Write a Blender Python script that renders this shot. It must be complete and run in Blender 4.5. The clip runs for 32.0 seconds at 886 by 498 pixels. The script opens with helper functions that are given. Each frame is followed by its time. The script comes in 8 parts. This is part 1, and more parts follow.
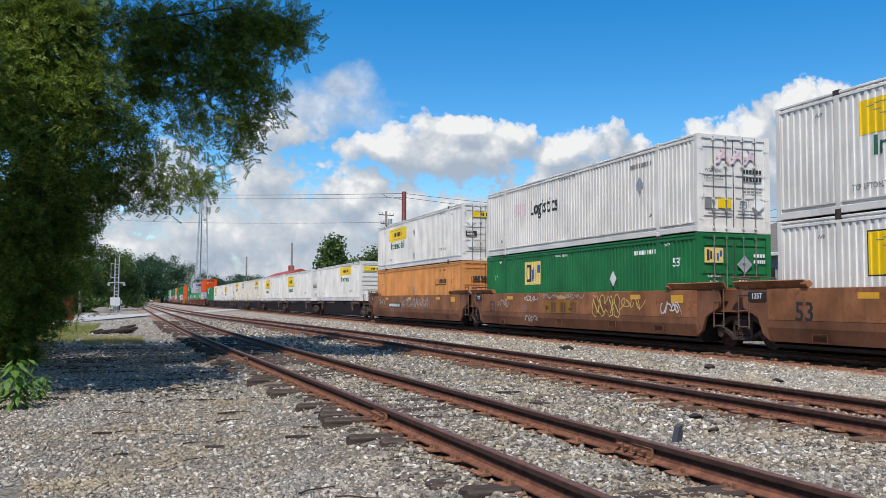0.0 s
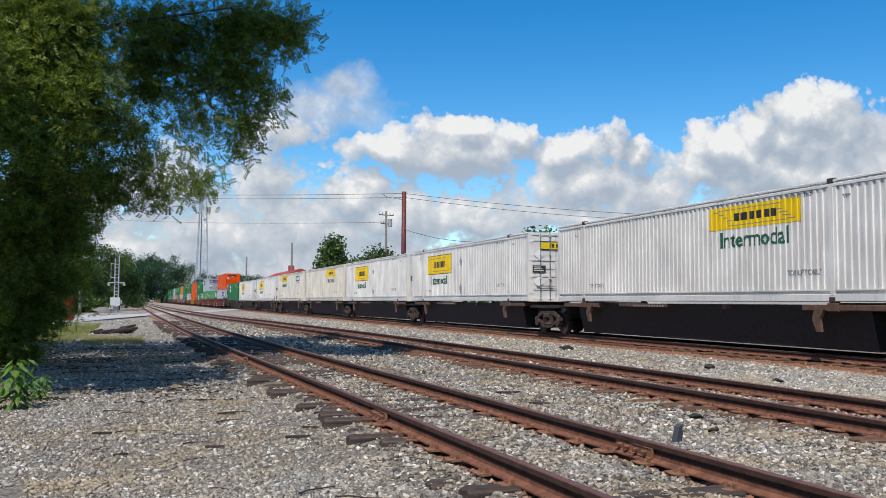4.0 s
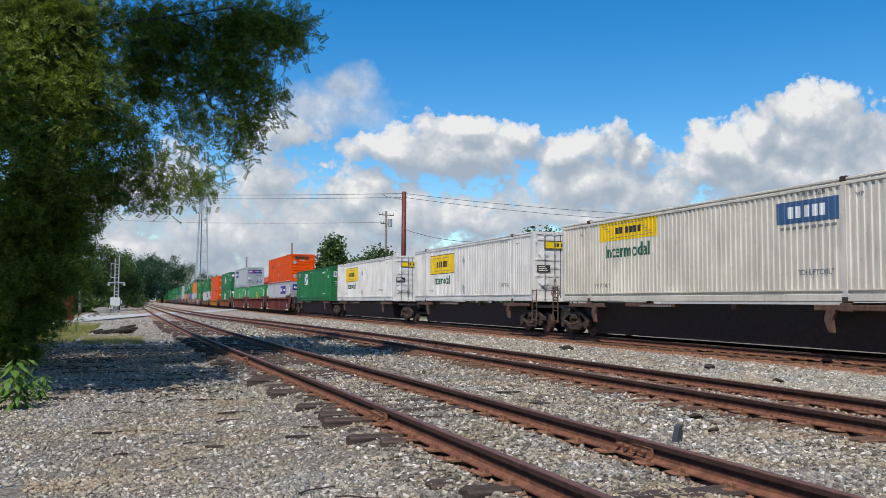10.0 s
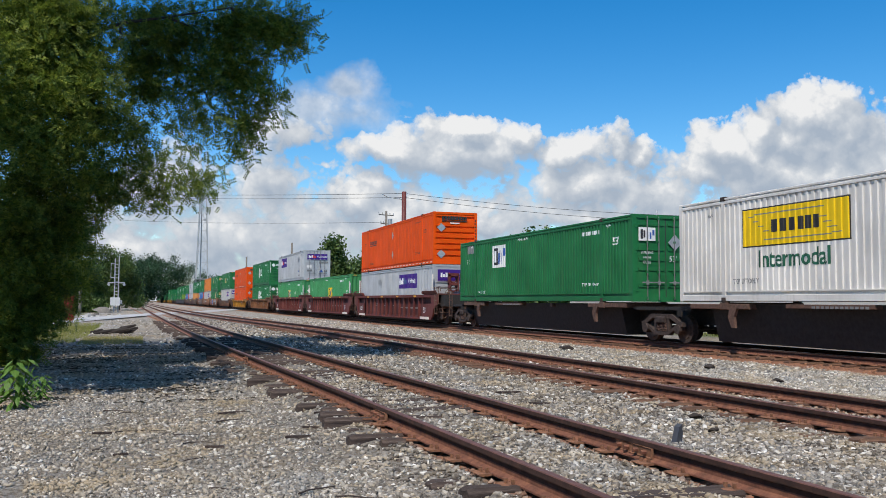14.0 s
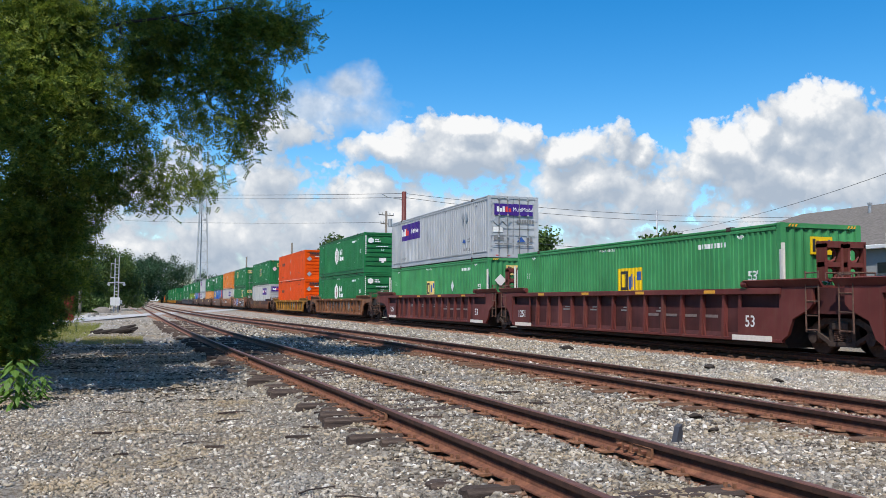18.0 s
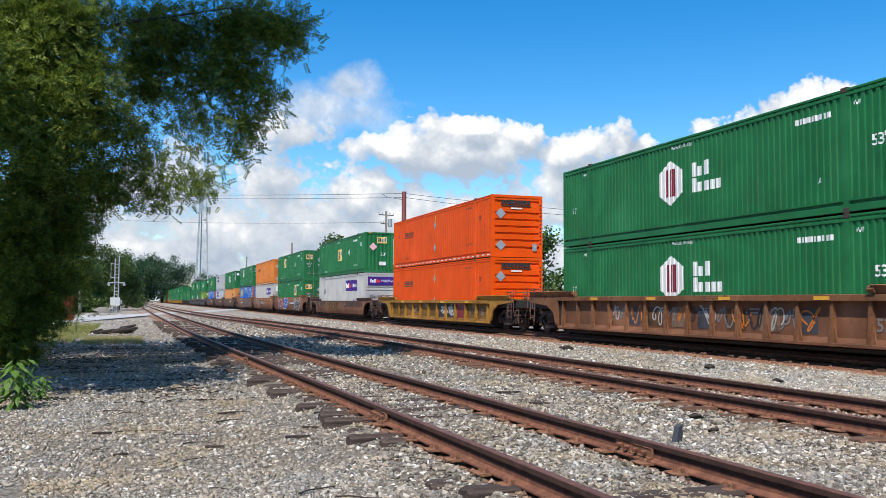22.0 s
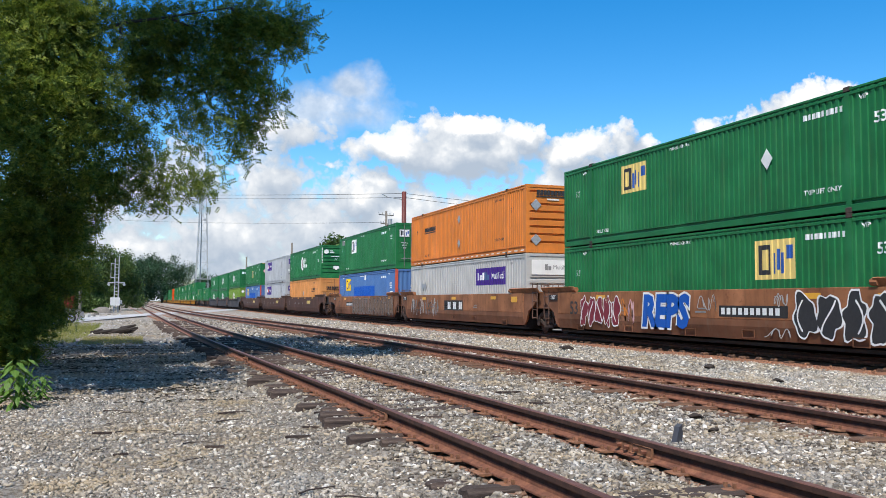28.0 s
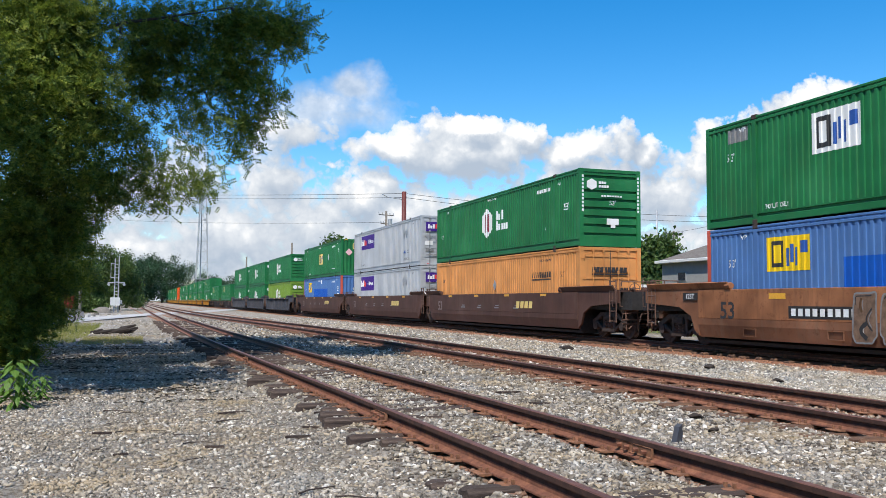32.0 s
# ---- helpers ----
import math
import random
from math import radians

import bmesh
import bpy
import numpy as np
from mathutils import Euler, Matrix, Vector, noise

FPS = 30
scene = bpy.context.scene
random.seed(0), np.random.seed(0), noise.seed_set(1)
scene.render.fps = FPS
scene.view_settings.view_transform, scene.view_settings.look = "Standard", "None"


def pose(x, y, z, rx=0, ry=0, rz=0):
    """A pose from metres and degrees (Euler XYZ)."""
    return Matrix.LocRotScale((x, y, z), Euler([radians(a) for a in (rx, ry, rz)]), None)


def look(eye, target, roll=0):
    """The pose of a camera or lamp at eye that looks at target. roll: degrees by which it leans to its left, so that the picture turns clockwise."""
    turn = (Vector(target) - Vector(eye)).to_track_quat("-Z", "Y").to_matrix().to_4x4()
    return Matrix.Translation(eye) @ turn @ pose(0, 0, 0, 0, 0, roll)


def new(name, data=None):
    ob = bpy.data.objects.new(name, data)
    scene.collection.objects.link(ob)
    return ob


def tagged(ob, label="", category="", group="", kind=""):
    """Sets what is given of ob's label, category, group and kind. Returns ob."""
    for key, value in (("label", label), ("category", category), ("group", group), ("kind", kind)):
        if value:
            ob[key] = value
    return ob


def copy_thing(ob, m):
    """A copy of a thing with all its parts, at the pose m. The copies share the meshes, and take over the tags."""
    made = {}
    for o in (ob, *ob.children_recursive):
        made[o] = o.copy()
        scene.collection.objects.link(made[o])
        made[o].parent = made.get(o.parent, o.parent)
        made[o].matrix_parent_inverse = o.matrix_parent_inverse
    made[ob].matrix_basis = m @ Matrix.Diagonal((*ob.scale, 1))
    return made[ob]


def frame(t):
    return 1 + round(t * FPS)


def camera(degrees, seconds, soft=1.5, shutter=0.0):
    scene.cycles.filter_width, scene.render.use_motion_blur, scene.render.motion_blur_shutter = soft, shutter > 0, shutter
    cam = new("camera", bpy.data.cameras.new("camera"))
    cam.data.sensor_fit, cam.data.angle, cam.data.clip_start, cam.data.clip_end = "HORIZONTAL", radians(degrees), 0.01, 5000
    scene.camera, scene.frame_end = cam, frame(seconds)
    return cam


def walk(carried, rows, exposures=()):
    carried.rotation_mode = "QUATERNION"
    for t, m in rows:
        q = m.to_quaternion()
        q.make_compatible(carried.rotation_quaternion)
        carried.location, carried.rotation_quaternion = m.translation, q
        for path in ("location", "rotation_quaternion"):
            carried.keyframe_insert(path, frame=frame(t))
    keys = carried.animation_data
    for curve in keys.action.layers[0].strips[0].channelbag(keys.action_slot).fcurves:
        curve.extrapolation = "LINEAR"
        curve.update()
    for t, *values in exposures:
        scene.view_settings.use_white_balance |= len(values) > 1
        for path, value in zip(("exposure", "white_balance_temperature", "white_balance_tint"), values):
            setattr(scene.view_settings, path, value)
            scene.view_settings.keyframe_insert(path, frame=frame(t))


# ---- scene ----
from math import cos, sin, pi

# ---- camera: stands still on a support about 1.5 m over the gravel ----
cam = camera(53.79, 32.0, soft=0.5, shutter=0.0)
YAW, PITCH = radians(19.34), radians(3.475)
EYE = Vector((0, 0, 1.212))
VIEW = Vector((sin(YAW) * cos(PITCH), cos(YAW) * cos(PITCH), sin(PITCH)))
CAMROW = look(EYE, EYE + VIEW * 50, 0.327)
walk(cam, [(0, CAMROW), (32, CAMROW)], exposures=[(0, 0.05), (5, 0.0), (12, -0.05), (14, 0.0), (17, 0.26), (18, 0.15), (19, 0.11), (20, 0.19), (21, 0.22), (22, 0.27), (24, 0.26), (25, 0.24), (28, 0.3), (29, 0.31), (32, 0.29)])

# ---- world, sun, exposure ----
SUN_EL, SUN_AZ = radians(54), math.atan2(-0.60, -0.80)
world = bpy.data.worlds.new("sky_world")
scene.world = world
world.use_nodes = True
wn, wl = world.node_tree.nodes, world.node_tree.links
sky = wn.new("ShaderNodeTexSky")
sky.sky_type, sky.sun_disc = "NISHITA", False
sky.sun_elevation, sky.sun_rotation = SUN_EL, SUN_AZ
sky.air_density, sky.dust_density, sky.ozone_density = 1.0, 0.1, 3.0
hsv = wn.new("ShaderNodeHueSaturation")
hsv.inputs["Saturation"].default_value = 1.45
wl.new(sky.outputs[0], hsv.inputs["Color"])
wl.new(hsv.outputs[0], wn["Background"].inputs[0])
wn["Background"].inputs[1].default_value = 0.142
sun = new("sun", bpy.data.lights.new("sun", "SUN"))
sun.data.energy, sun.data.angle, sun.data.color = 4.5, radians(0.53), (1.0, 0.945, 0.86)
tosun = Vector((sin(SUN_AZ) * cos(SUN_EL), cos(SUN_AZ) * cos(SUN_EL), sin(SUN_EL)))
sun.matrix_world = look(tosun * 60, (0, 0, 0))


# ---- materials ----
def nodes_of(name):
    m = bpy.data.materials.new(name)
    m.use_nodes = True
    nt = m.node_tree
    return m, nt, nt.nodes, nt.links, nt.nodes["Principled BSDF"]


def ramp(nt, fac, stops):
    r = nt.nodes.new("ShaderNodeValToRGB")
    els = r.color_ramp.elements
    while len(els) < len(stops):
        els.new(0.5)
    for e, (p, c) in zip(els, stops):
        e.position = p
        e.color = (*c, 1) if len(c) == 3 else c
    nt.links.new(fac, r.inputs[0])
    return r.outputs[0]


def tex(nt, kind, scale, vec, detail=4.0, rough=0.55):
    n = nt.nodes.new(kind)
    n.inputs["Scale"].default_value = scale
    if "Detail" in n.inputs:
        n.inputs["Detail"].default_value = detail
        n.inputs["Roughness"].default_value = rough
    nt.links.new(vec, n.inputs["Vector"])
    return n


def mapped(nt, scale=(1, 1, 1), coord="Object"):
    c = nt.nodes.new("ShaderNodeTexCoord")
    m = nt.nodes.new("ShaderNodeMapping")
    m.inputs["Scale"].default_value = scale
    nt.links.new(c.outputs[coord], m.inputs["Vector"])
    return m.outputs[0]


def mix(nt, fac, a, b, blend="MIX"):
    n = nt.nodes.new("ShaderNodeMix")
    n.data_type, n.blend_type = "RGBA", blend
    for sock, val in ((n.inputs[0], fac), (n.inputs[6], a), (n.inputs[7], b)):
        if hasattr(val, "links"):
            nt.links.new(val, sock)
        elif isinstance(val, (int, float)):
            sock.default_value = val
        else:
            sock.default_value = (*val, 1)
    return n.outputs[2]


def bump(nt, bsdf, height, strength=0.3, dist=0.02):
    b = nt.nodes.new("ShaderNodeBump")
    b.inputs["Strength"].default_value, b.inputs["Distance"].default_value = strength, dist
    nt.links.new(height, b.inputs["Height"])
    nt.links.new(b.outputs[0], bsdf.inputs["Normal"])


def paint(name, col, rough=0.45, metal=0.0, dirt=0.25, dirt_col=(0.16, 0.12, 0.085), rust=0.0, vary=0.06, spec=0.22):
    """Weathered paint on steel: slow fading, run-down streaks, specks of rust."""
    m, nt, n, l, b = nodes_of(name)
    v = mapped(nt)
    vs = mapped(nt, (2.6, 2.6, 0.22))
    slow = tex(nt, "ShaderNodeTexNoise", 0.7, v, 3)
    streak = tex(nt, "ShaderNodeTexNoise", 2.2, vs, 5, 0.65)
    fine = tex(nt, "ShaderNodeTexNoise", 28.0, v, 4)
    light = tuple(min(1, c * (1 + vary * 2.0) + 0.01) for c in col)
    dark = tuple(c * (1 - vary * 2.5) for c in col)
    base = ramp(nt, slow.outputs[0], [(0.3, dark), (0.55, col), (0.75, light)])
    base = mix(nt, ramp(nt, streak.outputs[0], [(0.5, (0, 0, 0)), (0.78, (dirt, dirt, dirt))]), base, dirt_col)
    if rust:
        rs = tex(nt, "ShaderNodeTexNoise", 5.0, v, 8, 0.7)
        base = mix(nt, ramp(nt, rs.outputs[0], [(0.62 - 0.12 * rust, (0, 0, 0)), (0.72 - 0.1 * rust, (rust, rust, rust))]), base, (0.13, 0.045, 0.02))
    grit = tex(nt, "ShaderNodeTexNoise", 3.1, v, 9, 0.72)
    base = mix(nt, ramp(nt, grit.outputs[0], [(0.52, (0, 0, 0)), (0.74, (dirt * 0.7,) * 3)]), base, tuple(0.45 * c + 0.55 * q for c, q in zip(dirt_col, col)))
    base = mix(nt, 0.07, base, fine.outputs[1], "OVERLAY")
    l.new(base, b.inputs["Base Color"])
    b.inputs["Metallic"].default_value = metal
    b.inputs["Specular IOR Level"].default_value = spec
    rr = n.new("ShaderNodeMapRange")
    rr.inputs[3].default_value, rr.inputs[4].default_value = rough - 0.1, rough + 0.2
    l.new(streak.outputs[0], rr.inputs[0])
    l.new(rr.outputs[0], b.inputs["Roughness"])
    bump(nt, b, fine.outputs[0], 0.12, 0.004)
    return m


def stone_mat(name, stops, scale=5.0, rough=0.9, island=True, bump_scale=40):
    m, nt, n, l, b = nodes_of(name)
    v = mapped(nt)
    g = n.new("ShaderNodeNewGeometry")
    base = ramp(nt, g.outputs["Random Per Island"], stops)
    nz = tex(nt, "ShaderNodeTexNoise", bump_scale, v, 5)
    big = tex(nt, "ShaderNodeTexNoise", 0.35, v, 3)
    base = mix(nt, 0.35, base, nz.outputs[0], "SOFT_LIGHT")
    base = mix(nt, ramp(nt, big.outputs[0], [(0.4, (0, 0, 0)), (0.7, (0.34, 0.34, 0.34))]), base, (0.28, 0.23, 0.16))
    # fresher, paler ballast along the main line
    pos = n.new("ShaderNodeSeparateXYZ")
    l.new(v, pos.inputs[0])
    base = mix(nt, ramp(nt, ramp_lin(nt, pos.outputs[0], 9.2, 10.4), [(0, (0, 0, 0)), (1, (0.22, 0.22, 0.22))]), base, (0.62, 0.58, 0.50))
    # dusty pale yard on the near side
    base = mix(nt, ramp(nt, ramp_lin(nt, pos.outputs[0], 2.6, 1.6), [(0, (0, 0, 0)), (1, (0.17, 0.17, 0.17))]), base, (0.45, 0.41, 0.345))
    base = earth_drifts(nt, v, base, 0.75)
    base = rust_bands(nt, v, base)
    l.new(base, b.inputs["Base Color"])
    b.inputs["Roughness"].default_value = rough
    bump(nt, b, nz.outputs[0], 0.5, 0.01)
    return m


GRAVEL_STOPS = [(0.0, (0.035, 0.026, 0.02)), (0.18, (0.115, 0.092, 0.071)), (0.42, (0.23, 0.20, 0.163)), (0.62, (0.32, 0.295, 0.26)), (0.78, (0.38, 0.30, 0.20)), (0.9, (0.52, 0.475, 0.41)), (1.0, (0.80, 0.755, 0.69))]


def earth_drifts(nt, v, base, amount):
    """Ochre fines washed in drifts over the gravel, and grey-blue stone where it is clean."""
    drift = tex(nt, "ShaderNodeTexNoise", 0.85, v, 5, 0.6)
    base = mix(nt, ramp(nt, drift.outputs[0], [(0.52, (0, 0, 0)), (0.68, (amount,) * 3)]), base, (0.36, 0.275, 0.165))
    return mix(nt, ramp(nt, drift.outputs[0], [(0.34, (0.4 * amount,) * 3), (0.47, (0, 0, 0))]), base, (0.30, 0.315, 0.32))


def rust_bands(nt, v, base):
    """Rust dust that has come off the rails onto the ballast beside them."""
    sep = nt.nodes.new("ShaderNodeSeparateXYZ")
    nt.links.new(v, sep.inputs[0])
    wob = tex(nt, "ShaderNodeTexNoise", 6.0, v, 4)
    fac = None

    def mth(op, a, b_):
        q = nt.nodes.new("ShaderNodeMath")
        q.operation = op
        for sock, val in ((q.inputs[0], a), (q.inputs[1], b_)):
            if hasattr(val, "links"):
                nt.links.new(val, sock)
            else:
                sock.default_value = val
        return q.outputs[0]

    lean = mth("ADD", sep.outputs[0], mth("MULTIPLY", sep.outputs[1], 0.0205))
    for src, c, wide in ((sep.outputs[0], 16.673, 0.34), (sep.outputs[0], 8.17, 0.30), (lean, 3.68, 0.2)):
        d = mth("ABSOLUTE", mth("SUBTRACT", mth("ABSOLUTE", mth("SUBTRACT", src, c), 0), 0.7525), 0)
        d = mth("ADD", d, mth("MULTIPLY", mth("SUBTRACT", wob.outputs[0], 0.5), 0.35))
        q = ramp_lin(nt, d, wide, wide * 0.35)
        fac = q if fac is None else mth("MAXIMUM", fac, q)
    bed = mth("ADD", mth("ABSOLUTE", mth("SUBTRACT", sep.outputs[0], 16.673), 0), mth("MULTIPLY", mth("SUBTRACT", wob.outputs[0], 0.5), 0.5))
    fac = mth("MAXIMUM", fac, ramp_lin(nt, bed, 2.65, 2.2))
    return mix(nt, mth("MULTIPLY", fac, 0.93), base, (0.29, 0.122, 0.06))


def ground_mat():
    m, nt, n, l, b = nodes_of("gravel_ground")
    v = mapped(nt)
    vor = tex(nt, "ShaderNodeTexVoronoi", 21.0, v)
    vor2 = tex(nt, "ShaderNodeTexVoronoi", 34.0, v)
    sep = n.new("ShaderNodeSeparateColor")
    l.new(vor.outputs["Color"], sep.inputs[0])
    gravel = ramp(nt, sep.outputs[0], GRAVEL_STOPS)
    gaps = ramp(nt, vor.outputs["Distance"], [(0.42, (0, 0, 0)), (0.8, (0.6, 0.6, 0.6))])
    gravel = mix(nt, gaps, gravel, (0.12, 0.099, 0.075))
    big = tex(nt, "ShaderNodeTexNoise", 0.16, v, 5, 0.6)
    tan = mix(nt, ramp(nt, big.outputs[0], [(0.42, (0, 0, 0)), (0.62, (0.55, 0.55, 0.55))]), gravel, (0.27, 0.205, 0.13))
    tan = earth_drifts(nt, v, tan, 0.6)
    # shade between the yard's loose stones painted into the ground, fading out with distance
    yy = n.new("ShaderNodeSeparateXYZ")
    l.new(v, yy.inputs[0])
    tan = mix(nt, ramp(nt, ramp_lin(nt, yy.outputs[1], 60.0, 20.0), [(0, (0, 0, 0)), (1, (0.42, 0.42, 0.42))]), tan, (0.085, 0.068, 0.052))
    # meadow beyond the main line and by the road
    pos = n.new("ShaderNodeSeparateXYZ")
    l.new(v, pos.inputs[0])
    wob = tex(nt, "ShaderNodeTexNoise", 0.5, v, 4)
    add = n.new("ShaderNodeMath")
    add.operation = "MULTIPLY_ADD"
    l.new(wob.outputs[0], add.inputs[0])
    add.inputs[1].default_value = 3.0
    l.new(pos.outputs[0], add.inputs[2])
    east = ramp_lin(nt, add.outputs[0], 23.6, 25.0)
    west = ramp_lin(nt, add.outputs[0], -3.2, -4.4)
    far = ramp_lin(nt, pos.outputs[1], 24.0, 34.0)
    wf = n.new("ShaderNodeMath")
    wf.operation = "MULTIPLY"
    l.new(west, wf.inputs[0])
    l.new(far, wf.inputs[1])
    both = n.new("ShaderNodeMath")
    both.operation = "MAXIMUM"
    l.new(east, both.inputs[0])
    l.new(wf.outputs[0], both.inputs[1])
    gn = tex(nt, "ShaderNodeTexNoise", 3.0, v, 6, 0.7)
    grass = ramp(nt, gn.outputs[0], [(0.3, (0.05, 0.07, 0.02)), (0.6, (0.13, 0.14, 0.045)), (0.8, (0.22, 0.20, 0.08))])
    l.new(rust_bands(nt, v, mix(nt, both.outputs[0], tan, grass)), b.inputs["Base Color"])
    b.inputs["Roughness"].default_value = 0.95
    hh = n.new("ShaderNodeMath")
    hh.operation = "ADD"
    l.new(vor.outputs["Distance"], hh.inputs[0])
    l.new(vor2.outputs["Distance"], hh.inputs[1])
    inv = n.new("ShaderNodeMath")
    inv.operation = "MULTIPLY"
    inv.inputs[1].default_value = -1
    l.new(hh.outputs[0], inv.inputs[0])
    bump(nt, b, inv.outputs[0], 0.8, 0.02)
    return m


def ramp_lin(nt, val, a, b):
    r = nt.nodes.new("ShaderNodeMapRange")
    r.inputs[1].default_value, r.inputs[2].default_value = a, b
    nt.links.new(val, r.inputs[0])
    return r.outputs[0]


def leaf_mat(name, cols, trans=0.35, rough=0.55):
    m, nt, n, l, b = nodes_of(name)
    g = n.new("ShaderNodeNewGeometry")
    base = ramp(nt, g.outputs["Random Per Island"], [(i / (len(cols) - 1), c) for i, c in enumerate(cols)])
    l.new(base, b.inputs["Base Color"])
    b.inputs["Roughness"].default_value = rough
    b.inputs["Specular IOR Level"].default_value = 0.3
    t = n.new("ShaderNodeBsdfTranslucent")
    l.new(mix(nt, 0.5, base, (0.16, 0.22, 0.03)), t.inputs[0])
    mx = n.new("ShaderNodeMixShader")
    mx.inputs[0].default_value = trans
    l.new(b.outputs[0], mx.inputs[1])
    l.new(t.outputs[0], mx.inputs[2])
    l.new(mx.outputs[0], n["Material Output"].inputs[0])
    return m


def wood_mat(name, a, b_, c, grain=(1.5, 14, 14), rough=0.85):
    m, nt, n, l, b = nodes_of(name)
    v = mapped(nt, grain)
    g = tex(nt, "ShaderNodeTexNoise", 2.2, v, 8, 0.7)
    info = n.new("ShaderNodeObjectInfo")
    base = ramp(nt, g.outputs[0], [(0.3, a), (0.52, b_), (0.72, c)])
    base = mix(nt, ramp(nt, info.outputs["Random"], [(0, (0, 0, 0)), (1, (0.5, 0.5, 0.5))]), base, a)
    l.new(base, b.inputs["Base Color"])
    b.inputs["Roughness"].default_value = rough
    bump(nt, b, g.outputs[0], 0.7, 0.02)
    return m


def rail_mat(name, top):
    m, nt, n, l, b = nodes_of(name)
    v = mapped(nt)
    a = tex(nt, "ShaderNodeTexNoise", 9.0, v, 8, 0.7)
    base = ramp(nt, a.outputs[0], [(0.3, (0.08, 0.032, 0.02)), (0.52, (0.19, 0.074, 0.042)), (0.75, (0.31, 0.14, 0.075))])
    if top:
        base = ramp(nt, a.outputs[0], [(0.3, (0.075, 0.034, 0.026)), (0.6, (0.15, 0.068, 0.05)), (0.8, (0.22, 0.12, 0.09))])
        b.inputs["Specular IOR Level"].default_value = 0.3
    l.new(base, b.inputs["Base Color"])
    b.inputs["Roughness"].default_value = 0.55 if top else 0.8
    bump(nt, b, a.outputs[0], 0.3, 0.01)
    return m


def plain_grain(name, col, rough=0.8, scale=6.0, amt=0.3, metal=0.0, aniso=(1, 1, 1), bstr=0.3):
    m, nt, n, l, b = nodes_of(name)
    v = mapped(nt, aniso)
    a = tex(nt, "ShaderNodeTexNoise", scale, v, 6, 0.65)
    f = tex(nt, "ShaderNodeTexNoise", scale * 9, v, 4)
    lo, hi = tuple(c * (1 - amt) for c in col), tuple(min(1, c * (1 + amt)) for c in col)
    base = ramp(nt, a.outputs[0], [(0.32, lo), (0.7, hi)])
    base = mix(nt, 0.12, base, f.outputs[0], "OVERLAY")
    l.new(base, b.inputs["Base Color"])
    b.inputs["Roughness"].default_value, b.inputs["Metallic"].default_value = rough, metal
    bump(nt, b, f.outputs[0], bstr, 0.006)
    return m


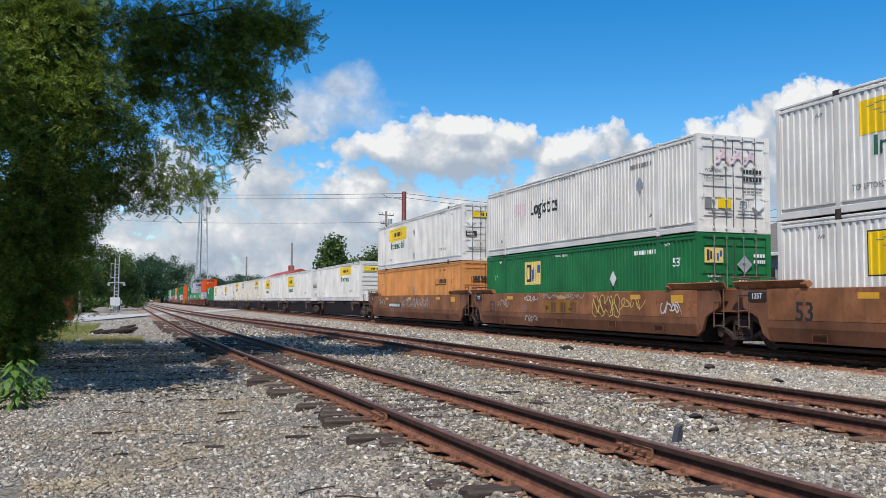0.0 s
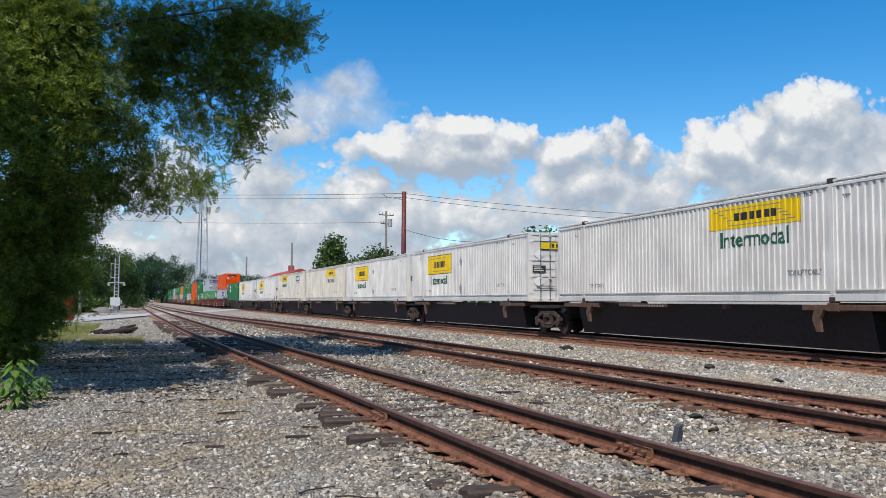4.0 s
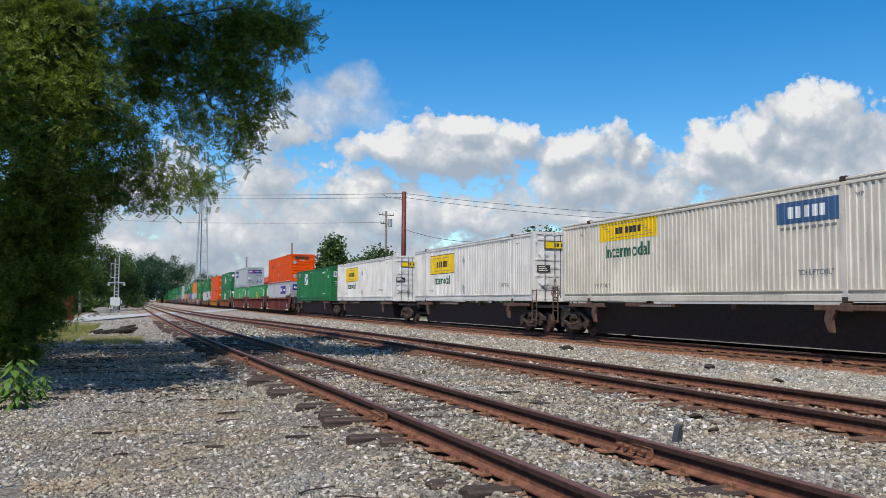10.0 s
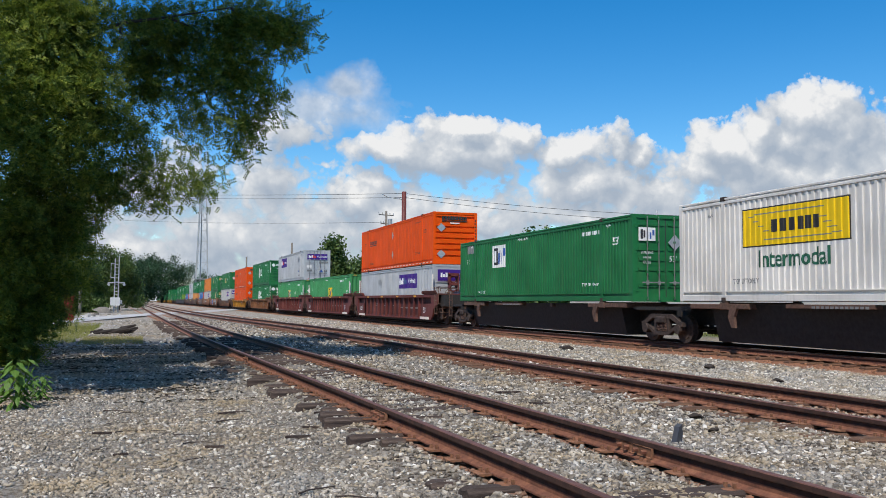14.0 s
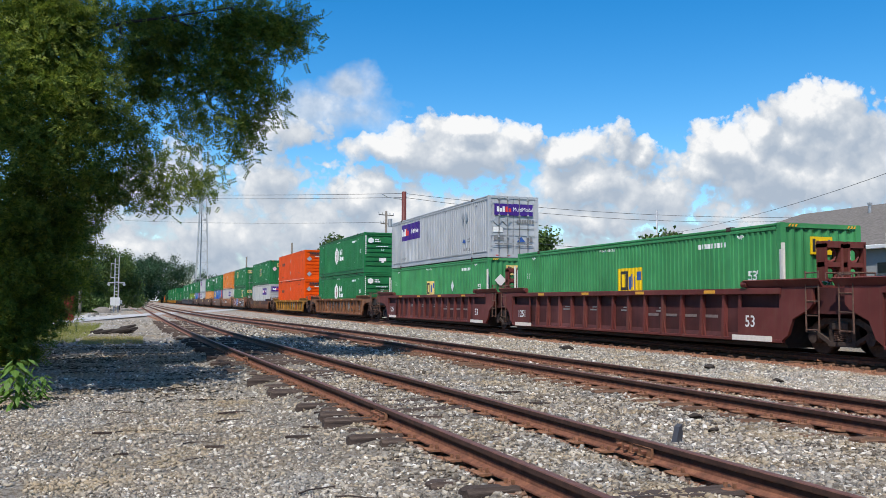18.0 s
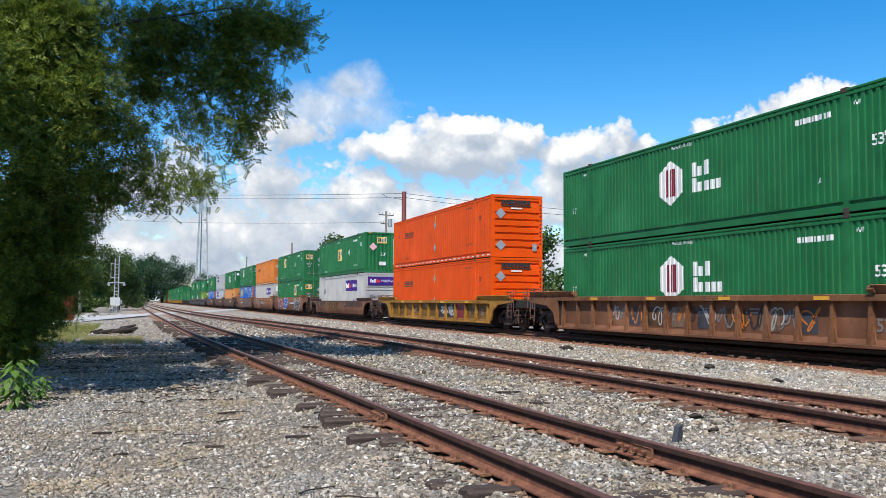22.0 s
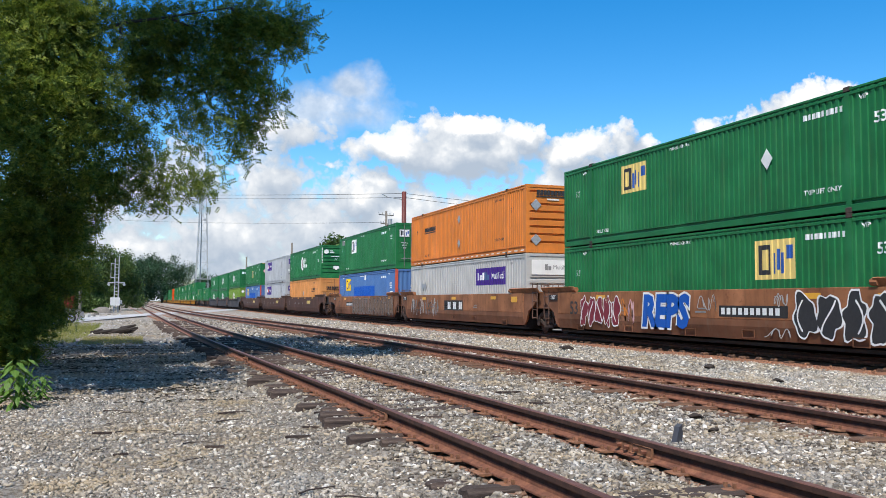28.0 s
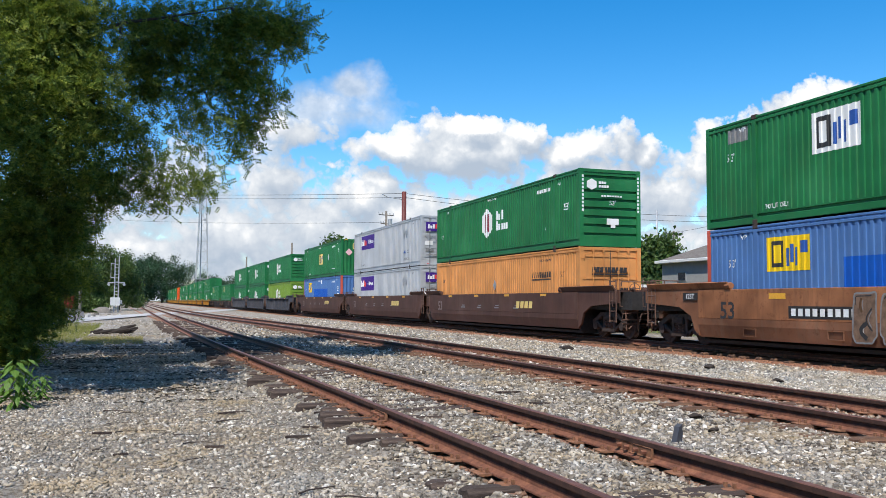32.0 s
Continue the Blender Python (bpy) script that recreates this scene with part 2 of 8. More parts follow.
M = {
    "ground": ground_mat(),
    "stone": stone_mat("ballast_stone", GRAVEL_STOPS),
    "tie": wood_mat("weathered_tie", (0.03, 0.02, 0.016), (0.075, 0.05, 0.039), (0.17, 0.125, 0.10)),
    "rusttie": wood_mat("rust_stained_tie", (0.06, 0.032, 0.02), (0.14, 0.072, 0.042), (0.24, 0.125, 0.07)),
    "rail": rail_mat("rusty_rail", False),
    # head sides and upper web, darker than the rail's foot
    "railweb": plain_grain("dark_rail_web", (0.05, 0.022, 0.015), 0.85, 9, 0.5),
    "railtop": rail_mat("worn_rail_head", True),
    "shinytop": plain_grain("polished_rail_head", (0.42, 0.41, 0.40), 0.32, 12, 0.25, 0.85),
    "dullmark": plain_grain("dull_pale_lettering", (0.20, 0.155, 0.145), 0.7, 12, 0.25),
    "plate": plain_grain("rust_plate", (0.22, 0.10, 0.052), 0.85, 14, 0.45),
    "asphalt": plain_grain("pale_asphalt", (0.42, 0.41, 0.40), 0.9, 3, 0.15),
    "white": paint("white_box_paint", (0.72, 0.688, 0.64), 0.5, dirt=0.26),
    "cream": paint("dulled_white_paint", (0.69, 0.635, 0.54), 0.55, dirt=0.35, rust=0.25),
    "grey": paint("silver_grey_paint", (0.45, 0.465, 0.48), 0.42, 0.15, dirt=0.2),
    "pale": paint("pale_grey_paint", (0.46, 0.455, 0.435), 0.5, dirt=0.3),
    "green": paint("container_green", (0.015, 0.155, 0.05), 0.45, dirt=0.14, vary=0.1),
    "midgreen": paint("faded_green", (0.055, 0.275, 0.10), 0.5, dirt=0.14, vary=0.1),
    "lime": paint("lime_green", (0.16, 0.27, 0.035), 0.5),
    "orange": paint("bright_orange", (0.76, 0.082, 0.002), 0.5, dirt=0.12, vary=0.05, spec=0.12),
    "tan": paint("faded_orange", (0.64, 0.20, 0.035), 0.5, dirt=0.4, vary=0.06),
    "paletan": paint("dusty_faded_orange", (0.62, 0.27, 0.085), 0.55, dirt=0.3, vary=0.1),
    "blue": paint("container_blue", (0.075, 0.172, 0.385), 0.48, dirt=0.16),
    "redpost": paint("faded_red", (0.52, 0.095, 0.06), 0.55, dirt=0.2),
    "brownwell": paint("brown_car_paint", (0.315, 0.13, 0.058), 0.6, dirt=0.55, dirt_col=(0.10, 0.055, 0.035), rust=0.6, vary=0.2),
    # brownwell darkened: shade of the inward-sloping lower plate put into the colour
    "brownlow": paint("brown_car_paint_shaded", (0.205, 0.088, 0.046), 0.7, dirt=0.5, rust=0.6, vary=0.2),
    "maroon": paint("maroon_car_paint", (0.135, 0.034, 0.03), 0.55, dirt=0.3, rust=0.35, vary=0.12),
    # dirty maroon, darkened further: shade of the recess between posts painted in
    "maroonlow": paint("shaded_grimy_maroon_plate", (0.082, 0.027, 0.027), 0.7, dirt=0.45, dirt_col=(0.035, 0.026, 0.024), rust=0.3, vary=0.2),
    "darkbrown": paint("dark_brown_car_paint", (0.085, 0.040, 0.030), 0.6, dirt=0.35, rust=0.35, vary=0.12),
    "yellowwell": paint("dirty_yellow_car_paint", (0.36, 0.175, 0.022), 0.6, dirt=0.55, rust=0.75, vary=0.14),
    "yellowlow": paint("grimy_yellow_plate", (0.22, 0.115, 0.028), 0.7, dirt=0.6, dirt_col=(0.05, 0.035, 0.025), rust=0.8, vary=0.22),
    "rustwell": paint("rusted_tan_car_paint", (0.215, 0.094, 0.043), 0.65, dirt=0.6, rust=0.9, vary=0.16),
    "rustdark": paint("dark_rusted_car_paint", (0.11, 0.056, 0.026), 0.7, dirt=0.6, rust=0.8, vary=0.2),
    "slate": paint("slate_car_paint", (0.06, 0.065, 0.08), 0.6, dirt=0.3),
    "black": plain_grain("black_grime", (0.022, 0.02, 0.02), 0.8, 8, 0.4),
    "truck": plain_grain("truck_grime", (0.05, 0.033, 0.026), 0.8, 9, 0.5),
    "brownframe": plain_grain("rusty_brown_steel", (0.115, 0.062, 0.043), 0.75, 8, 0.4),
    "rod": plain_grain("dull_grey_lock_rod", (0.17, 0.17, 0.165), 0.6, 8, 0.3, 0.2),
    "steel": plain_grain("galvanised_steel", (0.42, 0.43, 0.44), 0.5, 8, 0.2, 0.5),
    "signyellow": paint("yellow_sign", (0.80, 0.53, 0.01), 0.45, dirt=0.08, vary=0.03),
    "paleyellow": paint("pale_yellow_sign", (0.74, 0.56, 0.19), 0.5, dirt=0.1, vary=0.04),
    "signwhite": paint("white_sign", (0.78, 0.78, 0.76), 0.5, dirt=0.1),
    "ink": plain_grain("black_lettering", (0.025, 0.024, 0.025), 0.6, 10, 0.2),
    "greyink": plain_grain("faded_lettering", (0.20, 0.20, 0.20), 0.6, 10, 0.2),
    "greybrown": plain_grain("faded_grey_brown_spray", (0.175, 0.105, 0.065), 0.65, 5, 0.4),
    "whiteink": plain_grain("white_lettering", (0.72, 0.73, 0.72), 0.6, 10, 0.1),
    "greenink": plain_grain("green_lettering", (0.012, 0.10, 0.055), 0.6, 10, 0.15),
    "blueink": plain_grain("blue_lettering", (0.02, 0.085, 0.33), 0.55, 10, 0.15),
    "darkredink": plain_grain("dark_red_lettering", (0.19, 0.012, 0.026), 0.55, 10, 0.15),
    "pinkink": plain_grain("faded_pink_lettering", (0.70, 0.42, 0.44), 0.55, 10, 0.12),
    "fadedpink": plain_grain("bleached_pink_lettering", (0.68, 0.52, 0.54), 0.55, 7, 0.2),
    "redink": plain_grain("red_lettering", (0.62, 0.035, 0.03), 0.55, 10, 0.15),
    "purple": paint("purple_sign", (0.052, 0.018, 0.20), 0.42, dirt=0.06, vary=0.04),
    "slateblue": paint("slate_blue_sign", (0.055, 0.12, 0.24), 0.5, dirt=0.2),
    "patchblue": paint("fresh_blue_patch", (0.007, 0.09, 0.42), 0.45, dirt=0.05, vary=0.03),
    "reflector": plain_grain("yellow_reflector", (0.72, 0.36, 0.03), 0.4, 10, 0.1),
    "reflwhite": plain_grain("white_reflector", (0.74, 0.70, 0.62), 0.4, 10, 0.1),
    "rubber": plain_grain("dark_gasket", (0.03, 0.03, 0.03), 0.7, 10, 0.2),
    "bark": wood_mat("bark", (0.03, 0.024, 0.018), (0.065, 0.052, 0.04), (0.11, 0.09, 0.07), (8, 8, 1.2)),
    "polewood": wood_mat("old_pole_wood", (0.10, 0.085, 0.07), (0.18, 0.16, 0.135), (0.26, 0.235, 0.2), (8, 8, 0.6)),
    "polered": plain_grain("dark_red_pole", (0.115, 0.022, 0.017), 0.6, 2, 0.2),
    "shingle": plain_grain("grey_shingles", (0.15, 0.132, 0.115), 0.95, 5, 0.35, 0, (1, 1, 6)),
    "wallgrey": plain_grain("grey_siding", (0.31, 0.315, 0.31), 0.8, 3, 0.08),
    "wallpale": plain_grain("pale_stucco", (0.60, 0.57, 0.53), 0.85, 3, 0.08),
    "trimwhite": plain_grain("white_trim", (0.72, 0.72, 0.70), 0.6, 3, 0.06),
    "darkglass": plain_grain("dark_pane", (0.02, 0.024, 0.028), 0.12, 3, 0.2, 0, (1, 1, 1), 0.02),
    "redroof": plain_grain("red_roofing", (0.36, 0.05, 0.035), 0.7, 3, 0.2),
    "leaf": leaf_mat("leaf_green", [(0.055, 0.10, 0.018), (0.10, 0.16, 0.024), (0.175, 0.235, 0.033), (0.30, 0.345, 0.055)], 0.5),
    "farleaf": leaf_mat("far_leaf_green", [(0.025, 0.055, 0.016), (0.05, 0.095, 0.025), (0.085, 0.14, 0.034), (0.12, 0.18, 0.048)], 0.25),
    "woods": leaf_mat("woodland_green", [(0.014, 0.042, 0.02), (0.022, 0.06, 0.026), (0.034, 0.082, 0.034)], 0.1),
    "weed": leaf_mat("weed_green", [(0.06, 0.135, 0.02), (0.10, 0.20, 0.033), (0.17, 0.29, 0.06)], 0.35),
    "grass": leaf_mat("dry_grass", [(0.14, 0.18, 0.035), (0.26, 0.27, 0.05), (0.40, 0.36, 0.12)], 0.3),
    "drygrass": leaf_mat("straw_grass", [(0.22, 0.20, 0.05), (0.36, 0.30, 0.09), (0.48, 0.41, 0.19)], 0.3),
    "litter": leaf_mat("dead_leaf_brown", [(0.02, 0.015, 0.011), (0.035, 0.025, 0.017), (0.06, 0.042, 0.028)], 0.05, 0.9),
    "rubble": plain_grain("pale_concrete", (0.5, 0.49, 0.46), 0.9, 7, 0.2),
    "heap": plain_grain("pale_heap_gravel", (0.19, 0.17, 0.145), 0.95, 9, 0.35),
    "mound": plain_grain("dark_scrap", (0.034, 0.025, 0.02), 0.9, 5, 0.5),
    "mailwhite": paint("weathered_white_box", (0.62, 0.63, 0.62), 0.5, dirt=0.2),
    "carsilver": paint("silver_car_paint", (0.40, 0.39, 0.36), 0.28, 0.6, dirt=0.05, vary=0.03),
    "columnred": paint("dark_red_column", (0.20, 0.03, 0.018), 0.7, dirt=0.75, dirt_col=(0.03, 0.022, 0.018), rust=0.5, vary=0.25),
    "wire": plain_grain("dark_cable", (0.03, 0.03, 0.032), 0.6, 10, 0.1),
}


# ---- mesh helpers ----
class Shape:
    """Collects vertices and faces of one mesh."""

    def __init__(self):
        self.v, self.f, self.m = [], [], []

    def face(self, pts, mi=0):
        k = len(self.v)
        self.v += [tuple(p) for p in pts]
        self.f.append(tuple(range(k, k + len(pts))))
        self.m.append(mi)
        return self

    def box(self, x0, x1, y0, y1, z0, z1, mi=0, ch=0.0):
        if ch:
            return self.prism([(x0 + ch, z0), (x1 - ch, z0), (x1, z0 + ch), (x1, z1 - ch), (x1 - ch, z1), (x0 + ch, z1), (x0, z1 - ch), (x0, z0 + ch)], y0, y1, mi=mi)
        k = len(self.v)
        self.v += [(x, y, z) for z in (z0, z1) for x, y in ((x0, y0), (x1, y0), (x1, y1), (x0, y1))]
        for q in ((3, 2, 1, 0), (4, 5, 6, 7), (0, 1, 5, 4), (1, 2, 6, 5), (2, 3, 7, 6), (3, 0, 4, 7)):
            self.f.append(tuple(k + i for i in q))
            self.m.append(mi)
        return self

    def prism(self, poly, a, b, axis="y", mi=0):
        """A polygon pulled from a to b along an axis; poly in (x, z) for y, (y, z) for x, (x, y) for z."""
        put = {"y": lambda p, t: (p[0], t, p[1]), "x": lambda p, t: (t, p[0], p[1]), "z": lambda p, t: (p[0], p[1], t)}[axis]
        k, n = len(self.v), len(poly)
        self.v += [put(p, a) for p in poly] + [put(p, b) for p in poly]
        self.f += [tuple(range(k, k + n)), tuple(range(k + 2 * n - 1, k + n - 1, -1))]
        self.f += [(k + i, k + (i + 1) % n, k + n + (i + 1) % n, k + n + i) for i in range(n)]
        self.m += [mi] * (n + 2)
        return self

    def rod(self, p, q, r, n=8, r2=None, mi=0):
        p, q = Vector(p), Vector(q)
        r2 = r if r2 is None else r2
        d = (q - p).normalized()
        u = d.orthogonal().normalized()
        w = d.cross(u)
        k = len(self.v)
        for c, rr in ((p, r), (q, r2)):
            self.v += [tuple(c + (u * cos(2 * pi * i / n) + w * sin(2 * pi * i / n)) * rr) for i in range(n)]
        self.f += [tuple(range(k + n - 1, k - 1, -1)), tuple(range(k + n, k + 2 * n))]
        self.f += [(k + i, k + (i + 1) % n, k + n + (i + 1) % n, k + n + i) for i in range(n)]
        self.m += [mi] * (n + 2)
        return self

    def path(self, pts, r, n=6, r2=None):
        """One bent tube through the points."""
        pts = [Vector(p) for p in pts]
        r2 = r if r2 is None else r2
        k, m = len(self.v), len(pts)
        for i, p in enumerate(pts):
            d = (pts[min(m - 1, i + 1)] - pts[max(0, i - 1)]).normalized()
            u = d.cross(Vector((0.31, 0.17, 0.93))).normalized()
            w = d.cross(u)
            rr = r + (r2 - r) * i / (m - 1)
            self.v += [tuple(p + (u * cos(2 * pi * j / n) + w * sin(2 * pi * j / n)) * rr) for j in range(n)]
        for i in range(m - 1):
            self.f += [(k + i * n + j, k + i * n + (j + 1) % n, k + (i + 1) * n + (j + 1) % n, k + (i + 1) * n + j) for j in range(n)]
        self.f += [tuple(range(k + n - 1, k - 1, -1)), tuple(range(k + (m - 1) * n, k + m * n))]
        self.m += [0] * ((m - 1) * n + 2)
        return self

    def ring(self, c, axis, R, r, n=18):
        u = Vector(axis).orthogonal().normalized()
        w = Vector(axis).normalized().cross(u)
        pts = [Vector(c) + (u * cos(2 * pi * i / n) + w * sin(2 * pi * i / n)) * R for i in range(n + 1)]
        return self.path(pts, r, 5)

    def mesh(self, name, mats, smooth=False):
        me = bpy.data.meshes.new(name)
        me.from_pydata(self.v, [], self.f)
        for m in mats:
            me.materials.append(m)
        if len(mats) > 1:
            me.polygons.foreach_set("material_index", self.m)
        if smooth:
            me.polygons.foreach_set("use_smooth", [True] * len(self.f))
        me.update()
        return me


def part(name, shape, material, parent, label="", at=None, smooth=False):
    me = shape.mesh(name, material if isinstance(material, (list, tuple)) else [material], smooth) if isinstance(shape, Shape) else shape
    ob = new(name, me)
    ob.parent = parent
    if at is not None:
        ob.matrix_basis = at
    return tagged(ob, label)


def empty(name, label, category, group="", m=None, kind=""):
    ob = new(name)
    ob.empty_display_size = 0.3
    if m is not None:
        ob.matrix_basis = m
    return tagged(ob, label, category, group, kind)


def lerp_path(table, y):
    for (ya, xa), (yb, xb) in zip(table, table[1:]):
        if y <= yb:
            f = (y - ya) / (yb - ya)
            return xa + (xb - xa) * f
    return table[-1][1]


# track centre lines: along y, offset in x
NEAR = [(-12, 3.66), (4, 3.60), (8, 3.53), (12, 3.44), (18, 3.25), (24, 3.08), (35, 2.82), (52, 2.62), (80, 2.40), (130, 2.1), (300, 1.4), (700, 0.2)]
MIDDLE = [(-12, 8.19), (22, 8.17), (32, 8.05), (44, 7.66), (55, 7.10), (66, 6.45), (80, 5.85), (110, 5.2), (200, 4.6), (700, 3.0)]
CX = 16.673
MAIN = [(-60, CX), (900, CX)]


def smooth_path(table, step_of):
    ys, y = [], table[0][0]
    while y < table[-1][0]:
        ys.append(y)
        y += step_of(y)
    ys.append(table[-1][0])
    xs = np.array([lerp_path(table, a) for a in ys])
    for _ in range(3):
        xs[1:-1] = 0.25 * xs[:-2] + 0.5 * xs[1:-1] + 0.25 * xs[2:]
    return list(zip(xs, ys))


def height(x, y):
    """The ground: level ballast round the tracks, a lower yard on the near side."""
    edge = lerp_path(NEAR, y) - 1.25
    t = min(1.0, max(0.0, (edge + 0.35 - x) / 0.75))
    z = -0.195 - 0.13 * t * t * (3 - 2 * t)
    z += 0.022 * noise.noise((x * 0.5, y * 0.5, 3.1)) + 0.012 * noise.noise((x * 1.7, y * 1.7, 7.7))
    z += (0.012 if y < 17 else -0.012) * math.exp(-((x - edge - 1.25) / 0.55) ** 4)
    # ballast is swept lower along each rail and in the main line's bed
    for tb in (NEAR, MIDDLE):
        z -= 0.025 * math.exp(-((abs(x - lerp_path(tb, y)) - 0.7525) / 0.16) ** 2)
    q = min(1.0, max(0.0, (3.2 - abs(x - CX)) / 1.5))
    z -= 0.05 * q * q * (3 - 2 * q)
    # slack between the tracks
    z -= 0.05 * math.exp(-((x - 5.9) / 1.0) ** 2) + 0.05 * math.exp(-((x - 12.4) / 1.8) ** 2)
    return z


def grid_axis(a, b, fine0, fine1, step, grow):
    out, t = [fine0], fine0
    while t < fine1:
        t += step
        out.append(t)
    s = step
    while t < b:
        s *= grow
        t = min(b, t + s)
        out.append(t)
    s, t = step, fine0
    left = []
    while t > a:
        s *= grow
        t = max(a, t - s)
        left.append(t)
    return left[::-1] + out


gx, gy = grid_axis(-2500, 2500, -6, 15, 0.22, 1.35), grid_axis(-1500, 4000, 3, 26, 0.3, 1.22)
gs = Shape()
gs.v = [(x, y, height(x, y) if -30 < x < 40 and y < 200 else -0.25) for y in gy for x in gx]
nx = len(gx)
gs.f = [(j * nx + i, j * nx + i + 1, (j + 1) * nx + i + 1, (j + 1) * nx + i) for j in range(len(gy) - 1) for i in range(nx - 1)]
gs.m = [0] * len(gs.f)
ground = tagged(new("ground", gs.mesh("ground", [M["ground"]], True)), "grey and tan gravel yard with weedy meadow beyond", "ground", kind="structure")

# ---- tracks ----
RAILPROF = [(-0.070, -0.170), (0.070, -0.170), (0.070, -0.158), (0.012, -0.132), (0.011, -0.092), (0.010, -0.057), (0.037, -0.046), (0.037, -0.006), (0.028, 0.0), (-0.028, 0.0), (-0.037, -0.006), (-0.037, -0.046), (-0.010, -0.057), (-0.011, -0.092), (-0.012, -0.132), (-0.070, -0.156)]


def rail_shape(line, side, heads=(7, 8, 9)):
    s = Shape()
    n = len(RAILPROF)
    for x, y in line:
        s.v += [(x + side * 0.7525 + px, y, pz) for px, pz in RAILPROF]
    for j in range(len(line) - 1):
        for i in range(n):
            a, b = j * n + i, j * n + (i + 1) % n
            s.f.append((a, b, b + n, a + n))
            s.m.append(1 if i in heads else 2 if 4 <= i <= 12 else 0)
    return s


TIE = Shape()
TIE_RING = [(-0.112, -0.10), (0.112, -0.10), (0.114, 0.04), (0.09, 0.072), (0.0, 0.066), (-0.09, 0.074), (-0.113, 0.045)]
TIE_XS = [-1.31, -1.24, -0.9, -0.45, 0.0, 0.45, 0.9, 1.24, 1.3]
for j, x in enumerate(TIE_XS):
    end = 0.82 if j in (0, len(TIE_XS) - 1) else 1.0
    for q, (y, z) in enumerate(TIE_RING):
        worn = 0.022 * noise.noise((x * 2.3, q * 1.9, 4.0))
        TIE.v.append((x + 0.03 * noise.noise((q * 2.1, x, 1.0)) * (end < 1), y * (0.96 + 0.1 * noise.noise((x * 1.7, q * 0.9, 8.0))) * (0.5 + 0.5 * end), (z * end if z > 0 else z) + (worn if z > 0 else 0)))
K_RING = len(TIE_RING)
TIE.f = [(j * K_RING + q, j * K_RING + (q + 1) % K_RING, (j + 1) * K_RING + (q + 1) % K_RING, (j + 1) * K_RING + q) for j in range(len(TIE_XS) - 1) for q in range(K_RING)]
TIE.f += [tuple(range(K_RING - 1, -1, -1)), tuple(range(len(TIE.v) - K_RING, len(TIE.v)))]
TIE.m = [0] * len(TIE.f)
TIE_ME = TIE.mesh("tie", [M["tie"]])
RUST_TIE_ME = TIE.mesh("tie", [M["rusttie"]])
PLATE = Shape().box(-0.18, 0.18, -0.095, 0.095, 0, 0.018, ch=0.008)
for sx in (-0.12, 0.12, -0.085, 0.085):
    PLATE.box(sx - 0.012, sx + 0.012, 0.03 * (1 if sx in (-0.12, 0.085) else -1) - 0.012, 0.03 * (1 if sx in (-0.12, 0.085) else -1) + 0.012, 0.015, 0.055)
PLATE_ME = PLATE.mesh("tie_plate", [M["plate"]])


def track(name, table, label, y_ties, step_fn, top, jitter, head="railtop"):
    t = tagged(new(name), label, "railway track", kind="structure")
    line = smooth_path(table, step_fn)
    for side in (-1, 1):
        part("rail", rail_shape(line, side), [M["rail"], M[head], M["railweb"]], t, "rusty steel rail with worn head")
    rng = random.Random(len(name) * 7)
    y = y_ties[0]
    while y < y_ties[1]:
        x = lerp_path(table, y)
        sunk = jitter * (0.05 if rng.random() < 0.28 else 0.0)
        ob = part("tie", TIE_ME if jitter > 0.9 else RUST_TIE_ME, M["tie"], t)
        ob.matrix_basis = pose(x + rng.uniform(-1, 1) * 0.15 * jitter, y, top - 0.075 - sunk + rng.uniform(-0.015, 0.012) * jitter, rng.uniform(-2, 2) * jitter, rng.uniform(-0.6, 0.6) * jitter, rng.uniform(-2.6, 2.6) * jitter) @ Matrix.Diagonal((rng.uniform(0.95, 1.05), rng.uniform(0.9, 1.1), 1, 1))
        if y < 26:
            for side in (-1, 1):
                part("tie_plate", PLATE_ME, M["plate"], t, at=pose(x + side * 0.7525, y, -0.178, 0, 0, 0))
        y += 0.56 + rng.uniform(-0.1, 0.1) * jitter
    return t


stepf = lambda y: 1.0 if y < 60 else (4.0 if y < 150 else 25.0)
near_track = track("near_track", NEAR, "old siding track with rusty rails and rotten ties", (3.2, 62), stepf, -0.162, 1.0)
middle_track = track("middle_track", MIDDLE, "second track with rusty rails sunk in ballast", (5, 48), stepf, -0.158, 0.5)
main_track = track("main_track", MAIN, "main line track under the passing train", (2, 60), lambda y: 40.0, -0.178, 0.4, "shinytop")


def joint_bar(y, side, face, length=0.62):
    x = lerp_path(NEAR, y) + side * 0.7525
    s = Shape().box(face * 0.012, face * 0.036, -length / 2, length / 2, -0.135, -0.05, ch=0.008)
    b = part("joint_bar", s, M["plate"], near_track, "bolted rail joint bar", at=pose(x, y, 0, 0, 0, -1.5))
    for k in (-0.22, -0.08, 0.08, 0.22):
        part("bolt", Shape().rod((face * 0.03, k, -0.092), (face * 0.085, k, -0.092), 0.02, 6), M["rail"], b)


joint_bar(6.95, 1, -1)
joint_bar(9.9, -1, -1)
joint_bar(20.3, -1, -1)


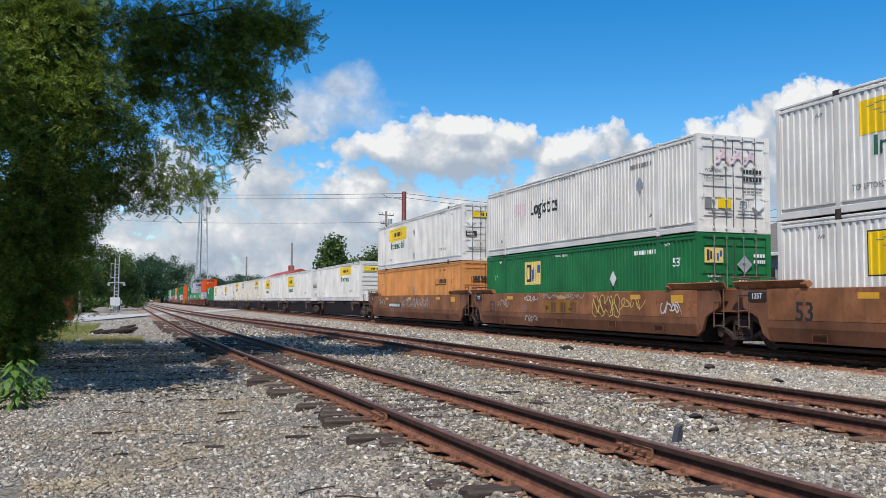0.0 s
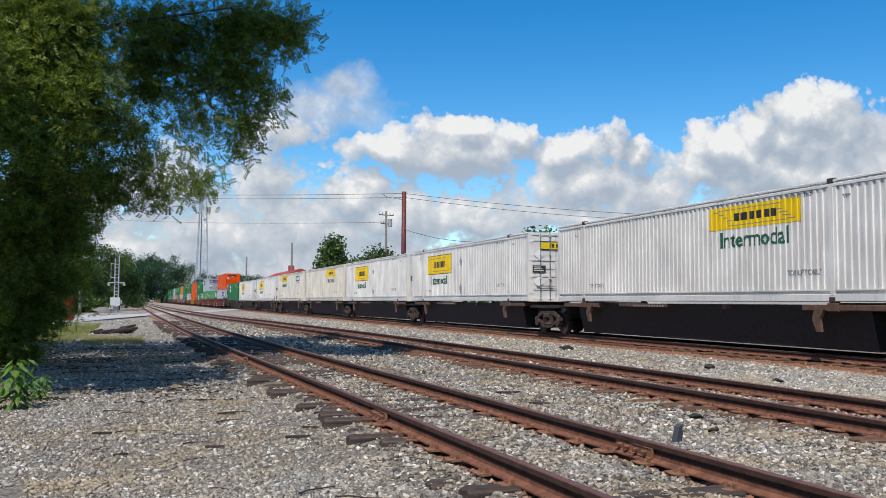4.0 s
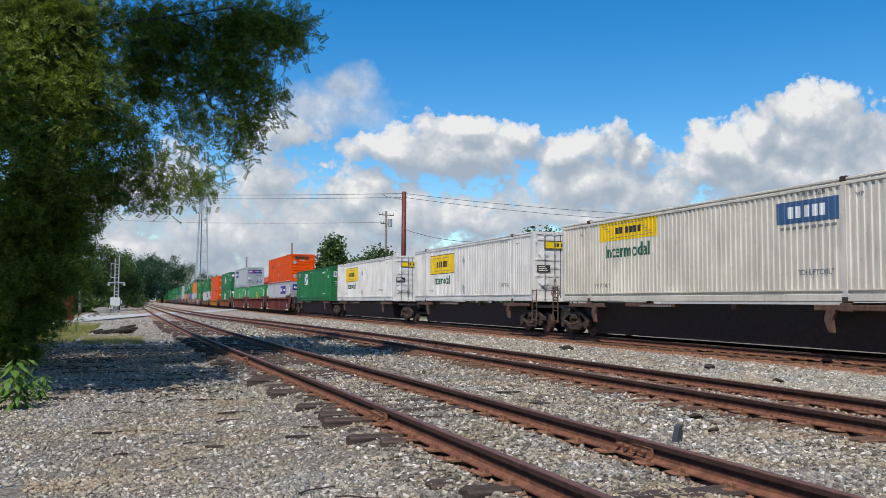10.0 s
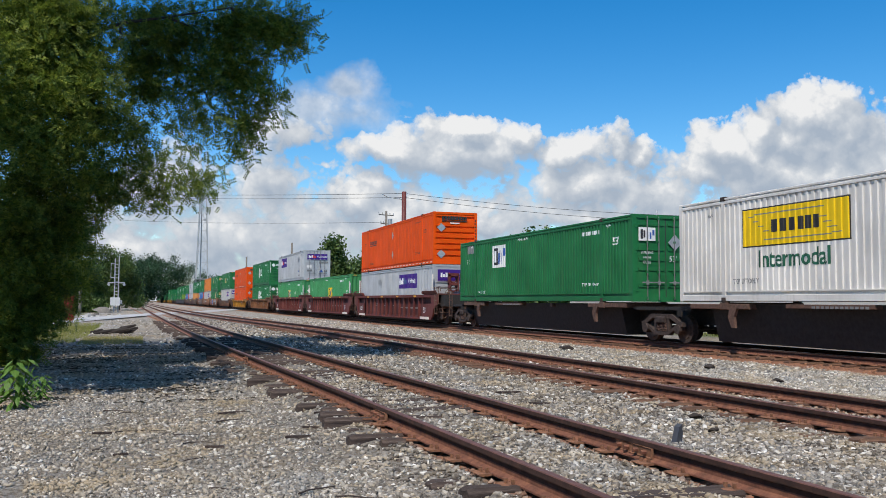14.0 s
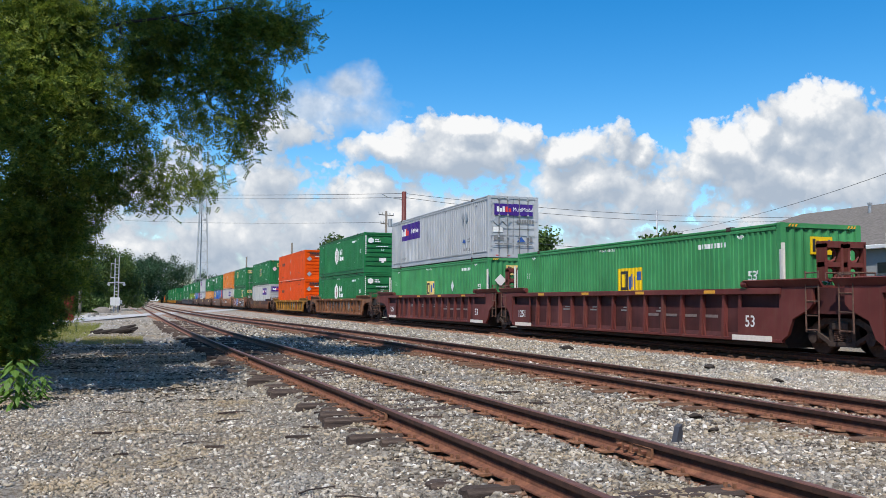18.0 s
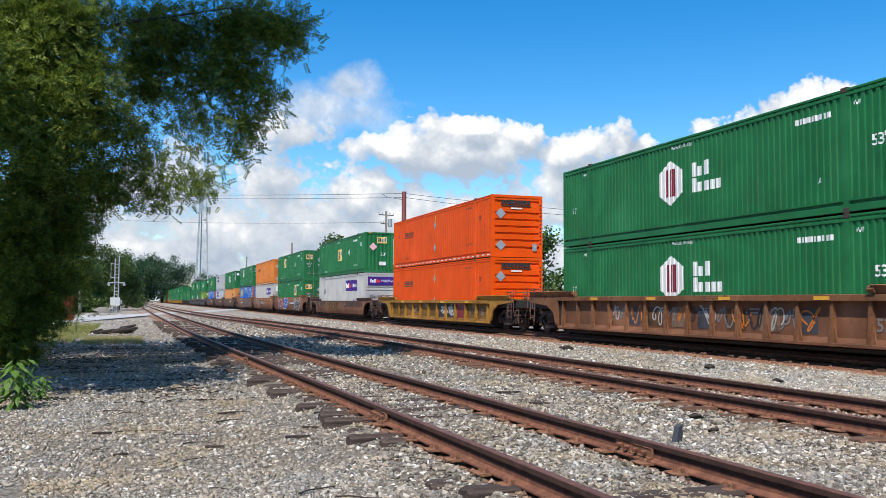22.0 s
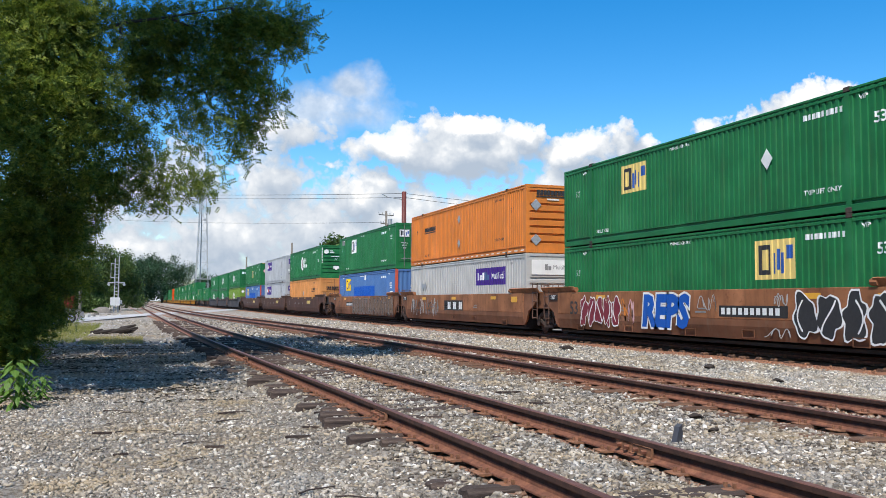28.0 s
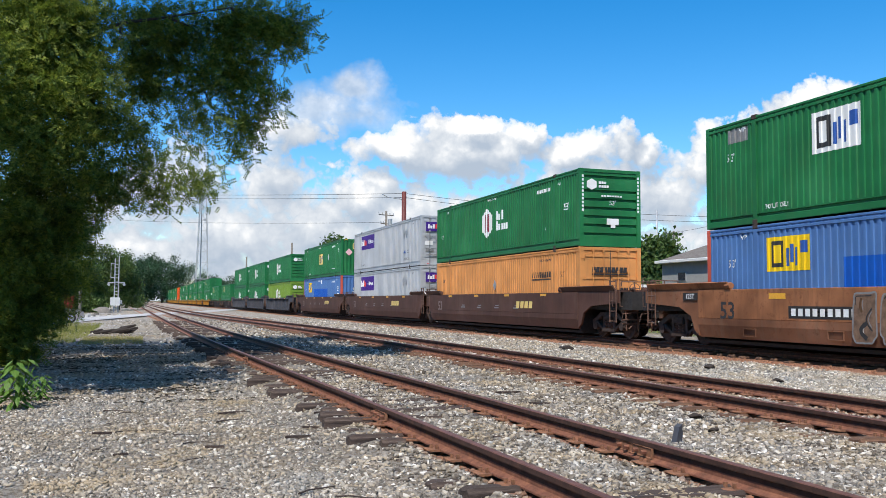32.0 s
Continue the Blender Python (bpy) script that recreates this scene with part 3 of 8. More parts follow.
# ---- ballast stones: too many to count ----
def stones(n, xr, yr, size, seed, weight, sides=12, keep=lambda x, y: True):
    rng = np.random.default_rng(seed)
    base = np.array([(-1, -1, -1), (1, -1, -1), (1, 1, -1), (-1, 1, -1), (-1, -1, 1), (1, -1, 1), (1, 1, 1), (-1, 1, 1)], float) * 0.62
    quads = np.array([(3, 2, 1, 0), (4, 5, 6, 7), (0, 1, 5, 4), (1, 2, 6, 5), (2, 3, 7, 6), (3, 0, 4, 7)])
    xs, ys = [], []
    while len(xs) < n:
        x, y = rng.uniform(*xr), yr[0] + (yr[1] - yr[0]) * rng.random() ** weight
        if keep(x, y):
            xs.append(x), ys.append(y)
    V = np.empty((n, 8, 3))
    for i in range(n):
        s = size * min(2.0, rng.lognormal(0, 0.38)) * (0.80 if xs[i] < 2.0 else 0.98)
        q = base * (1 + rng.uniform(-0.62, 0.55, (8, 3))) * np.array([1.2, 0.85, 0.6]) * s
        a, b = rng.uniform(0, 6.28), rng.normal(0, 0.55)
        ca, sa, cb, sb = cos(a), sin(a), cos(b), sin(b)
        q = q @ np.array([[cb, 0, sb], [0, 1, 0], [-sb, 0, cb]]) @ np.array([[ca, -sa, 0], [sa, ca, 0], [0, 0, 1]])
        V[i] = q + np.array([xs[i], ys[i], height(xs[i], ys[i]) + 0.18 * s])
    F = (quads[None] + 8 * np.arange(n)[:, None, None]).reshape(-1, 4)
    me = bpy.data.meshes.new("ballast_stones")
    me.vertices.add(n * 8), me.loops.add(len(F) * 4), me.polygons.add(len(F))
    me.vertices.foreach_set("co", V.reshape(-1))
    me.loops.foreach_set("vertex_index", F.reshape(-1))
    me.polygons.foreach_set("loop_start", np.arange(len(F)) * 4)
    me.materials.append(M["stone"])
    me.update(calc_edges=True)
    return me


def clear_of_rails(x, y):
    for tb in (NEAR, MIDDLE, MAIN):
        d = abs(x - lerp_path(tb, y))
        if abs(d - 0.7525) < (0.17 if (x * 9.7 + y * 13.3) % 1.0 < 0.4 else 0.095):
            return False
    if abs(x - CX) < 2.15 and (x * 5.1 + y * 2.3) % 1.0 < 0.93:
        return False
    if x < -1.5 and y > 40 and noise.noise((x * 0.5, y * 0.2, 4.0)) > (0.3 if y < 37 else -0.1):
        return False
    if abs(x - lerp_path(NEAR, y)) < 0.66 and (x * 6.1 + y * 4.7) % 1.0 < (0.45 if y > 17 else 0.3):
        return False
    if y < 48 and 0.6 < lerp_path(NEAR, y) - x < 1.32:
        return (x * 7.3 + y * 3.1) % 1.0 < 0.5
    return True


def in_view(x, y):
    return clear_of_rails(x, y) and -0.56 < (x - 0.351 * y) / (y + 0.351 * x + 0.01) < 0.56


for i, (n, xr, yr, size, w) in enumerate(((34000, (-0.8, 7.2), (3.6, 8.2), 0.0195, 1.0), (42000, (-2.5, 14.8), (8.0, 15.0), 0.0225, 1.0), (23500, (-4.0, 15.4), (14.5, 30.0), 0.031, 1.2), (10500, (-6.5, 15.4), (29.0, 75.0), 0.045, 1.5))):
    tagged(new("ballast", stones(n, xr, yr, size, 11 + i, w, keep=in_view)), "loose crushed grey and white ballast stones", "ballast", kind="stuff")


# ---- plants ----
def leaf_cloud(name, blobs, n, size, seed, mat, parent, fill=0.5, droop=0.0, pinnate=0, keep=None, bunch=26, loose=0.0):
    """Many small separate leaves inside a union of ellipsoids (centre, radii)."""
    rng = np.random.default_rng(seed)
    vol = np.array([r[0] * r[1] * r[2] for _, r in blobs]) ** 0.6
    pick = rng.choice(len(blobs), n, p=vol / vol.sum())
    C = np.array([c for c, _ in blobs], float)[pick]
    R = np.array([r for _, r in blobs], float)[pick]
    d = rng.normal(size=(n, 3))
    d /= np.linalg.norm(d, axis=1)[:, None]
    rad = rng.random(n) ** fill
    # twigs: leaves gather round random centres, which leaves gaps
    k = max(1, n // bunch)
    P = C + R * d * rad[:, None]
    tw = P[rng.integers(0, n, k)]
    which = rng.integers(0, k, n)
    spread = loose or size * (1.15 if pinnate else 1.6)
    P = tw[which] + np.clip(rng.normal(size=(n, 3)), -1.7, 1.7) * spread
    if keep is not None:
        P = P[keep(P)]
        n = len(P)
    u = rng.normal(size=(n, 3))
    u[:, 2] -= droop
    u /= np.linalg.norm(u, axis=1)[:, None]
    w = np.cross(u, rng.normal(size=(n, 3)) + np.array([0, 0, 1.2]))
    w /= np.linalg.norm(w, axis=1)[:, None] + 1e-9
    nn = np.cross(u, w)
    S = size * rng.uniform(0.7, 1.35, n)[:, None]
    if pinnate:
        quads = []
        for j in range(pinnate):
            t = j / (pinnate - 1)
            for sgn in (-1, 1):
                b0 = P + u * S * (0.25 + 1.5 * t) - nn * S * 0.22 * t * t
                out = w * sgn * 0.86 + u * 0.5
                tip = b0 + out * S * 0.62 - nn * S * 0.12
                mid = b0 + out * S * 0.33
                side = (u * 0.86 - w * sgn * 0.5) * S * 0.15
                quads.append(np.stack([b0, mid - side, tip, mid + side], 1))
        V = np.concatenate(quads, 0)
    else:
        V = np.stack([P - u * S * 0.5, P + w * S * 0.36 + nn * S * 0.12, P + u * S * 0.5, P - w * S * 0.36 + nn * S * 0.12], 1)
    q = len(V)
    me = bpy.data.meshes.new(name)
    me.vertices.add(q * 4), me.loops.add(q * 4), me.polygons.add(q)
    me.vertices.foreach_set("co", V.reshape(-1))
    me.loops.foreach_set("vertex_index", np.arange(q * 4))
    me.polygons.foreach_set("loop_start", np.arange(q) * 4)
    me.materials.append(mat)
    me.update(calc_edges=True)
    return part(name, me, mat, parent)


def limb_path(a, b, sag, seed, n=7):
    rng = random.Random(seed)
    a, b = Vector(a), Vector(b)
    out = []
    for i in range(n):
        t = i / (n - 1)
        p = a.lerp(b, t) + Vector((0, 0, sag * sin(pi * t)))
        if 0 < i < n - 1:
            p += Vector((rng.uniform(-1, 1), rng.uniform(-1, 1), rng.uniform(-1, 1))) * (b - a).length * 0.035
        out.append(p)
    return out


def limb(parent, a, b, r0, r1, sag, seed, name="limb"):
    pts = limb_path(a, b, sag, seed)
    s = Shape().path(pts, r0, 7, r1)
    part(name, s, M["bark"], parent, smooth=True)
    return pts


def far_tree(x, y, h, w, seed, label, blobs=None, leaf=0.5, n=2600, trunk=True, group="background trees", mat="farleaf"):
    e = empty("tree", label, "tree", group, pose(x, y, -0.3))
    rng = random.Random(seed)
    if trunk:
        limb(e, (0, 0, -0.2), (0, 0, h * 0.6), h * 0.022 + 0.05, h * 0.01, 0, seed, "trunk")
        for k in range(4):
            a = rng.uniform(0, 6.28)
            limb(e, (0, 0, h * rng.uniform(0.2, 0.4)), (cos(a) * w * 0.35, sin(a) * w * 0.35, h * rng.uniform(0.5, 0.75)), h * 0.012, 0.03, 0.2, seed + k)
    if blobs is None:
        blobs = []
        for k in range(14):
            a, t = rng.uniform(0, 6.28), rng.random()
            zz = h * (0.06 + 0.78 * t)
            rr = w * 0.5 * (1 - 0.75 * abs(t - 0.4)) * rng.uniform(0.3, 0.75)
            blobs.append(((cos(a) * rr, sin(a) * rr, zz), (w * rng.uniform(0.17, 0.27),) * 2 + (h * rng.uniform(0.10, 0.17),)))
    leaf_cloud("crown", blobs, n, leaf, seed, M[mat], e, 0.4)
    return e


# ---- the big tree beside the yard ----
big_tree = empty("tree", "large shade tree with drooping pinnate leaves beside the yard", "tree", "", pose(-5.6, 22.5, -0.3))
limb(big_tree, (0, 0, -0.2), (0.5, -0.2, 6.0), 0.42, 0.3, 0, 5, "trunk")
BOUGHS = [((0.3, 0, 4.2), (7.6, -1.2, 8.6)), ((0.4, 0, 5.0), (6.5, -1.5, 10.5)), ((0.4, 0, 4.6), (3.0, -7.0, 9.0)), ((0.3, 0, 4.6), (6.9, 0.1, 7.3)),
         ((0.5, -0.2, 5.6), (4.0, 3.5, 13.5)), ((0.3, 0, 4.4), (-4.5, -3.0, 9.5)), ((0.2, 0, 4.8), (0.5, 6.0, 11.0)), ((0.2, 0, 3.4), (2.2, -4.8, 5.8)),
         ((0.4, 0, 5.4), (-2.4, -10.5, 13.0)), ((0.5, -0.2, 5.8), (1.2, -3.6, 13.2)), ((0.4, 0, 5.6), (-2.8, 3.5, 13.0)), ((0.5, 0, 5.7), (3.4, 3.4, 13.0))]
for i, (a, b) in enumerate(BOUGHS):
    pts = limb(big_tree, a, b, 0.09, 0.015, 0.7, 40 + i)
    for k in range(2, 7):
        rng = random.Random(i * 31 + k)
        limb(big_tree, pts[k], pts[k] + Vector((rng.uniform(-0.5, 1.6), rng.uniform(-1.2, 1.2), rng.uniform(-1.4, 0.5))), 0.035, 0.008, -0.12, i * 9 + k, "twig")


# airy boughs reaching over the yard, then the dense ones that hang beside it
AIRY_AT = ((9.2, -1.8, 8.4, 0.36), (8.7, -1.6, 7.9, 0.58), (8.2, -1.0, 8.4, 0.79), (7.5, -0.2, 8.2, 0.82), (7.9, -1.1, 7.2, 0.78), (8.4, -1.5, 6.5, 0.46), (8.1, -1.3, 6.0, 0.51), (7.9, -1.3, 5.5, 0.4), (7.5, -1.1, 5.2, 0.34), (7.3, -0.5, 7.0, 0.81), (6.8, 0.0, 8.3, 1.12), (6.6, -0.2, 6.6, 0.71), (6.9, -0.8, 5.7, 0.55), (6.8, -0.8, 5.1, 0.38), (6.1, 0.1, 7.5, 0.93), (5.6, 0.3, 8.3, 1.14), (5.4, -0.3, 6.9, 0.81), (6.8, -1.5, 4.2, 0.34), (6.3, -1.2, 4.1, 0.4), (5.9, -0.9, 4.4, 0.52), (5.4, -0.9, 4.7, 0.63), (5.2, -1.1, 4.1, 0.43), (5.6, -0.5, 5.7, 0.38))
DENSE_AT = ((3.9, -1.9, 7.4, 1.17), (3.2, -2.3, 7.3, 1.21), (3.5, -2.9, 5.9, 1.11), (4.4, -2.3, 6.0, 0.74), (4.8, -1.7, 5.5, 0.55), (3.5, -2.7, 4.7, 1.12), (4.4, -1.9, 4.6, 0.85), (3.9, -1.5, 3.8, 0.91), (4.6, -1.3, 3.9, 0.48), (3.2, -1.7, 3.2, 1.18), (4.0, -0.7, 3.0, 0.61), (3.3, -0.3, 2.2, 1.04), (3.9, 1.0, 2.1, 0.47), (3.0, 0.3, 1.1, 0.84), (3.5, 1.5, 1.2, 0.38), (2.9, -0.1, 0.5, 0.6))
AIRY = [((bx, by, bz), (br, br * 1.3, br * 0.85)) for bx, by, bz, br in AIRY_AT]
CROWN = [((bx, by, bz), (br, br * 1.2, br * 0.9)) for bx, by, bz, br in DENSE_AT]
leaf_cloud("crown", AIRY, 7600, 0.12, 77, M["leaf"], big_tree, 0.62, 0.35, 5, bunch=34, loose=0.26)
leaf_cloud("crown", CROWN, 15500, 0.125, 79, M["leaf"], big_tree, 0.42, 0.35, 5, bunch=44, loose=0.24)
# unseen top of the crown, wide and dense, added to shade boughs and yard
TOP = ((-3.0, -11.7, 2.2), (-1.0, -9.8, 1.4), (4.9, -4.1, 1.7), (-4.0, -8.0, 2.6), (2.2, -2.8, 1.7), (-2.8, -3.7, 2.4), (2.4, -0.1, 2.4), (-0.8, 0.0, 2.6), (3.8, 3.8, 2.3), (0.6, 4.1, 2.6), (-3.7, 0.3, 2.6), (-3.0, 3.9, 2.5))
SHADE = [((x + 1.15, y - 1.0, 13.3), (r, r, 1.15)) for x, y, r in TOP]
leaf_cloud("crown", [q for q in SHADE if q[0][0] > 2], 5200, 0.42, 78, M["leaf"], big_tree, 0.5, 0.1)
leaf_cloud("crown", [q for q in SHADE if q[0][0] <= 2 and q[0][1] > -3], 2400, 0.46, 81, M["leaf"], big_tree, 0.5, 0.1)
# unseen leaf mass above the view, added to shade the yard's near end
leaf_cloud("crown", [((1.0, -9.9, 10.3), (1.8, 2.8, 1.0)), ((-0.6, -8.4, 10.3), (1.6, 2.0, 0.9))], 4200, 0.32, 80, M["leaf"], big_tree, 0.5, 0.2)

# understorey behind it; the last three are unseen, added to block sky light
for i, (x, y, h, w) in enumerate(((-9.5, 26, 7.0, 5.0), (-5.2, 29.5, 4.9, 2.6), (-5.0, 24.5, 3.4, 2.6), (-9.5, 17.0, 8.0, 6.0), (-10.5, 9.5, 8.0, 6.0), (-11.0, 2.0, 7.5, 6.0))):
    far_tree(x, y, h, w, 300 + i, "dense dark green shrub under the shade tree", leaf=0.36, n=7000, group="undergrowth", mat="leaf")

# ---- distant trees ----
for i, (x, y, h, w) in enumerate(((-10, 128, 10.5, 12), (-5.5, 140, 11.0, 10), (-2.6, 150, 9.8, 6.5), (-15, 120, 11.5, 11), (-7, 118, 6.0, 8), (-20, 110, 11, 12), (-11, 135, 9, 9))):
    far_tree(x, y, h, w, 400 + i, "leafy green tree beyond the level crossing", leaf=0.27, n=16000)
far_tree(0.2, 182, 2.2, 3.6, 460, "low dark bush beside the far tracks", leaf=0.3, n=900, trunk=False)
for i, (x, y, h, w) in enumerate(((4, 470, 23, 30), (-10, 470, 20, 30), (-24, 460, 17, 28), (14.5, 540, 32, 36), (29, 600, 28, 34), (44, 640, 22, 36), (60, 660, 22, 40), (-40, 450, 16, 34), (82, 680, 22, 44), (5, 540, 26, 24))):
    far_tree(x, y, h, w, 440 + i, "distant dark green woodland tree", leaf=0.75, n=10500, group="far woods", mat="woods")
conifer = [((0, 0, 1.2 + k * 0.78), (3.0 - k * 0.29, 3.0 - k * 0.29, 0.85)) for k in range(9)]
far_tree(20.1, 93.5, 8.2, 5, 470, "dark pointed evergreen tree behind the train", conifer, 0.32, 17000)
far_tree(27.2, 106, 8.9, 8.5, 471, "rounded green tree behind the train", leaf=0.34, n=16000)
far_tree(31.5, 118, 8.5, 7, 472, "rounded green tree behind the train", leaf=0.5, n=2600)
far_tree(29.9, 63.9, 7.9, 5.2, 473, "leafy green tree behind the train", leaf=0.32, n=15000)
far_tree(34.3, 52.5, 6.7, 3.6, 474, "leafy green tree beside the grey house", leaf=0.3, n=11000)
for i in range(7):
    far_tree(40 + i * 7.5, 150 - i * 9, 6.5 + (i * 37 % 5) * 0.5, 9, 480 + i, "low green tree far behind the train", leaf=0.7, n=1500)

# ---- grey house behind the main line ----
house = empty("house", "low grey house with hipped shingle roof behind tracks", "house", "", pose(31.0, 27.8, -0.2))
HW, HL, EZ, RZ = 5.55, 10.75, 3.55, 5.85
for x0, x1, y0, y1 in ((-HW, -HW + 0.2, -HL - 8, HL), (HW - 0.2, HW, -HL - 8, HL), (-HW + 0.2, HW - 0.2, HL - 0.2, HL), (-HW + 0.2, HW - 0.2, -HL - 8, -HL - 7.8)):
    part("wall", Shape().box(x0, x1, y0, y1, 1.95, EZ), M["wallgrey"], house, "grey board siding")
    part("lower_wall", Shape().box(x0 - 0.03, x1 + 0.03, y0 - 0.03, y1 + 0.03, 0, 1.95), M["wallpale"], house, "pale stucco lower wall")
OV = 0.22
c4 = [(-HW - OV, HL + OV), (HW + OV, HL + OV), (HW + OV, -HL - 8 - OV), (-HW - OV, -HL - 8 - OV)]
rs = Shape()
ridge = [(0, HL + OV - 4.0), (0, -HL - 8 + HW)]
E3 = [(x, y, EZ) for x, y in c4]
R3 = [(x, y, RZ) for x, y in ridge]
rs.face([E3[0], E3[1], R3[0]][::-1]).face([E3[1], E3[2], R3[1], R3[0]][::-1]).face([E3[2], E3[3], R3[1]][::-1]).face([E3[3], E3[0], R3[0], R3[1]][::-1]).face([(x, y, EZ - 0.06) for x, y in c4])
part("roof", rs, M["shingle"], house, "weathered grey-brown shingle roof")
for k in range(4):
    a, b = c4[k], c4[(k + 1) % 4]
    x0, x1, y0, y1 = min(a[0], b[0]) - 0.05, max(a[0], b[0]) + 0.05, min(a[1], b[1]) - 0.05, max(a[1], b[1]) + 0.05
    part("gutter", Shape().box(x0, x1, y0, y1, EZ - 0.12, EZ + 0.03, ch=0.02) if k % 2 else Shape().box(x0 + 0.1, x1 - 0.1, y0, y1, EZ - 0.12, EZ + 0.03), M["trimwhite"], house, "white gutter board")
for y in (2.6, 9.0, -3.4, -8.0):
    w = part("window", Shape().box(-HW - 0.03, -HW + 0.05, y - 0.36, y + 0.36, 2.5, 2.98), M["wallgrey"], house, "small dark window in grey frame")
    part("pane", Shape().box(-HW - 0.045, -HW - 0.02, y - 0.3, y + 0.3, 2.55, 2.93), M["darkglass"], w)
part("roof_vent", Shape().rod((-1.2, 1.5, 5.2), (-1.2, 1.5, 5.75), 0.06, 8).rod((-1.2, 1.5, 5.72), (-1.2, 1.5, 5.8), 0.1, 8), M["steel"], house)

# small white shed and red-roofed depot
shed = empty("shed", "low white flat-roofed shed behind the train", "shed", "", pose(31.5, 52, -0.2))
part("wall", Shape().box(-3, 3, -2.5, 2.5, 0, 2.35), M["wallpale"], shed)
part("roof", Shape().box(-3.4, 3.4, -2.9, 2.9, 2.35, 2.62, ch=0.06), M["trimwhite"], shed)
depot = empty("depot", "brick depot with a red gabled roof", "building", "", pose(27.5, 168, -0.3))
part("wall", Shape().box(-6, 6, -13, 13, 0, 4.6), M["wallpale"], depot, "pale depot wall")
part("roof", Shape().prism([(-7, 4.5), (7, 4.5), (0, 7.3)], -14, 14), M["redroof"], depot, "red gabled roof")
part("chimney", Shape().box(-0.5, 0.5, -4, -3, 6, 8.2), M["redroof"], depot)
for y in (-9, -4, 1, 6):
    part("window", Shape().box(-6.05, -5.95, y - 0.7, y + 0.7, 1.4, 3.2), M["darkglass"], depot)


# ---- poles and wires ----
def pole(x, y, h, r, mat, label, arms=()):
    e = empty("utility_pole", label, "utility pole", "poles", pose(x, y, -0.3))
    part("shaft", Shape().rod((0, 0, -0.2), (0, 0, h), r, 12, r * 0.82), mat, e, smooth=True)
    for z, half, az in arms:
        d = Vector((cos(az), sin(az), 0)) * half
        part("crossarm", Shape().rod((-d.x, -d.y, z), (d.x, d.y, z), 0.06, 6), M["polewood"], e)
        for k in (-1, -0.5, 0.5, 1):
            part("insulator", Shape().rod((d.x * k, d.y * k, z + 0.05), (d.x * k, d.y * k, z + 0.3), 0.05, 6), M["steel"], e)
    return e


red_pole = pole(22.1, 73.4, 11.2, 0.24, M["polered"], "thick dark red pole behind the train")
part("bracket", Shape().rod((0, 0, 10.5), (-1.4, 0.3, 10.7), 0.04, 6).rod((-1.4, 0.3, 10.7), (-1.9, 0.4, 10.95), 0.03, 6), M["steel"], red_pole)
old_pole = pole(29.5, 105.7, 12.9, 0.17, M["polewood"], "grey wooden utility pole with transformer", ((12.4, 1.1, 0.3), (11.3, 0.8, 0.3)))
part("transformer", Shape().rod((0.45, -0.2, 10.9), (0.45, -0.2, 11.9), 0.28, 10), M["steel"], old_pole)
pole(26.8, 160, 12.2, 0.2, M["polewood"], "thin dark wooden utility pole")
pole(23.7, 203, 11.6, 0.2, M["polewood"], "thin dark wooden utility pole")
pole(24.83, 55.5, 5.95, 0.11, M["polewood"], "thin wooden pole before a tree")
pole(34.6, 53.0, 8.05, 0.07, M["steel"], "thin steel mast beside the house")
pole(61.1, 90, 10.2, 0.15, M["polewood"], "utility pole with crossarm behind the house", ((9.9, 1.5, 0.2),))


def cable(a, b, sag, r=0.02):
    a, b = Vector(a), Vector(b)
    pts = [a.lerp(b, t / 16) - Vector((0, 0, 4 * sag * (t / 16) * (1 - t / 16))) for t in range(17)]
    ob = new("overhead_cable", Shape().path(pts, r, 5).mesh("overhead_cable", [M["wire"]]))
    tagged(ob, "thin dark overhead cable strung between poles", "cable", "overhead cables")


for dz, sg in ((0, 0.7), (-0.35, 0.9)):
    cable((22.1, 73.4, 10.75 + dz), (66, 72, 10.2 + dz), sg)
    cable((22.1, 73.4, 10.75 + dz), (-10.3, 190, 23.2 + dz * 2), 0.4, 0.02)
cable((29.5, 105.7, 11.2), (-10.66, 200, 18.6), 0.5, 0.02)
cable((24.83, 55.5, 5.55), (61.1, 90, 9.6), 1.0)
cable((22.1, 73.4, 7.6), (24.83, 55.5, 5.5), 0.5)
cable((61.1, 90, 9.7), (58, 52, 12.5), 0.6)
cable((34.6, 53, 5.2), (61.1, 90, 9.5), 0.4)

# ---- lattice radio tower ----
tower = empty("radio_tower", "tall grey lattice radio tower with dishes", "tower", "", pose(23.4, 342, -0.3))
TW = lambda z: 2.5 - z * 0.034
corners = ((-1, -1), (1, -1), (1, 1), (-1, 1))
for sx, sy in corners:
    part("leg", Shape().rod((sx * TW(0), sy * TW(0), 0), (sx * TW(44), sy * TW(44), 44), 0.2 if sx < 0 else 0.11, 6), M["steel"], tower)
for k in range(11):
    z0, z1 = k * 4, k * 4 + 4
    s = Shape()
    for (ax, ay), (bx, by) in zip(corners, corners[1:] + corners[:1]):
        s.rod((ax * TW(z0), ay * TW(z0), z0), (bx * TW(z1), by * TW(z1), z1), 0.07, 4)
        s.rod((ax * TW(z1), ay * TW(z1), z1), (bx * TW(z1), by * TW(z1), z1), 0.07, 4)
    part("lattice_bay", s, M["steel"], tower)
for z, dx in ((34.5, -1.5), (34.5, 1.2), (36.4, -0.4), (32.0, 0.5)):
    part("dish", Shape().rod((dx, -2.2, z), (dx, -2.7, z), 0.55, 12, 0.45), M["steel"], tower)
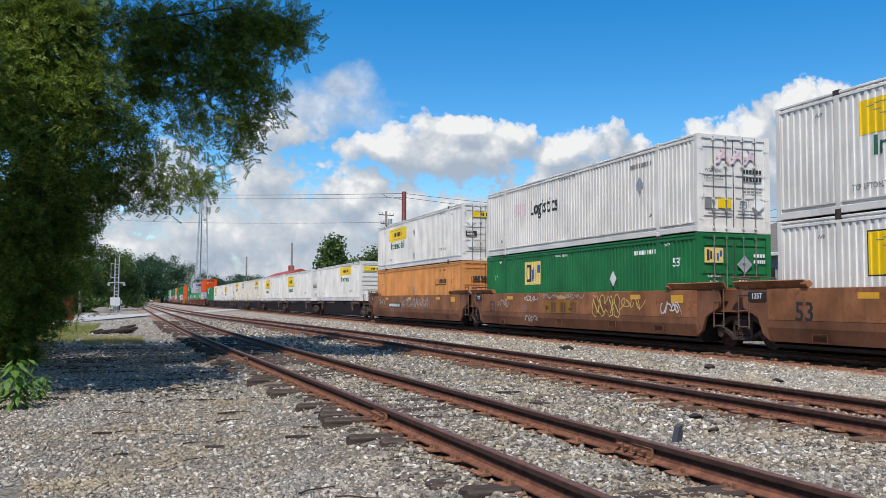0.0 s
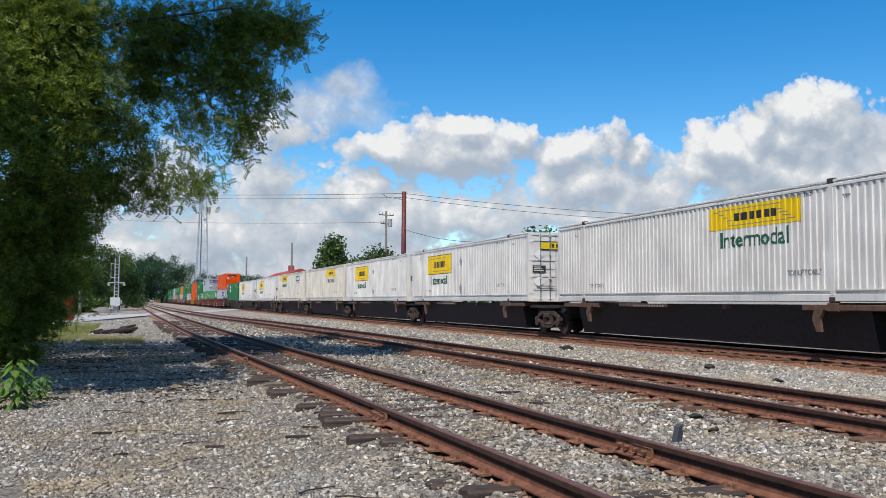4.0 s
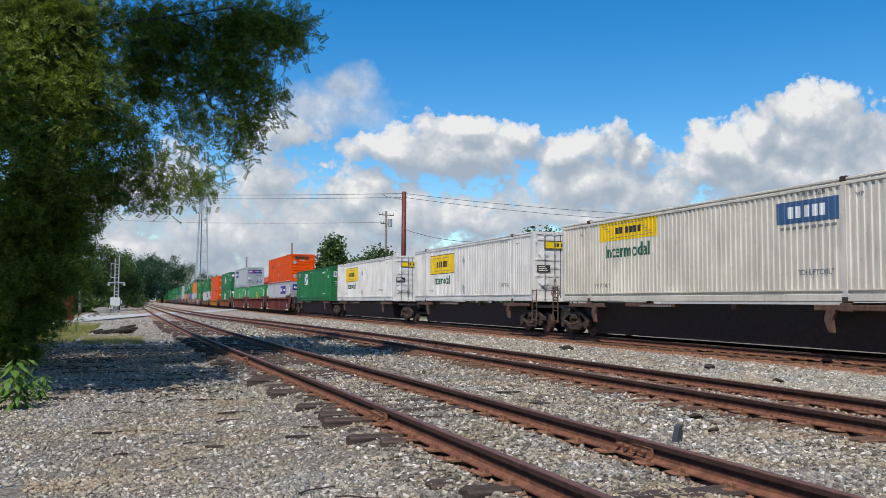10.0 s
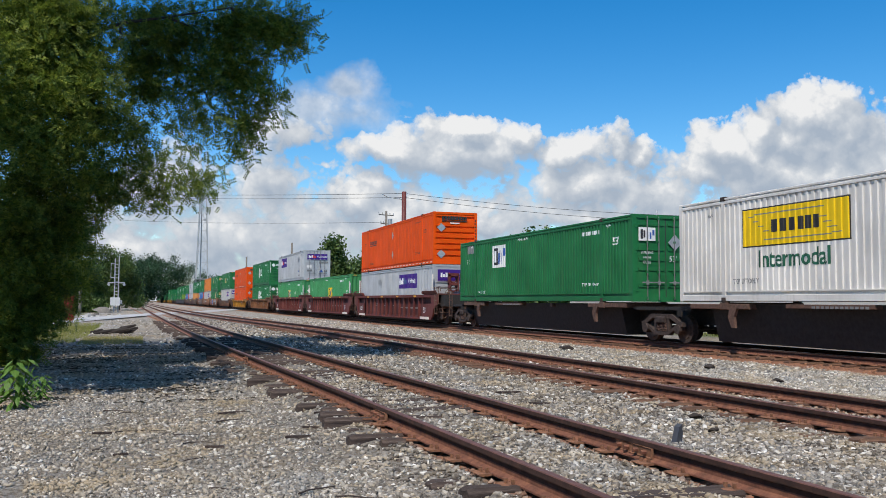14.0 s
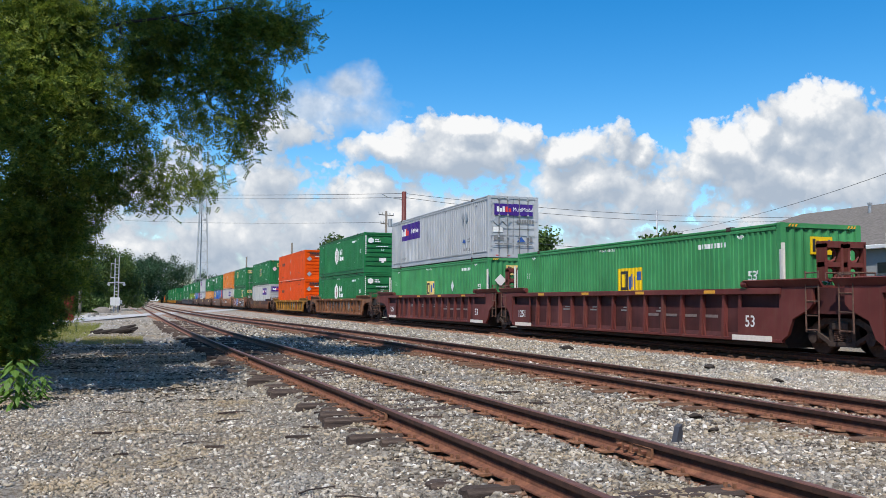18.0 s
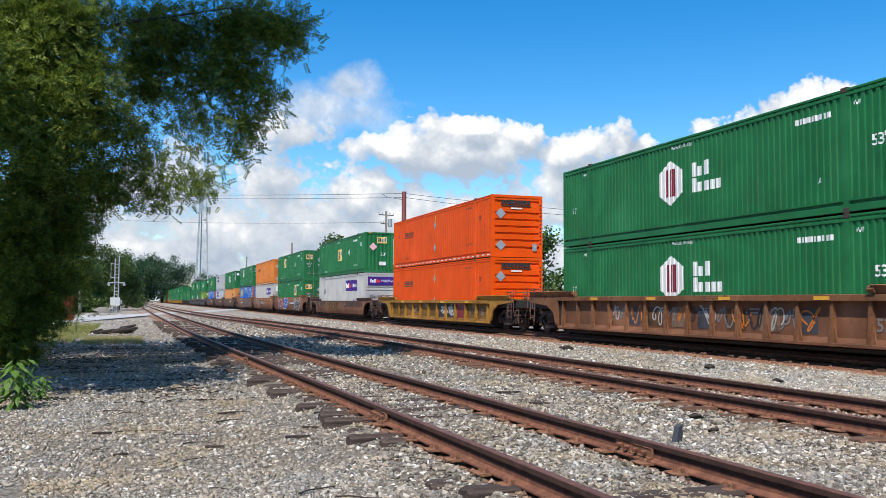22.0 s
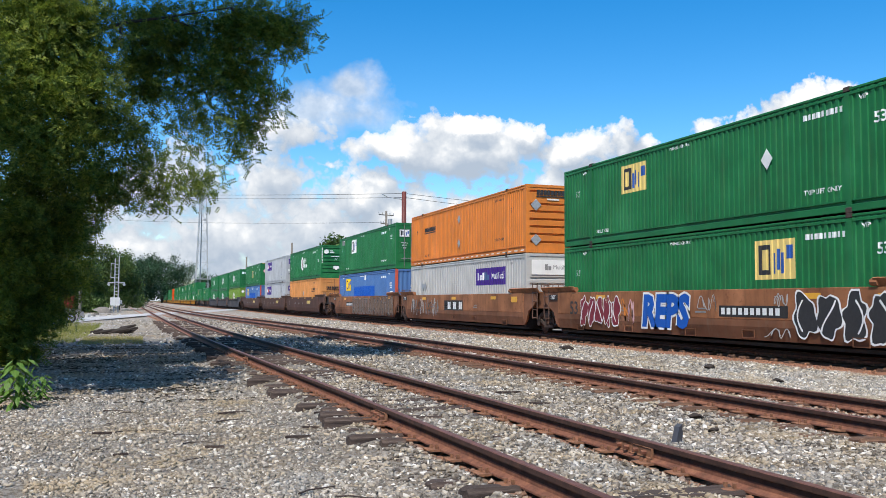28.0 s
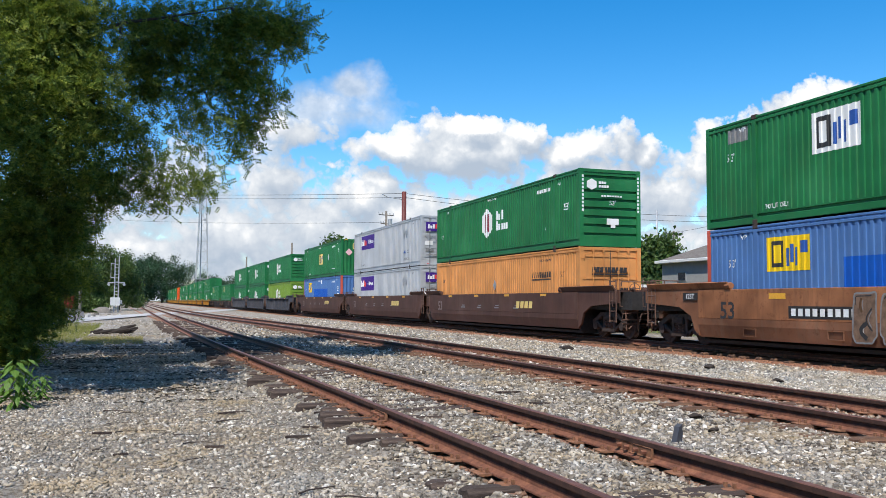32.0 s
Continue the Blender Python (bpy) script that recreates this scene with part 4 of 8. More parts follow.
part("ladder", Shape().rod((-0.6, 0, 0), (-0.5, 0, 43), 0.22, 6), M["steel"], tower)
part("platform", Shape().box(-3.2, 3.2, -3.2, 3.2, 9.5, 9.8).box(-3.2, -3.0, -3.2, 3.2, 9.8, 11).box(3.0, 3.2, -3.2, 3.2, 9.8, 11), M["steel"], tower)

# ---- level crossing, road and what stands beside it ----
road = Shape()
RD = [(-60, 40), (-20, 53), (-6.0, 61), (0, 88), (3.5, 101), (9, 118), (16, 150), (34, 210), (70, 300)]
for (xa, ya), (xb, yb) in zip(RD, RD[1:]):
    wa = 3.2
    za, zb = (-0.165 if q > 1 else -0.2 if q > -1 else -0.3 for q in (xa, xb))
    road.face([(xa - 1, ya + wa, za), (xa + 1, ya - wa * 0.6, za), (xb + 1, yb - wa * 0.6, zb), (xb - 1, yb + wa, zb)])
tagged(new("road", road.mesh("road", [M["asphalt"]])), "pale sunlit asphalt road over the tracks", "road", kind="structure")

signal = empty("signal_mast", "grey crossing mast with white equipment box", "signal mast", "", pose(-2.35, 116, -0.3))
for dx in (-0.16, 0.3):
    part("shaft", Shape().rod((dx, 0, 0), (dx, 0, 7.0 if dx > 0 else 6.7), 0.085, 8, 0.06), M["steel"], signal)
rungs = Shape()
for k in range(15):
    rungs.rod((-0.16, 0, 0.5 + k * 0.42), (0.3, 0, 0.5 + k * 0.42), 0.03, 5)
part("ladder", rungs, M["steel"], signal)
part("bracket", Shape().rod((-0.62, 0, 4.2), (-0.62, 0, 6.1), 0.035, 5).rod((-0.62, 0, 6.05), (-0.16, 0, 6.05), 0.035, 5).rod((-0.62, 0, 4.3), (-0.16, 0, 4.3), 0.035, 5), M["steel"], signal)
part("equipment_box", Shape().box(-0.6, 0.52, -0.6, 0.2, 0.85, 1.85, ch=0.05), M["mailwhite"], signal, "white metal equipment box")
part("side_box", Shape().box(0.56, 0.78, -0.4, 0.1, 1.0, 1.55, ch=0.03), M["steel"], signal)
part("light_bar", Shape().box(-0.95, 1.05, -0.2, 0.0, 3.62, 3.74, ch=0.03), M["steel"], signal)
for k in (-0.85, 0.95):
    part("lamp_hood", Shape().rod((k, -0.4, 3.45), (k, 0.2, 3.45), 0.17, 10), M["steel"], signal)
post_sign = empty("crossing_barrier", "rusty red column beside the road", "post", "", pose(-4.5, 69.0, -0.3))
part("column", Shape().box(-0.36, 0.28, -0.3, 0.3, 0, 2.36, ch=0.06), M["columnred"], post_sign)
part("cap", Shape().box(-0.4, 0.32, -0.34, 0.34, 2.36, 2.44, ch=0.03), M["columnred"], post_sign)
part("lamp", Shape().rod((0, -0.34, 1.5), (0, -0.3, 1.5), 0.05, 10), M["reflector"], post_sign)
fence = empty("fence_post", "weathered grey fence post beside the road", "post", "", pose(-5.6, 101, -0.3))
part("shaft", Shape().rod((0, 0, 0), (0, 0, 3.0), 0.16, 8), M["polewood"], fence)
tagged(new("gravel_heap", Shape().rod((-3.6, 112, -0.4), (-3.4, 112, 0.12), 1.35, 14, 0.75).rod((-3.4, 112, 0.12), (-3.3, 112, 0.38), 0.75, 14, 0.15).mesh("gravel_heap", [M["heap"]])), "low heap of pale gravel by the road", "heap")

# broken pale concrete beside the road
rng = random.Random(14)
for k in range(16):
    x, y = rng.uniform(-4.6, -1.3), rng.uniform(80, 96)
    r_ = rng.uniform(0.14, 0.36)
    ring = [(r_ * rng.uniform(0.7, 1.2) * cos(a * pi / 3), r_ * rng.uniform(0.5, 0.9) * sin(a * pi / 3)) for a in range(6)]
    chunk = Shape().prism(ring, -0.1, r_ * rng.uniform(0.5, 0.9), axis="z")
    chunk.v = [(vx * (1 if vz < 0 else 0.75), vy * (1 if vz < 0 else 0.75), vz) for vx, vy, vz in chunk.v]
    tagged(new("concrete_lump", chunk.mesh("concrete_lump", [M["heap" if k % 4 == 0 else "rubble"]])), "broken lump of pale concrete beside the road", "concrete lump", "concrete lumps").matrix_basis = pose(x, y, height(x, y), rng.uniform(-8, 8), rng.uniform(-8, 8), rng.uniform(0, 360))

heap = Shape()
rng = random.Random(3)
for k in range(30):
    a = rng.random()
    top_ = 0.06 + 0.3 * a ** 1.5
    x, y, z = -1.65 + 1.6 * a, 43.0 + rng.uniform(-0.5, 0.5), -0.3 + top_ * rng.random()
    heap.rod((x - rng.uniform(0.2, 0.5), y, z - 0.08), (x + rng.uniform(0.1, 0.4), y + rng.uniform(-0.3, 0.3), z + rng.uniform(0.0, 0.1)), rng.uniform(0.05, 0.12), 6, 0.05)
tagged(new("debris_pile", heap.mesh("debris_pile", [M["mound"]])), "dark pile of scrap timber on the gravel", "debris")


def tuft_patch(name, n, xr, yr, h, seed, mat, label):
    rng = np.random.default_rng(seed)
    s = Shape()
    for i in range(n):
        x, y = rng.uniform(*xr), rng.uniform(*yr)
        if noise.noise((x * 0.6, y * 0.25, seed * 1.7)) < -0.05:
            continue
        z = height(x, y) - 0.02
        for k in range(5):
            a, hh = rng.uniform(0, 6.28), h * rng.uniform(0.5, 1.2)
            dx, dy = cos(a) * hh * 0.5, sin(a) * hh * 0.5
            s.face([(x - dy * 0.06, y + dx * 0.06, z), (x + dy * 0.06, y - dx * 0.06, z), (x + dx, y + dy, z + hh)])
    tagged(new(name, s.mesh(name, [mat])), label, "grass", kind="stuff")


tuft_patch("grass", 6500, (-4.6, -1.9), (32, 60), 0.16, 5, M["grass"], "patchy green weeds and grass at the yard's edge")
tuft_patch("grass", 2200, (-1.9, 0.3), (32.5, 38.5), 0.13, 9, M["drygrass"], "thin dry yellow grass on the gravel")
tuft_patch("grass", 2000, (-9, -3.4), (56, 68), 0.18, 6, M["grass"], "patchy yellow-green grass beside the road")
tuft_patch("grass", 5000, (23.0, 30), (-8, 60), 0.3, 7, M["grass"], "yellow-green grass behind the main line")

# dead leaves and twigs under the shade tree; their near-black colour deepens its shadow
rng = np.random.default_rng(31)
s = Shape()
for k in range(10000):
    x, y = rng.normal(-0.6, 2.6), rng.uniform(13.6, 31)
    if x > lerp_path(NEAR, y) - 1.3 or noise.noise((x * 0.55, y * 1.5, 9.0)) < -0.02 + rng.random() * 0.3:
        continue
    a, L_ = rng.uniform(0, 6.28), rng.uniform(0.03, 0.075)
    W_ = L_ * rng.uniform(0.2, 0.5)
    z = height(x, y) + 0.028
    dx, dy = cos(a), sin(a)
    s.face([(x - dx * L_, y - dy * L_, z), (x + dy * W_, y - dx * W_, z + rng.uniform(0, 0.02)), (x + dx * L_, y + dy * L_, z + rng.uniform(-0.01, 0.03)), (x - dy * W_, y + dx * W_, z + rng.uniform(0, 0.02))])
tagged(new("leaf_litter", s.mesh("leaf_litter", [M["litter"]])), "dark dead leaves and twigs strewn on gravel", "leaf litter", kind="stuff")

# leafy weed at the foot of the tree
weed = empty("weed", "bright green broad-leaved weed on the gravel", "weed", "", pose(-1.58, 13.7, -0.34) @ Matrix.Scale(1.15, 4))
rng = random.Random(8)
for k in range(48):
    a, t = k * 2.4, k / 47
    x, y, z = cos(a) * 0.16 * rng.random(), sin(a) * 0.16 * rng.random(), 0.1 + 0.52 * t
    b = a + rng.uniform(-0.4, 0.4)
    L_, W_ = rng.uniform(0.17, 0.27) * (1.1 - 0.4 * t), rng.uniform(0.032, 0.052)
    d, p_ = Vector((cos(b), sin(b), rng.uniform(-0.6, 0.1))), Vector((-sin(b), cos(b), 0.1))
    o = Vector((x, y, z))
    dn = Vector((0, 0, -0.04))
    s = Shape()
    s.v = [tuple(q) for q in (o, o + d * L_ * 0.3 + p_ * W_ + dn * 0.3, o + d * L_ * 0.7 + p_ * W_ * 0.8 + dn, o + d * L_ + dn * 2, o + d * L_ * 0.7 - p_ * W_ * 0.8 + dn, o + d * L_ * 0.3 - p_ * W_ + dn * 0.3, o + d * L_ * 0.5)]
    s.f, s.m = [(0, 6, 2, 1), (6, 3, 2), (0, 5, 4, 6), (6, 4, 3)], [0] * 4
    part("leaf", s, M["weed"], weed)
for k in range(6):
    part("stem", Shape().rod((0, 0, 0), (rng.uniform(-0.25, 0.25), rng.uniform(-0.2, 0.2), rng.uniform(0.3, 0.6)), 0.008, 5), M["weed"], weed)

# loose things on the ballast
spike = Shape().prism([(-0.05, 0), (0.05, 0), (0.045, 0.1), (0.02, 0.2), (-0.025, 0.17)], -0.03, 0.03)
tagged(new("upright_stone", spike.mesh("upright_stone", [M["slate"]])), "dark slate shard standing in the ballast", "stone").matrix_basis = pose(5.27, 7.75, -0.22, 4, 6, 20)
for i, (x, y, s) in enumerate(((12.46, 24.04, 0.2), (11.99, 16.35, 0.14), (11.21, 13.24, 0.1), (6.6, 9.3, 0.09), (6.2, 8.4, 0.06))):
    q = Shape().prism([(-1, 0), (-0.4, -0.3), (0.6, -0.2), (1, 0.1), (0.55, 0.5), (0.2, 0.85), (-0.3, 0.55), (-0.9, 0.4)], -0.6, 0.6)
    q.v = [(vx + 0.25 * noise.noise((vx * 2, vy * 3, vz + i)), vy * (1.15 - 0.5 * abs(vz)), vz + 0.2 * noise.noise((vx, vy * 2, i * 3.0))) for vx, vy, vz in q.v]
    ob = tagged(new("clod", q.mesh("clod", [M["mound"]])), "dark clod lying on the pale ballast", "clod", "dark clods")
    ob.matrix_basis = pose(x, y, height(x, y) + s * 0.3, 8 * i, 5, 40 * i) @ Matrix.Diagonal((s, s, s * 0.6, 1))
for i, (x, y, l, a) in enumerate(((1.75, 9.85, 0.5, 10), (2.0, 10.4, 0.35, -20), (0.6, 6.4, 0.4, 5), (1.2, 12.2, 0.5, 30), (5.6, 12.8, 0.8, 12), (5.4, 11.3, 0.6, -8), (0.97, 13.8, 0.3, 0), (0.81, 9.4, 0.32, -6), (-0.32, 10.77, 0.36, 8), (-0.1, 9.2, 0.25, 20), (2.3, 11.2, 0.45, 25))):
    ob = tagged(new("wood_scrap", Shape().prism([(-0.5, -0.01), (-0.36, 0.03), (-0.12, 0.05), (0.1, 0.03), (0.3, 0.055), (0.5, 0.0), (0.24, -0.03), (0.02, -0.055), (-0.24, -0.03)], 0, 0.03, axis="z").mesh("wood_scrap", [M["tie"]])), "splintered piece of dark tie wood on gravel", "wood scrap", "wood scraps")
    ob.matrix_basis = pose(x, y, height(x, y) + 0.02, 3, 2, a) @ Matrix.Diagonal((l * 0.6, l * 0.75, 0.8, 1))
rng = random.Random(21)
TWIG = [Shape().path([(-0.5, 0, 0), (-0.2, 0.04, 0.02), (0.15, -0.03, 0.015), (0.5, 0.05 * k, 0.0)], 0.022, 5, 0.01).mesh("twig", [M["tie"]]) for k in (1, -1, 2)]
for k in range(26):
    x, y = rng.uniform(-0.6, 2.0), rng.uniform(5.2, 14.5)
    ob = tagged(new("twig", TWIG[k % 3]), "thin dark broken twig lying on gravel", "twig", "twigs on the gravel")
    ob.matrix_basis = pose(x, y, height(x, y) + 0.025, 0, 0, rng.uniform(-35, 35)) @ Matrix.Scale(rng.uniform(0.16, 0.42), 4)
# a second, smaller weed
sprig = copy_thing(weed, pose(-1.33, 14.75, -0.34, 0, 0, 70) @ Matrix.Scale(0.55, 4))


# ---- silver car that pulls up to the crossing ----
sedan = empty("car", "silver compact car waiting at the level crossing", "car", "", pose(-4.1, 61.2, -0.27, 0, 0, 15))
side = [(-4.05, 0.32), (-4.1, 0.62), (-3.95, 0.92), (-3.3, 1.0), (-2.75, 1.36), (-1.55, 1.42), (-0.95, 1.18), (-0.45, 0.98), (0.55, 0.84), (0.8, 0.62), (0.82, 0.36), (0.42, 0.24), (-3.7, 0.24)]
bm = bmesh.new()
rows_ = []
for y, k in ((-0.86, 0.9), (-0.8, 1.0), (0.8, 1.0), (0.86, 0.9)):
    rows_.append([bm.verts.new((x, y * (1.0 if z < 1.0 else 0.82), 0.62 + (z - 0.62) * k)) for x, z in side])
for ra, rb in zip(rows_, rows_[1:]):
    for i in range(len(side)):
        bm.faces.new((ra[i], ra[(i + 1) % len(side)], rb[(i + 1) % len(side)], rb[i]))
bm.faces.new(rows_[0][::-1])
bm.faces.new(rows_[-1])
bmesh.ops.recalc_face_normals(bm, faces=bm.faces[:])
bm.normal_update()
bd = bpy.data.meshes.new("body")
bm.to_mesh(bd)
bm.free()
bd.materials.append(M["carsilver"])
part("body", bd, None, sedan, "silver car body")
for sy in (-1, 1):
    part("side_window", Shape().prism([(-2.7, 1.0), (-2.5, 1.28), (-1.6, 1.33), (-0.85, 1.0)], sy * 0.72, sy * 0.845, axis="y"), M["darkglass"], sedan)
    part("headlight", Shape().box(0.55, 0.79, sy * 0.72 - 0.13, sy * 0.72 + 0.13, 0.6, 0.74, ch=0.03), M["steel"], sedan)
    part("mirror", Shape().box(-0.95, -0.8, min(sy * 0.86, sy * 1.0), max(sy * 0.86, sy * 1.0), 0.98, 1.1, ch=0.02), M["carsilver"], sedan)
part("windscreen", Shape().face([(-0.9, -0.62, 1.2), (-0.9, 0.62, 1.2), (-1.5, 0.58, 1.425), (-1.5, -0.58, 1.425)]), M["darkglass"], sedan)
part("bumper", Shape().box(0.7, 0.86, -0.8, 0.8, 0.34, 0.54, ch=0.04), M["rubber"], sedan)
CAR_WHEELS = []
for wx in (0.0, -2.65):
    for wy in (-0.78, 0.78):
        wheel = part("wheel", Shape().rod((0, -0.1, 0), (0, 0.1, 0), 0.33, 20), M["rubber"], sedan, "black tyre", at=pose(wx, wy, 0.33))
        part("rim", Shape().rod((0, -0.115, 0), (0, 0.115, 0), 0.2, 10), M["steel"], wheel)
        CAR_WHEELS.append((wheel, wx, wy))


# ---- clouds: a far sheet of sky beyond everything, which drifts slowly ----
def cloud_sheet():
    m, nt, n, l, b = nodes_of("cloud_sky")
    n.remove(b)
    grp = bpy.data.node_groups.new("cloud_field", "ShaderNodeTree")
    grp.interface.new_socket("P", in_out="INPUT", socket_type="NodeSocketVector")
    grp.interface.new_socket("Field", in_out="OUTPUT", socket_type="NodeSocketFloat")
    grp.interface.new_socket("Veil", in_out="OUTPUT", socket_type="NodeSocketFloat")
    gi, go = grp.nodes.new("NodeGroupInput"), grp.nodes.new("NodeGroupOutput")
    gl = grp.links

    def vm(op, a, b_=None, scale=None):
        q = grp.nodes.new("ShaderNodeVectorMath")
        q.operation = op
        for sock, val in ((q.inputs[0], a), (q.inputs[1], b_)):
            if val is None:
                continue
            if hasattr(val, "links"):
                gl.new(val, sock)
            else:
                sock.default_value = val
        if scale is not None:
            q.inputs[3].default_value = scale
        return q

    def mm(op, a, b_):
        q = grp.nodes.new("ShaderNodeMath")
        q.operation = op
        for sock, val in ((q.inputs[0], a), (q.inputs[1], b_)):
            if hasattr(val, "links"):
                gl.new(val, sock)
            else:
                sock.default_value = val
        return q.outputs[0]

    warp = tex(grp, "ShaderNodeTexNoise", 9.0, gi.outputs[0], 9, 0.62)
    w2 = vm("SUBTRACT", warp.outputs[1], (0.5, 0.5, 0.5))
    w3 = vm("SCALE", w2.outputs[0], scale=0.11)
    P = vm("ADD", gi.outputs[0], w3.outputs[0]).outputs[0]
    # (across, up, half width, half height, strength)
    HEAPS = ((0.62, 0.195, 0.10, 0.055, 1), (0.54, 0.165, 0.09, 0.045, 0.9), (0.016, 0.173, 0.135, 0.055, 1), (0.036, 0.213, 0.070, 0.024, 1), (0.128, 0.199, 0.038, 0.036, 1), (-0.094, 0.171, 0.085, 0.036, 0.9), (0.226, 0.173, 0.072, 0.036, 0.95), (0.304, 0.186, 0.030, 0.038, 0.9), (0.246, 0.116, 0.095, 0.048, 0.9), (0.344, 0.166, 0.032, 0.030, 0.9), (0.661, 0.246, 0.080, 0.058, 1.1), (0.566, 0.211, 0.045, 0.050, 1), (0.501, 0.186, 0.075, 0.055, 1), (0.716, 0.206, 0.075, 0.085, 1), (0.456, 0.141, 0.060, 0.036, 0.8), (0.616, 0.131, 0.210, 0.060, 0.9), (0.776, 0.161, 0.080, 0.090, 0.9))
    VEILS = ((-0.174, 0.286, 0.050, 0.030, 0.6), (-0.224, 0.251, 0.085, 0.040, 0.6), (-0.284, 0.206, 0.075, 0.045, 0.6), (-0.144, 0.093, 0.062, 0.044, 0.95), (-0.079, 0.056, 0.095, 0.045, 0.85), (-0.224, 0.036, 0.110, 0.060, 0.75), (-0.384, 0.021, 0.160, 0.065, 0.7), (-0.534, -0.004, 0.130, 0.055, 0.75), (-0.314, 0.121, 0.060, 0.046, 0.6), (0.066, 0.056, 0.130, 0.036, 0.75), (0.246, 0.061, 0.110, 0.036, 0.75), (0.376, 0.091, 0.090, 0.040, 0.8), (-0.209, 0.146, 0.030, 0.010, 0.35), (0.116, -0.029, 0.700, 0.045, 0.8), (-0.484, 0.111, 0.120, 0.070, 0.55))
    field, veil = None, None
    for cx, cy, rx, ry, st in HEAPS + VEILS:
        thin = cy > 0.22 and st <= 0.6
        rx, ry = (rx * 1.7, ry * 1.6) if thin else (rx * 1.22, ry * 1.2)
        d = vm("DIVIDE", vm("SUBTRACT", P, (cx, cy, 0)).outputs[0], (rx, ry, 1e6)).outputs[0]
        ln = vm("LENGTH", d).outputs["Value"]
        v = mm("MULTIPLY", mm("SUBTRACT", 1.0, ln), st)
        if thin:
            v = mm("SUBTRACT", 1.0, ln)
            veil = v if veil is None else mm("MAXIMUM", veil, v)
            continue
        field = v if field is None else mm("MAXIMUM", field, v)
    # thin cover that thickens towards the horizon
    sp = grp.nodes.new("ShaderNodeSeparateXYZ")
    gl.new(P, sp.inputs[0])
    cover = tex(grp, "ShaderNodeTexNoise", 4.2, vm("MULTIPLY", P, (0.7, 1.5, 1)).outputs[0], 8, 0.6)
    low = mm("ADD", mm("MULTIPLY", mm("SUBTRACT", 0.125, sp.outputs[1]), 2.6), mm("MULTIPLY", mm("SUBTRACT", cover.outputs[0], 0.5), 1.9))
    field = mm("MAXIMUM", field, mm("MINIMUM", low, 0.55))
    gl.new(field, go.inputs[0])
    gl.new(veil, go.inputs[1])

    tc = n.new("ShaderNodeTexCoord")
    sc = n.new("ShaderNodeVectorMath")
    sc.operation = "SCALE"
    sc.inputs[3].default_value = 1.546 / 3000.0
    l.new(tc.outputs["Object"], sc.inputs[0])
    f1 = n.new("ShaderNodeGroup")
    f1.node_tree = grp
    l.new(sc.outputs[0], f1.inputs[0])
    up = n.new("ShaderNodeVectorMath")
    up.inputs[1].default_value = (-0.012, 0.03, 0)
    l.new(sc.outputs[0], up.inputs[0])
    f2 = n.new("ShaderNodeGroup")
    f2.node_tree = grp
    l.new(up.outputs[0], f2.inputs[0])
    fine = tex(nt, "ShaderNodeTexNoise", 17.0, sc.outputs[0], 9, 0.66)
    # rounded puffs along the heaps
    wob = tex(nt, "ShaderNodeTexNoise", 26.0, sc.outputs[0], 4)
    bent = n.new("ShaderNodeMix")
    bent.data_type = "VECTOR"
    bent.inputs[0].default_value = 0.03
    l.new(sc.outputs[0], bent.inputs[4])
    l.new(wob.outputs[1], bent.inputs[5])
    puffs = None
    for scale, amt in ((24.0, -0.34), (55.0, -0.20)):
        vo = tex(nt, "ShaderNodeTexVoronoi", scale, bent.outputs[1], 1)
        q = n.new("ShaderNodeMath")
        q.operation = "MULTIPLY_ADD"
        l.new(vo.outputs["Distance"], q.inputs[0])
        q.inputs[1].default_value = amt
        if puffs is None:
            q.inputs[2].default_value = 0.37
        else:
            l.new(puffs, q.inputs[2])
        puffs = q.outputs[0]
    addn = n.new("ShaderNodeMath")
    addn.operation = "MULTIPLY_ADD"
    l.new(fine.outputs[0], addn.inputs[0])
    addn.inputs[1].default_value = 0.5
    body_ = n.new("ShaderNodeMath")
    body_.operation = "ADD"
    l.new(f1.outputs[0], body_.inputs[0])
    l.new(puffs, body_.inputs[1])
    l.new(body_.outputs[0], addn.inputs[2])
    dens = ramp(nt, addn.outputs[0], [(0.22, (0, 0, 0)), (0.34, (0.7, 0.7, 0.7)), (0.52, (1, 1, 1))])
    # thin wisps, soft at their edges
    wisp = n.new("ShaderNodeMath")
    wisp.operation = "MULTIPLY_ADD"
    l.new(tex(nt, "ShaderNodeTexNoise", 11.0, sc.outputs[0], 7, 0.55).outputs[0], wisp.inputs[0])
    wisp.inputs[1].default_value = 2.0
    l.new(f1.outputs[1], wisp.inputs[2])
    wr = ramp_lin(nt, wisp.outputs[0], 1.0, 1.75)
    both = n.new("ShaderNodeMath")
    both.operation = "MAXIMUM"
    half = n.new("ShaderNodeMath")
    half.operation = "MULTIPLY"
    half.inputs[1].default_value = 0.75
    l.new(wr, half.inputs[0])
    l.new(half.outputs[0], both.inputs[0])
    l.new(dens, both.inputs[1])
    dif = n.new("ShaderNodeMath")
    dif.operation = "SUBTRACT"
    l.new(f1.outputs[0], dif.inputs[0])
    l.new(f2.outputs[0], dif.inputs[1])
    sh = n.new("ShaderNodeMath")
    sh.operation = "MULTIPLY_ADD"
    l.new(dif.outputs[0], sh.inputs[0])
    sh.inputs[1].default_value = 0.75
    shade = n.new("ShaderNodeMath")
    shade.operation = "MULTIPLY_ADD"
    l.new(puffs, shade.inputs[0])
    shade.inputs[1].default_value = 0.7
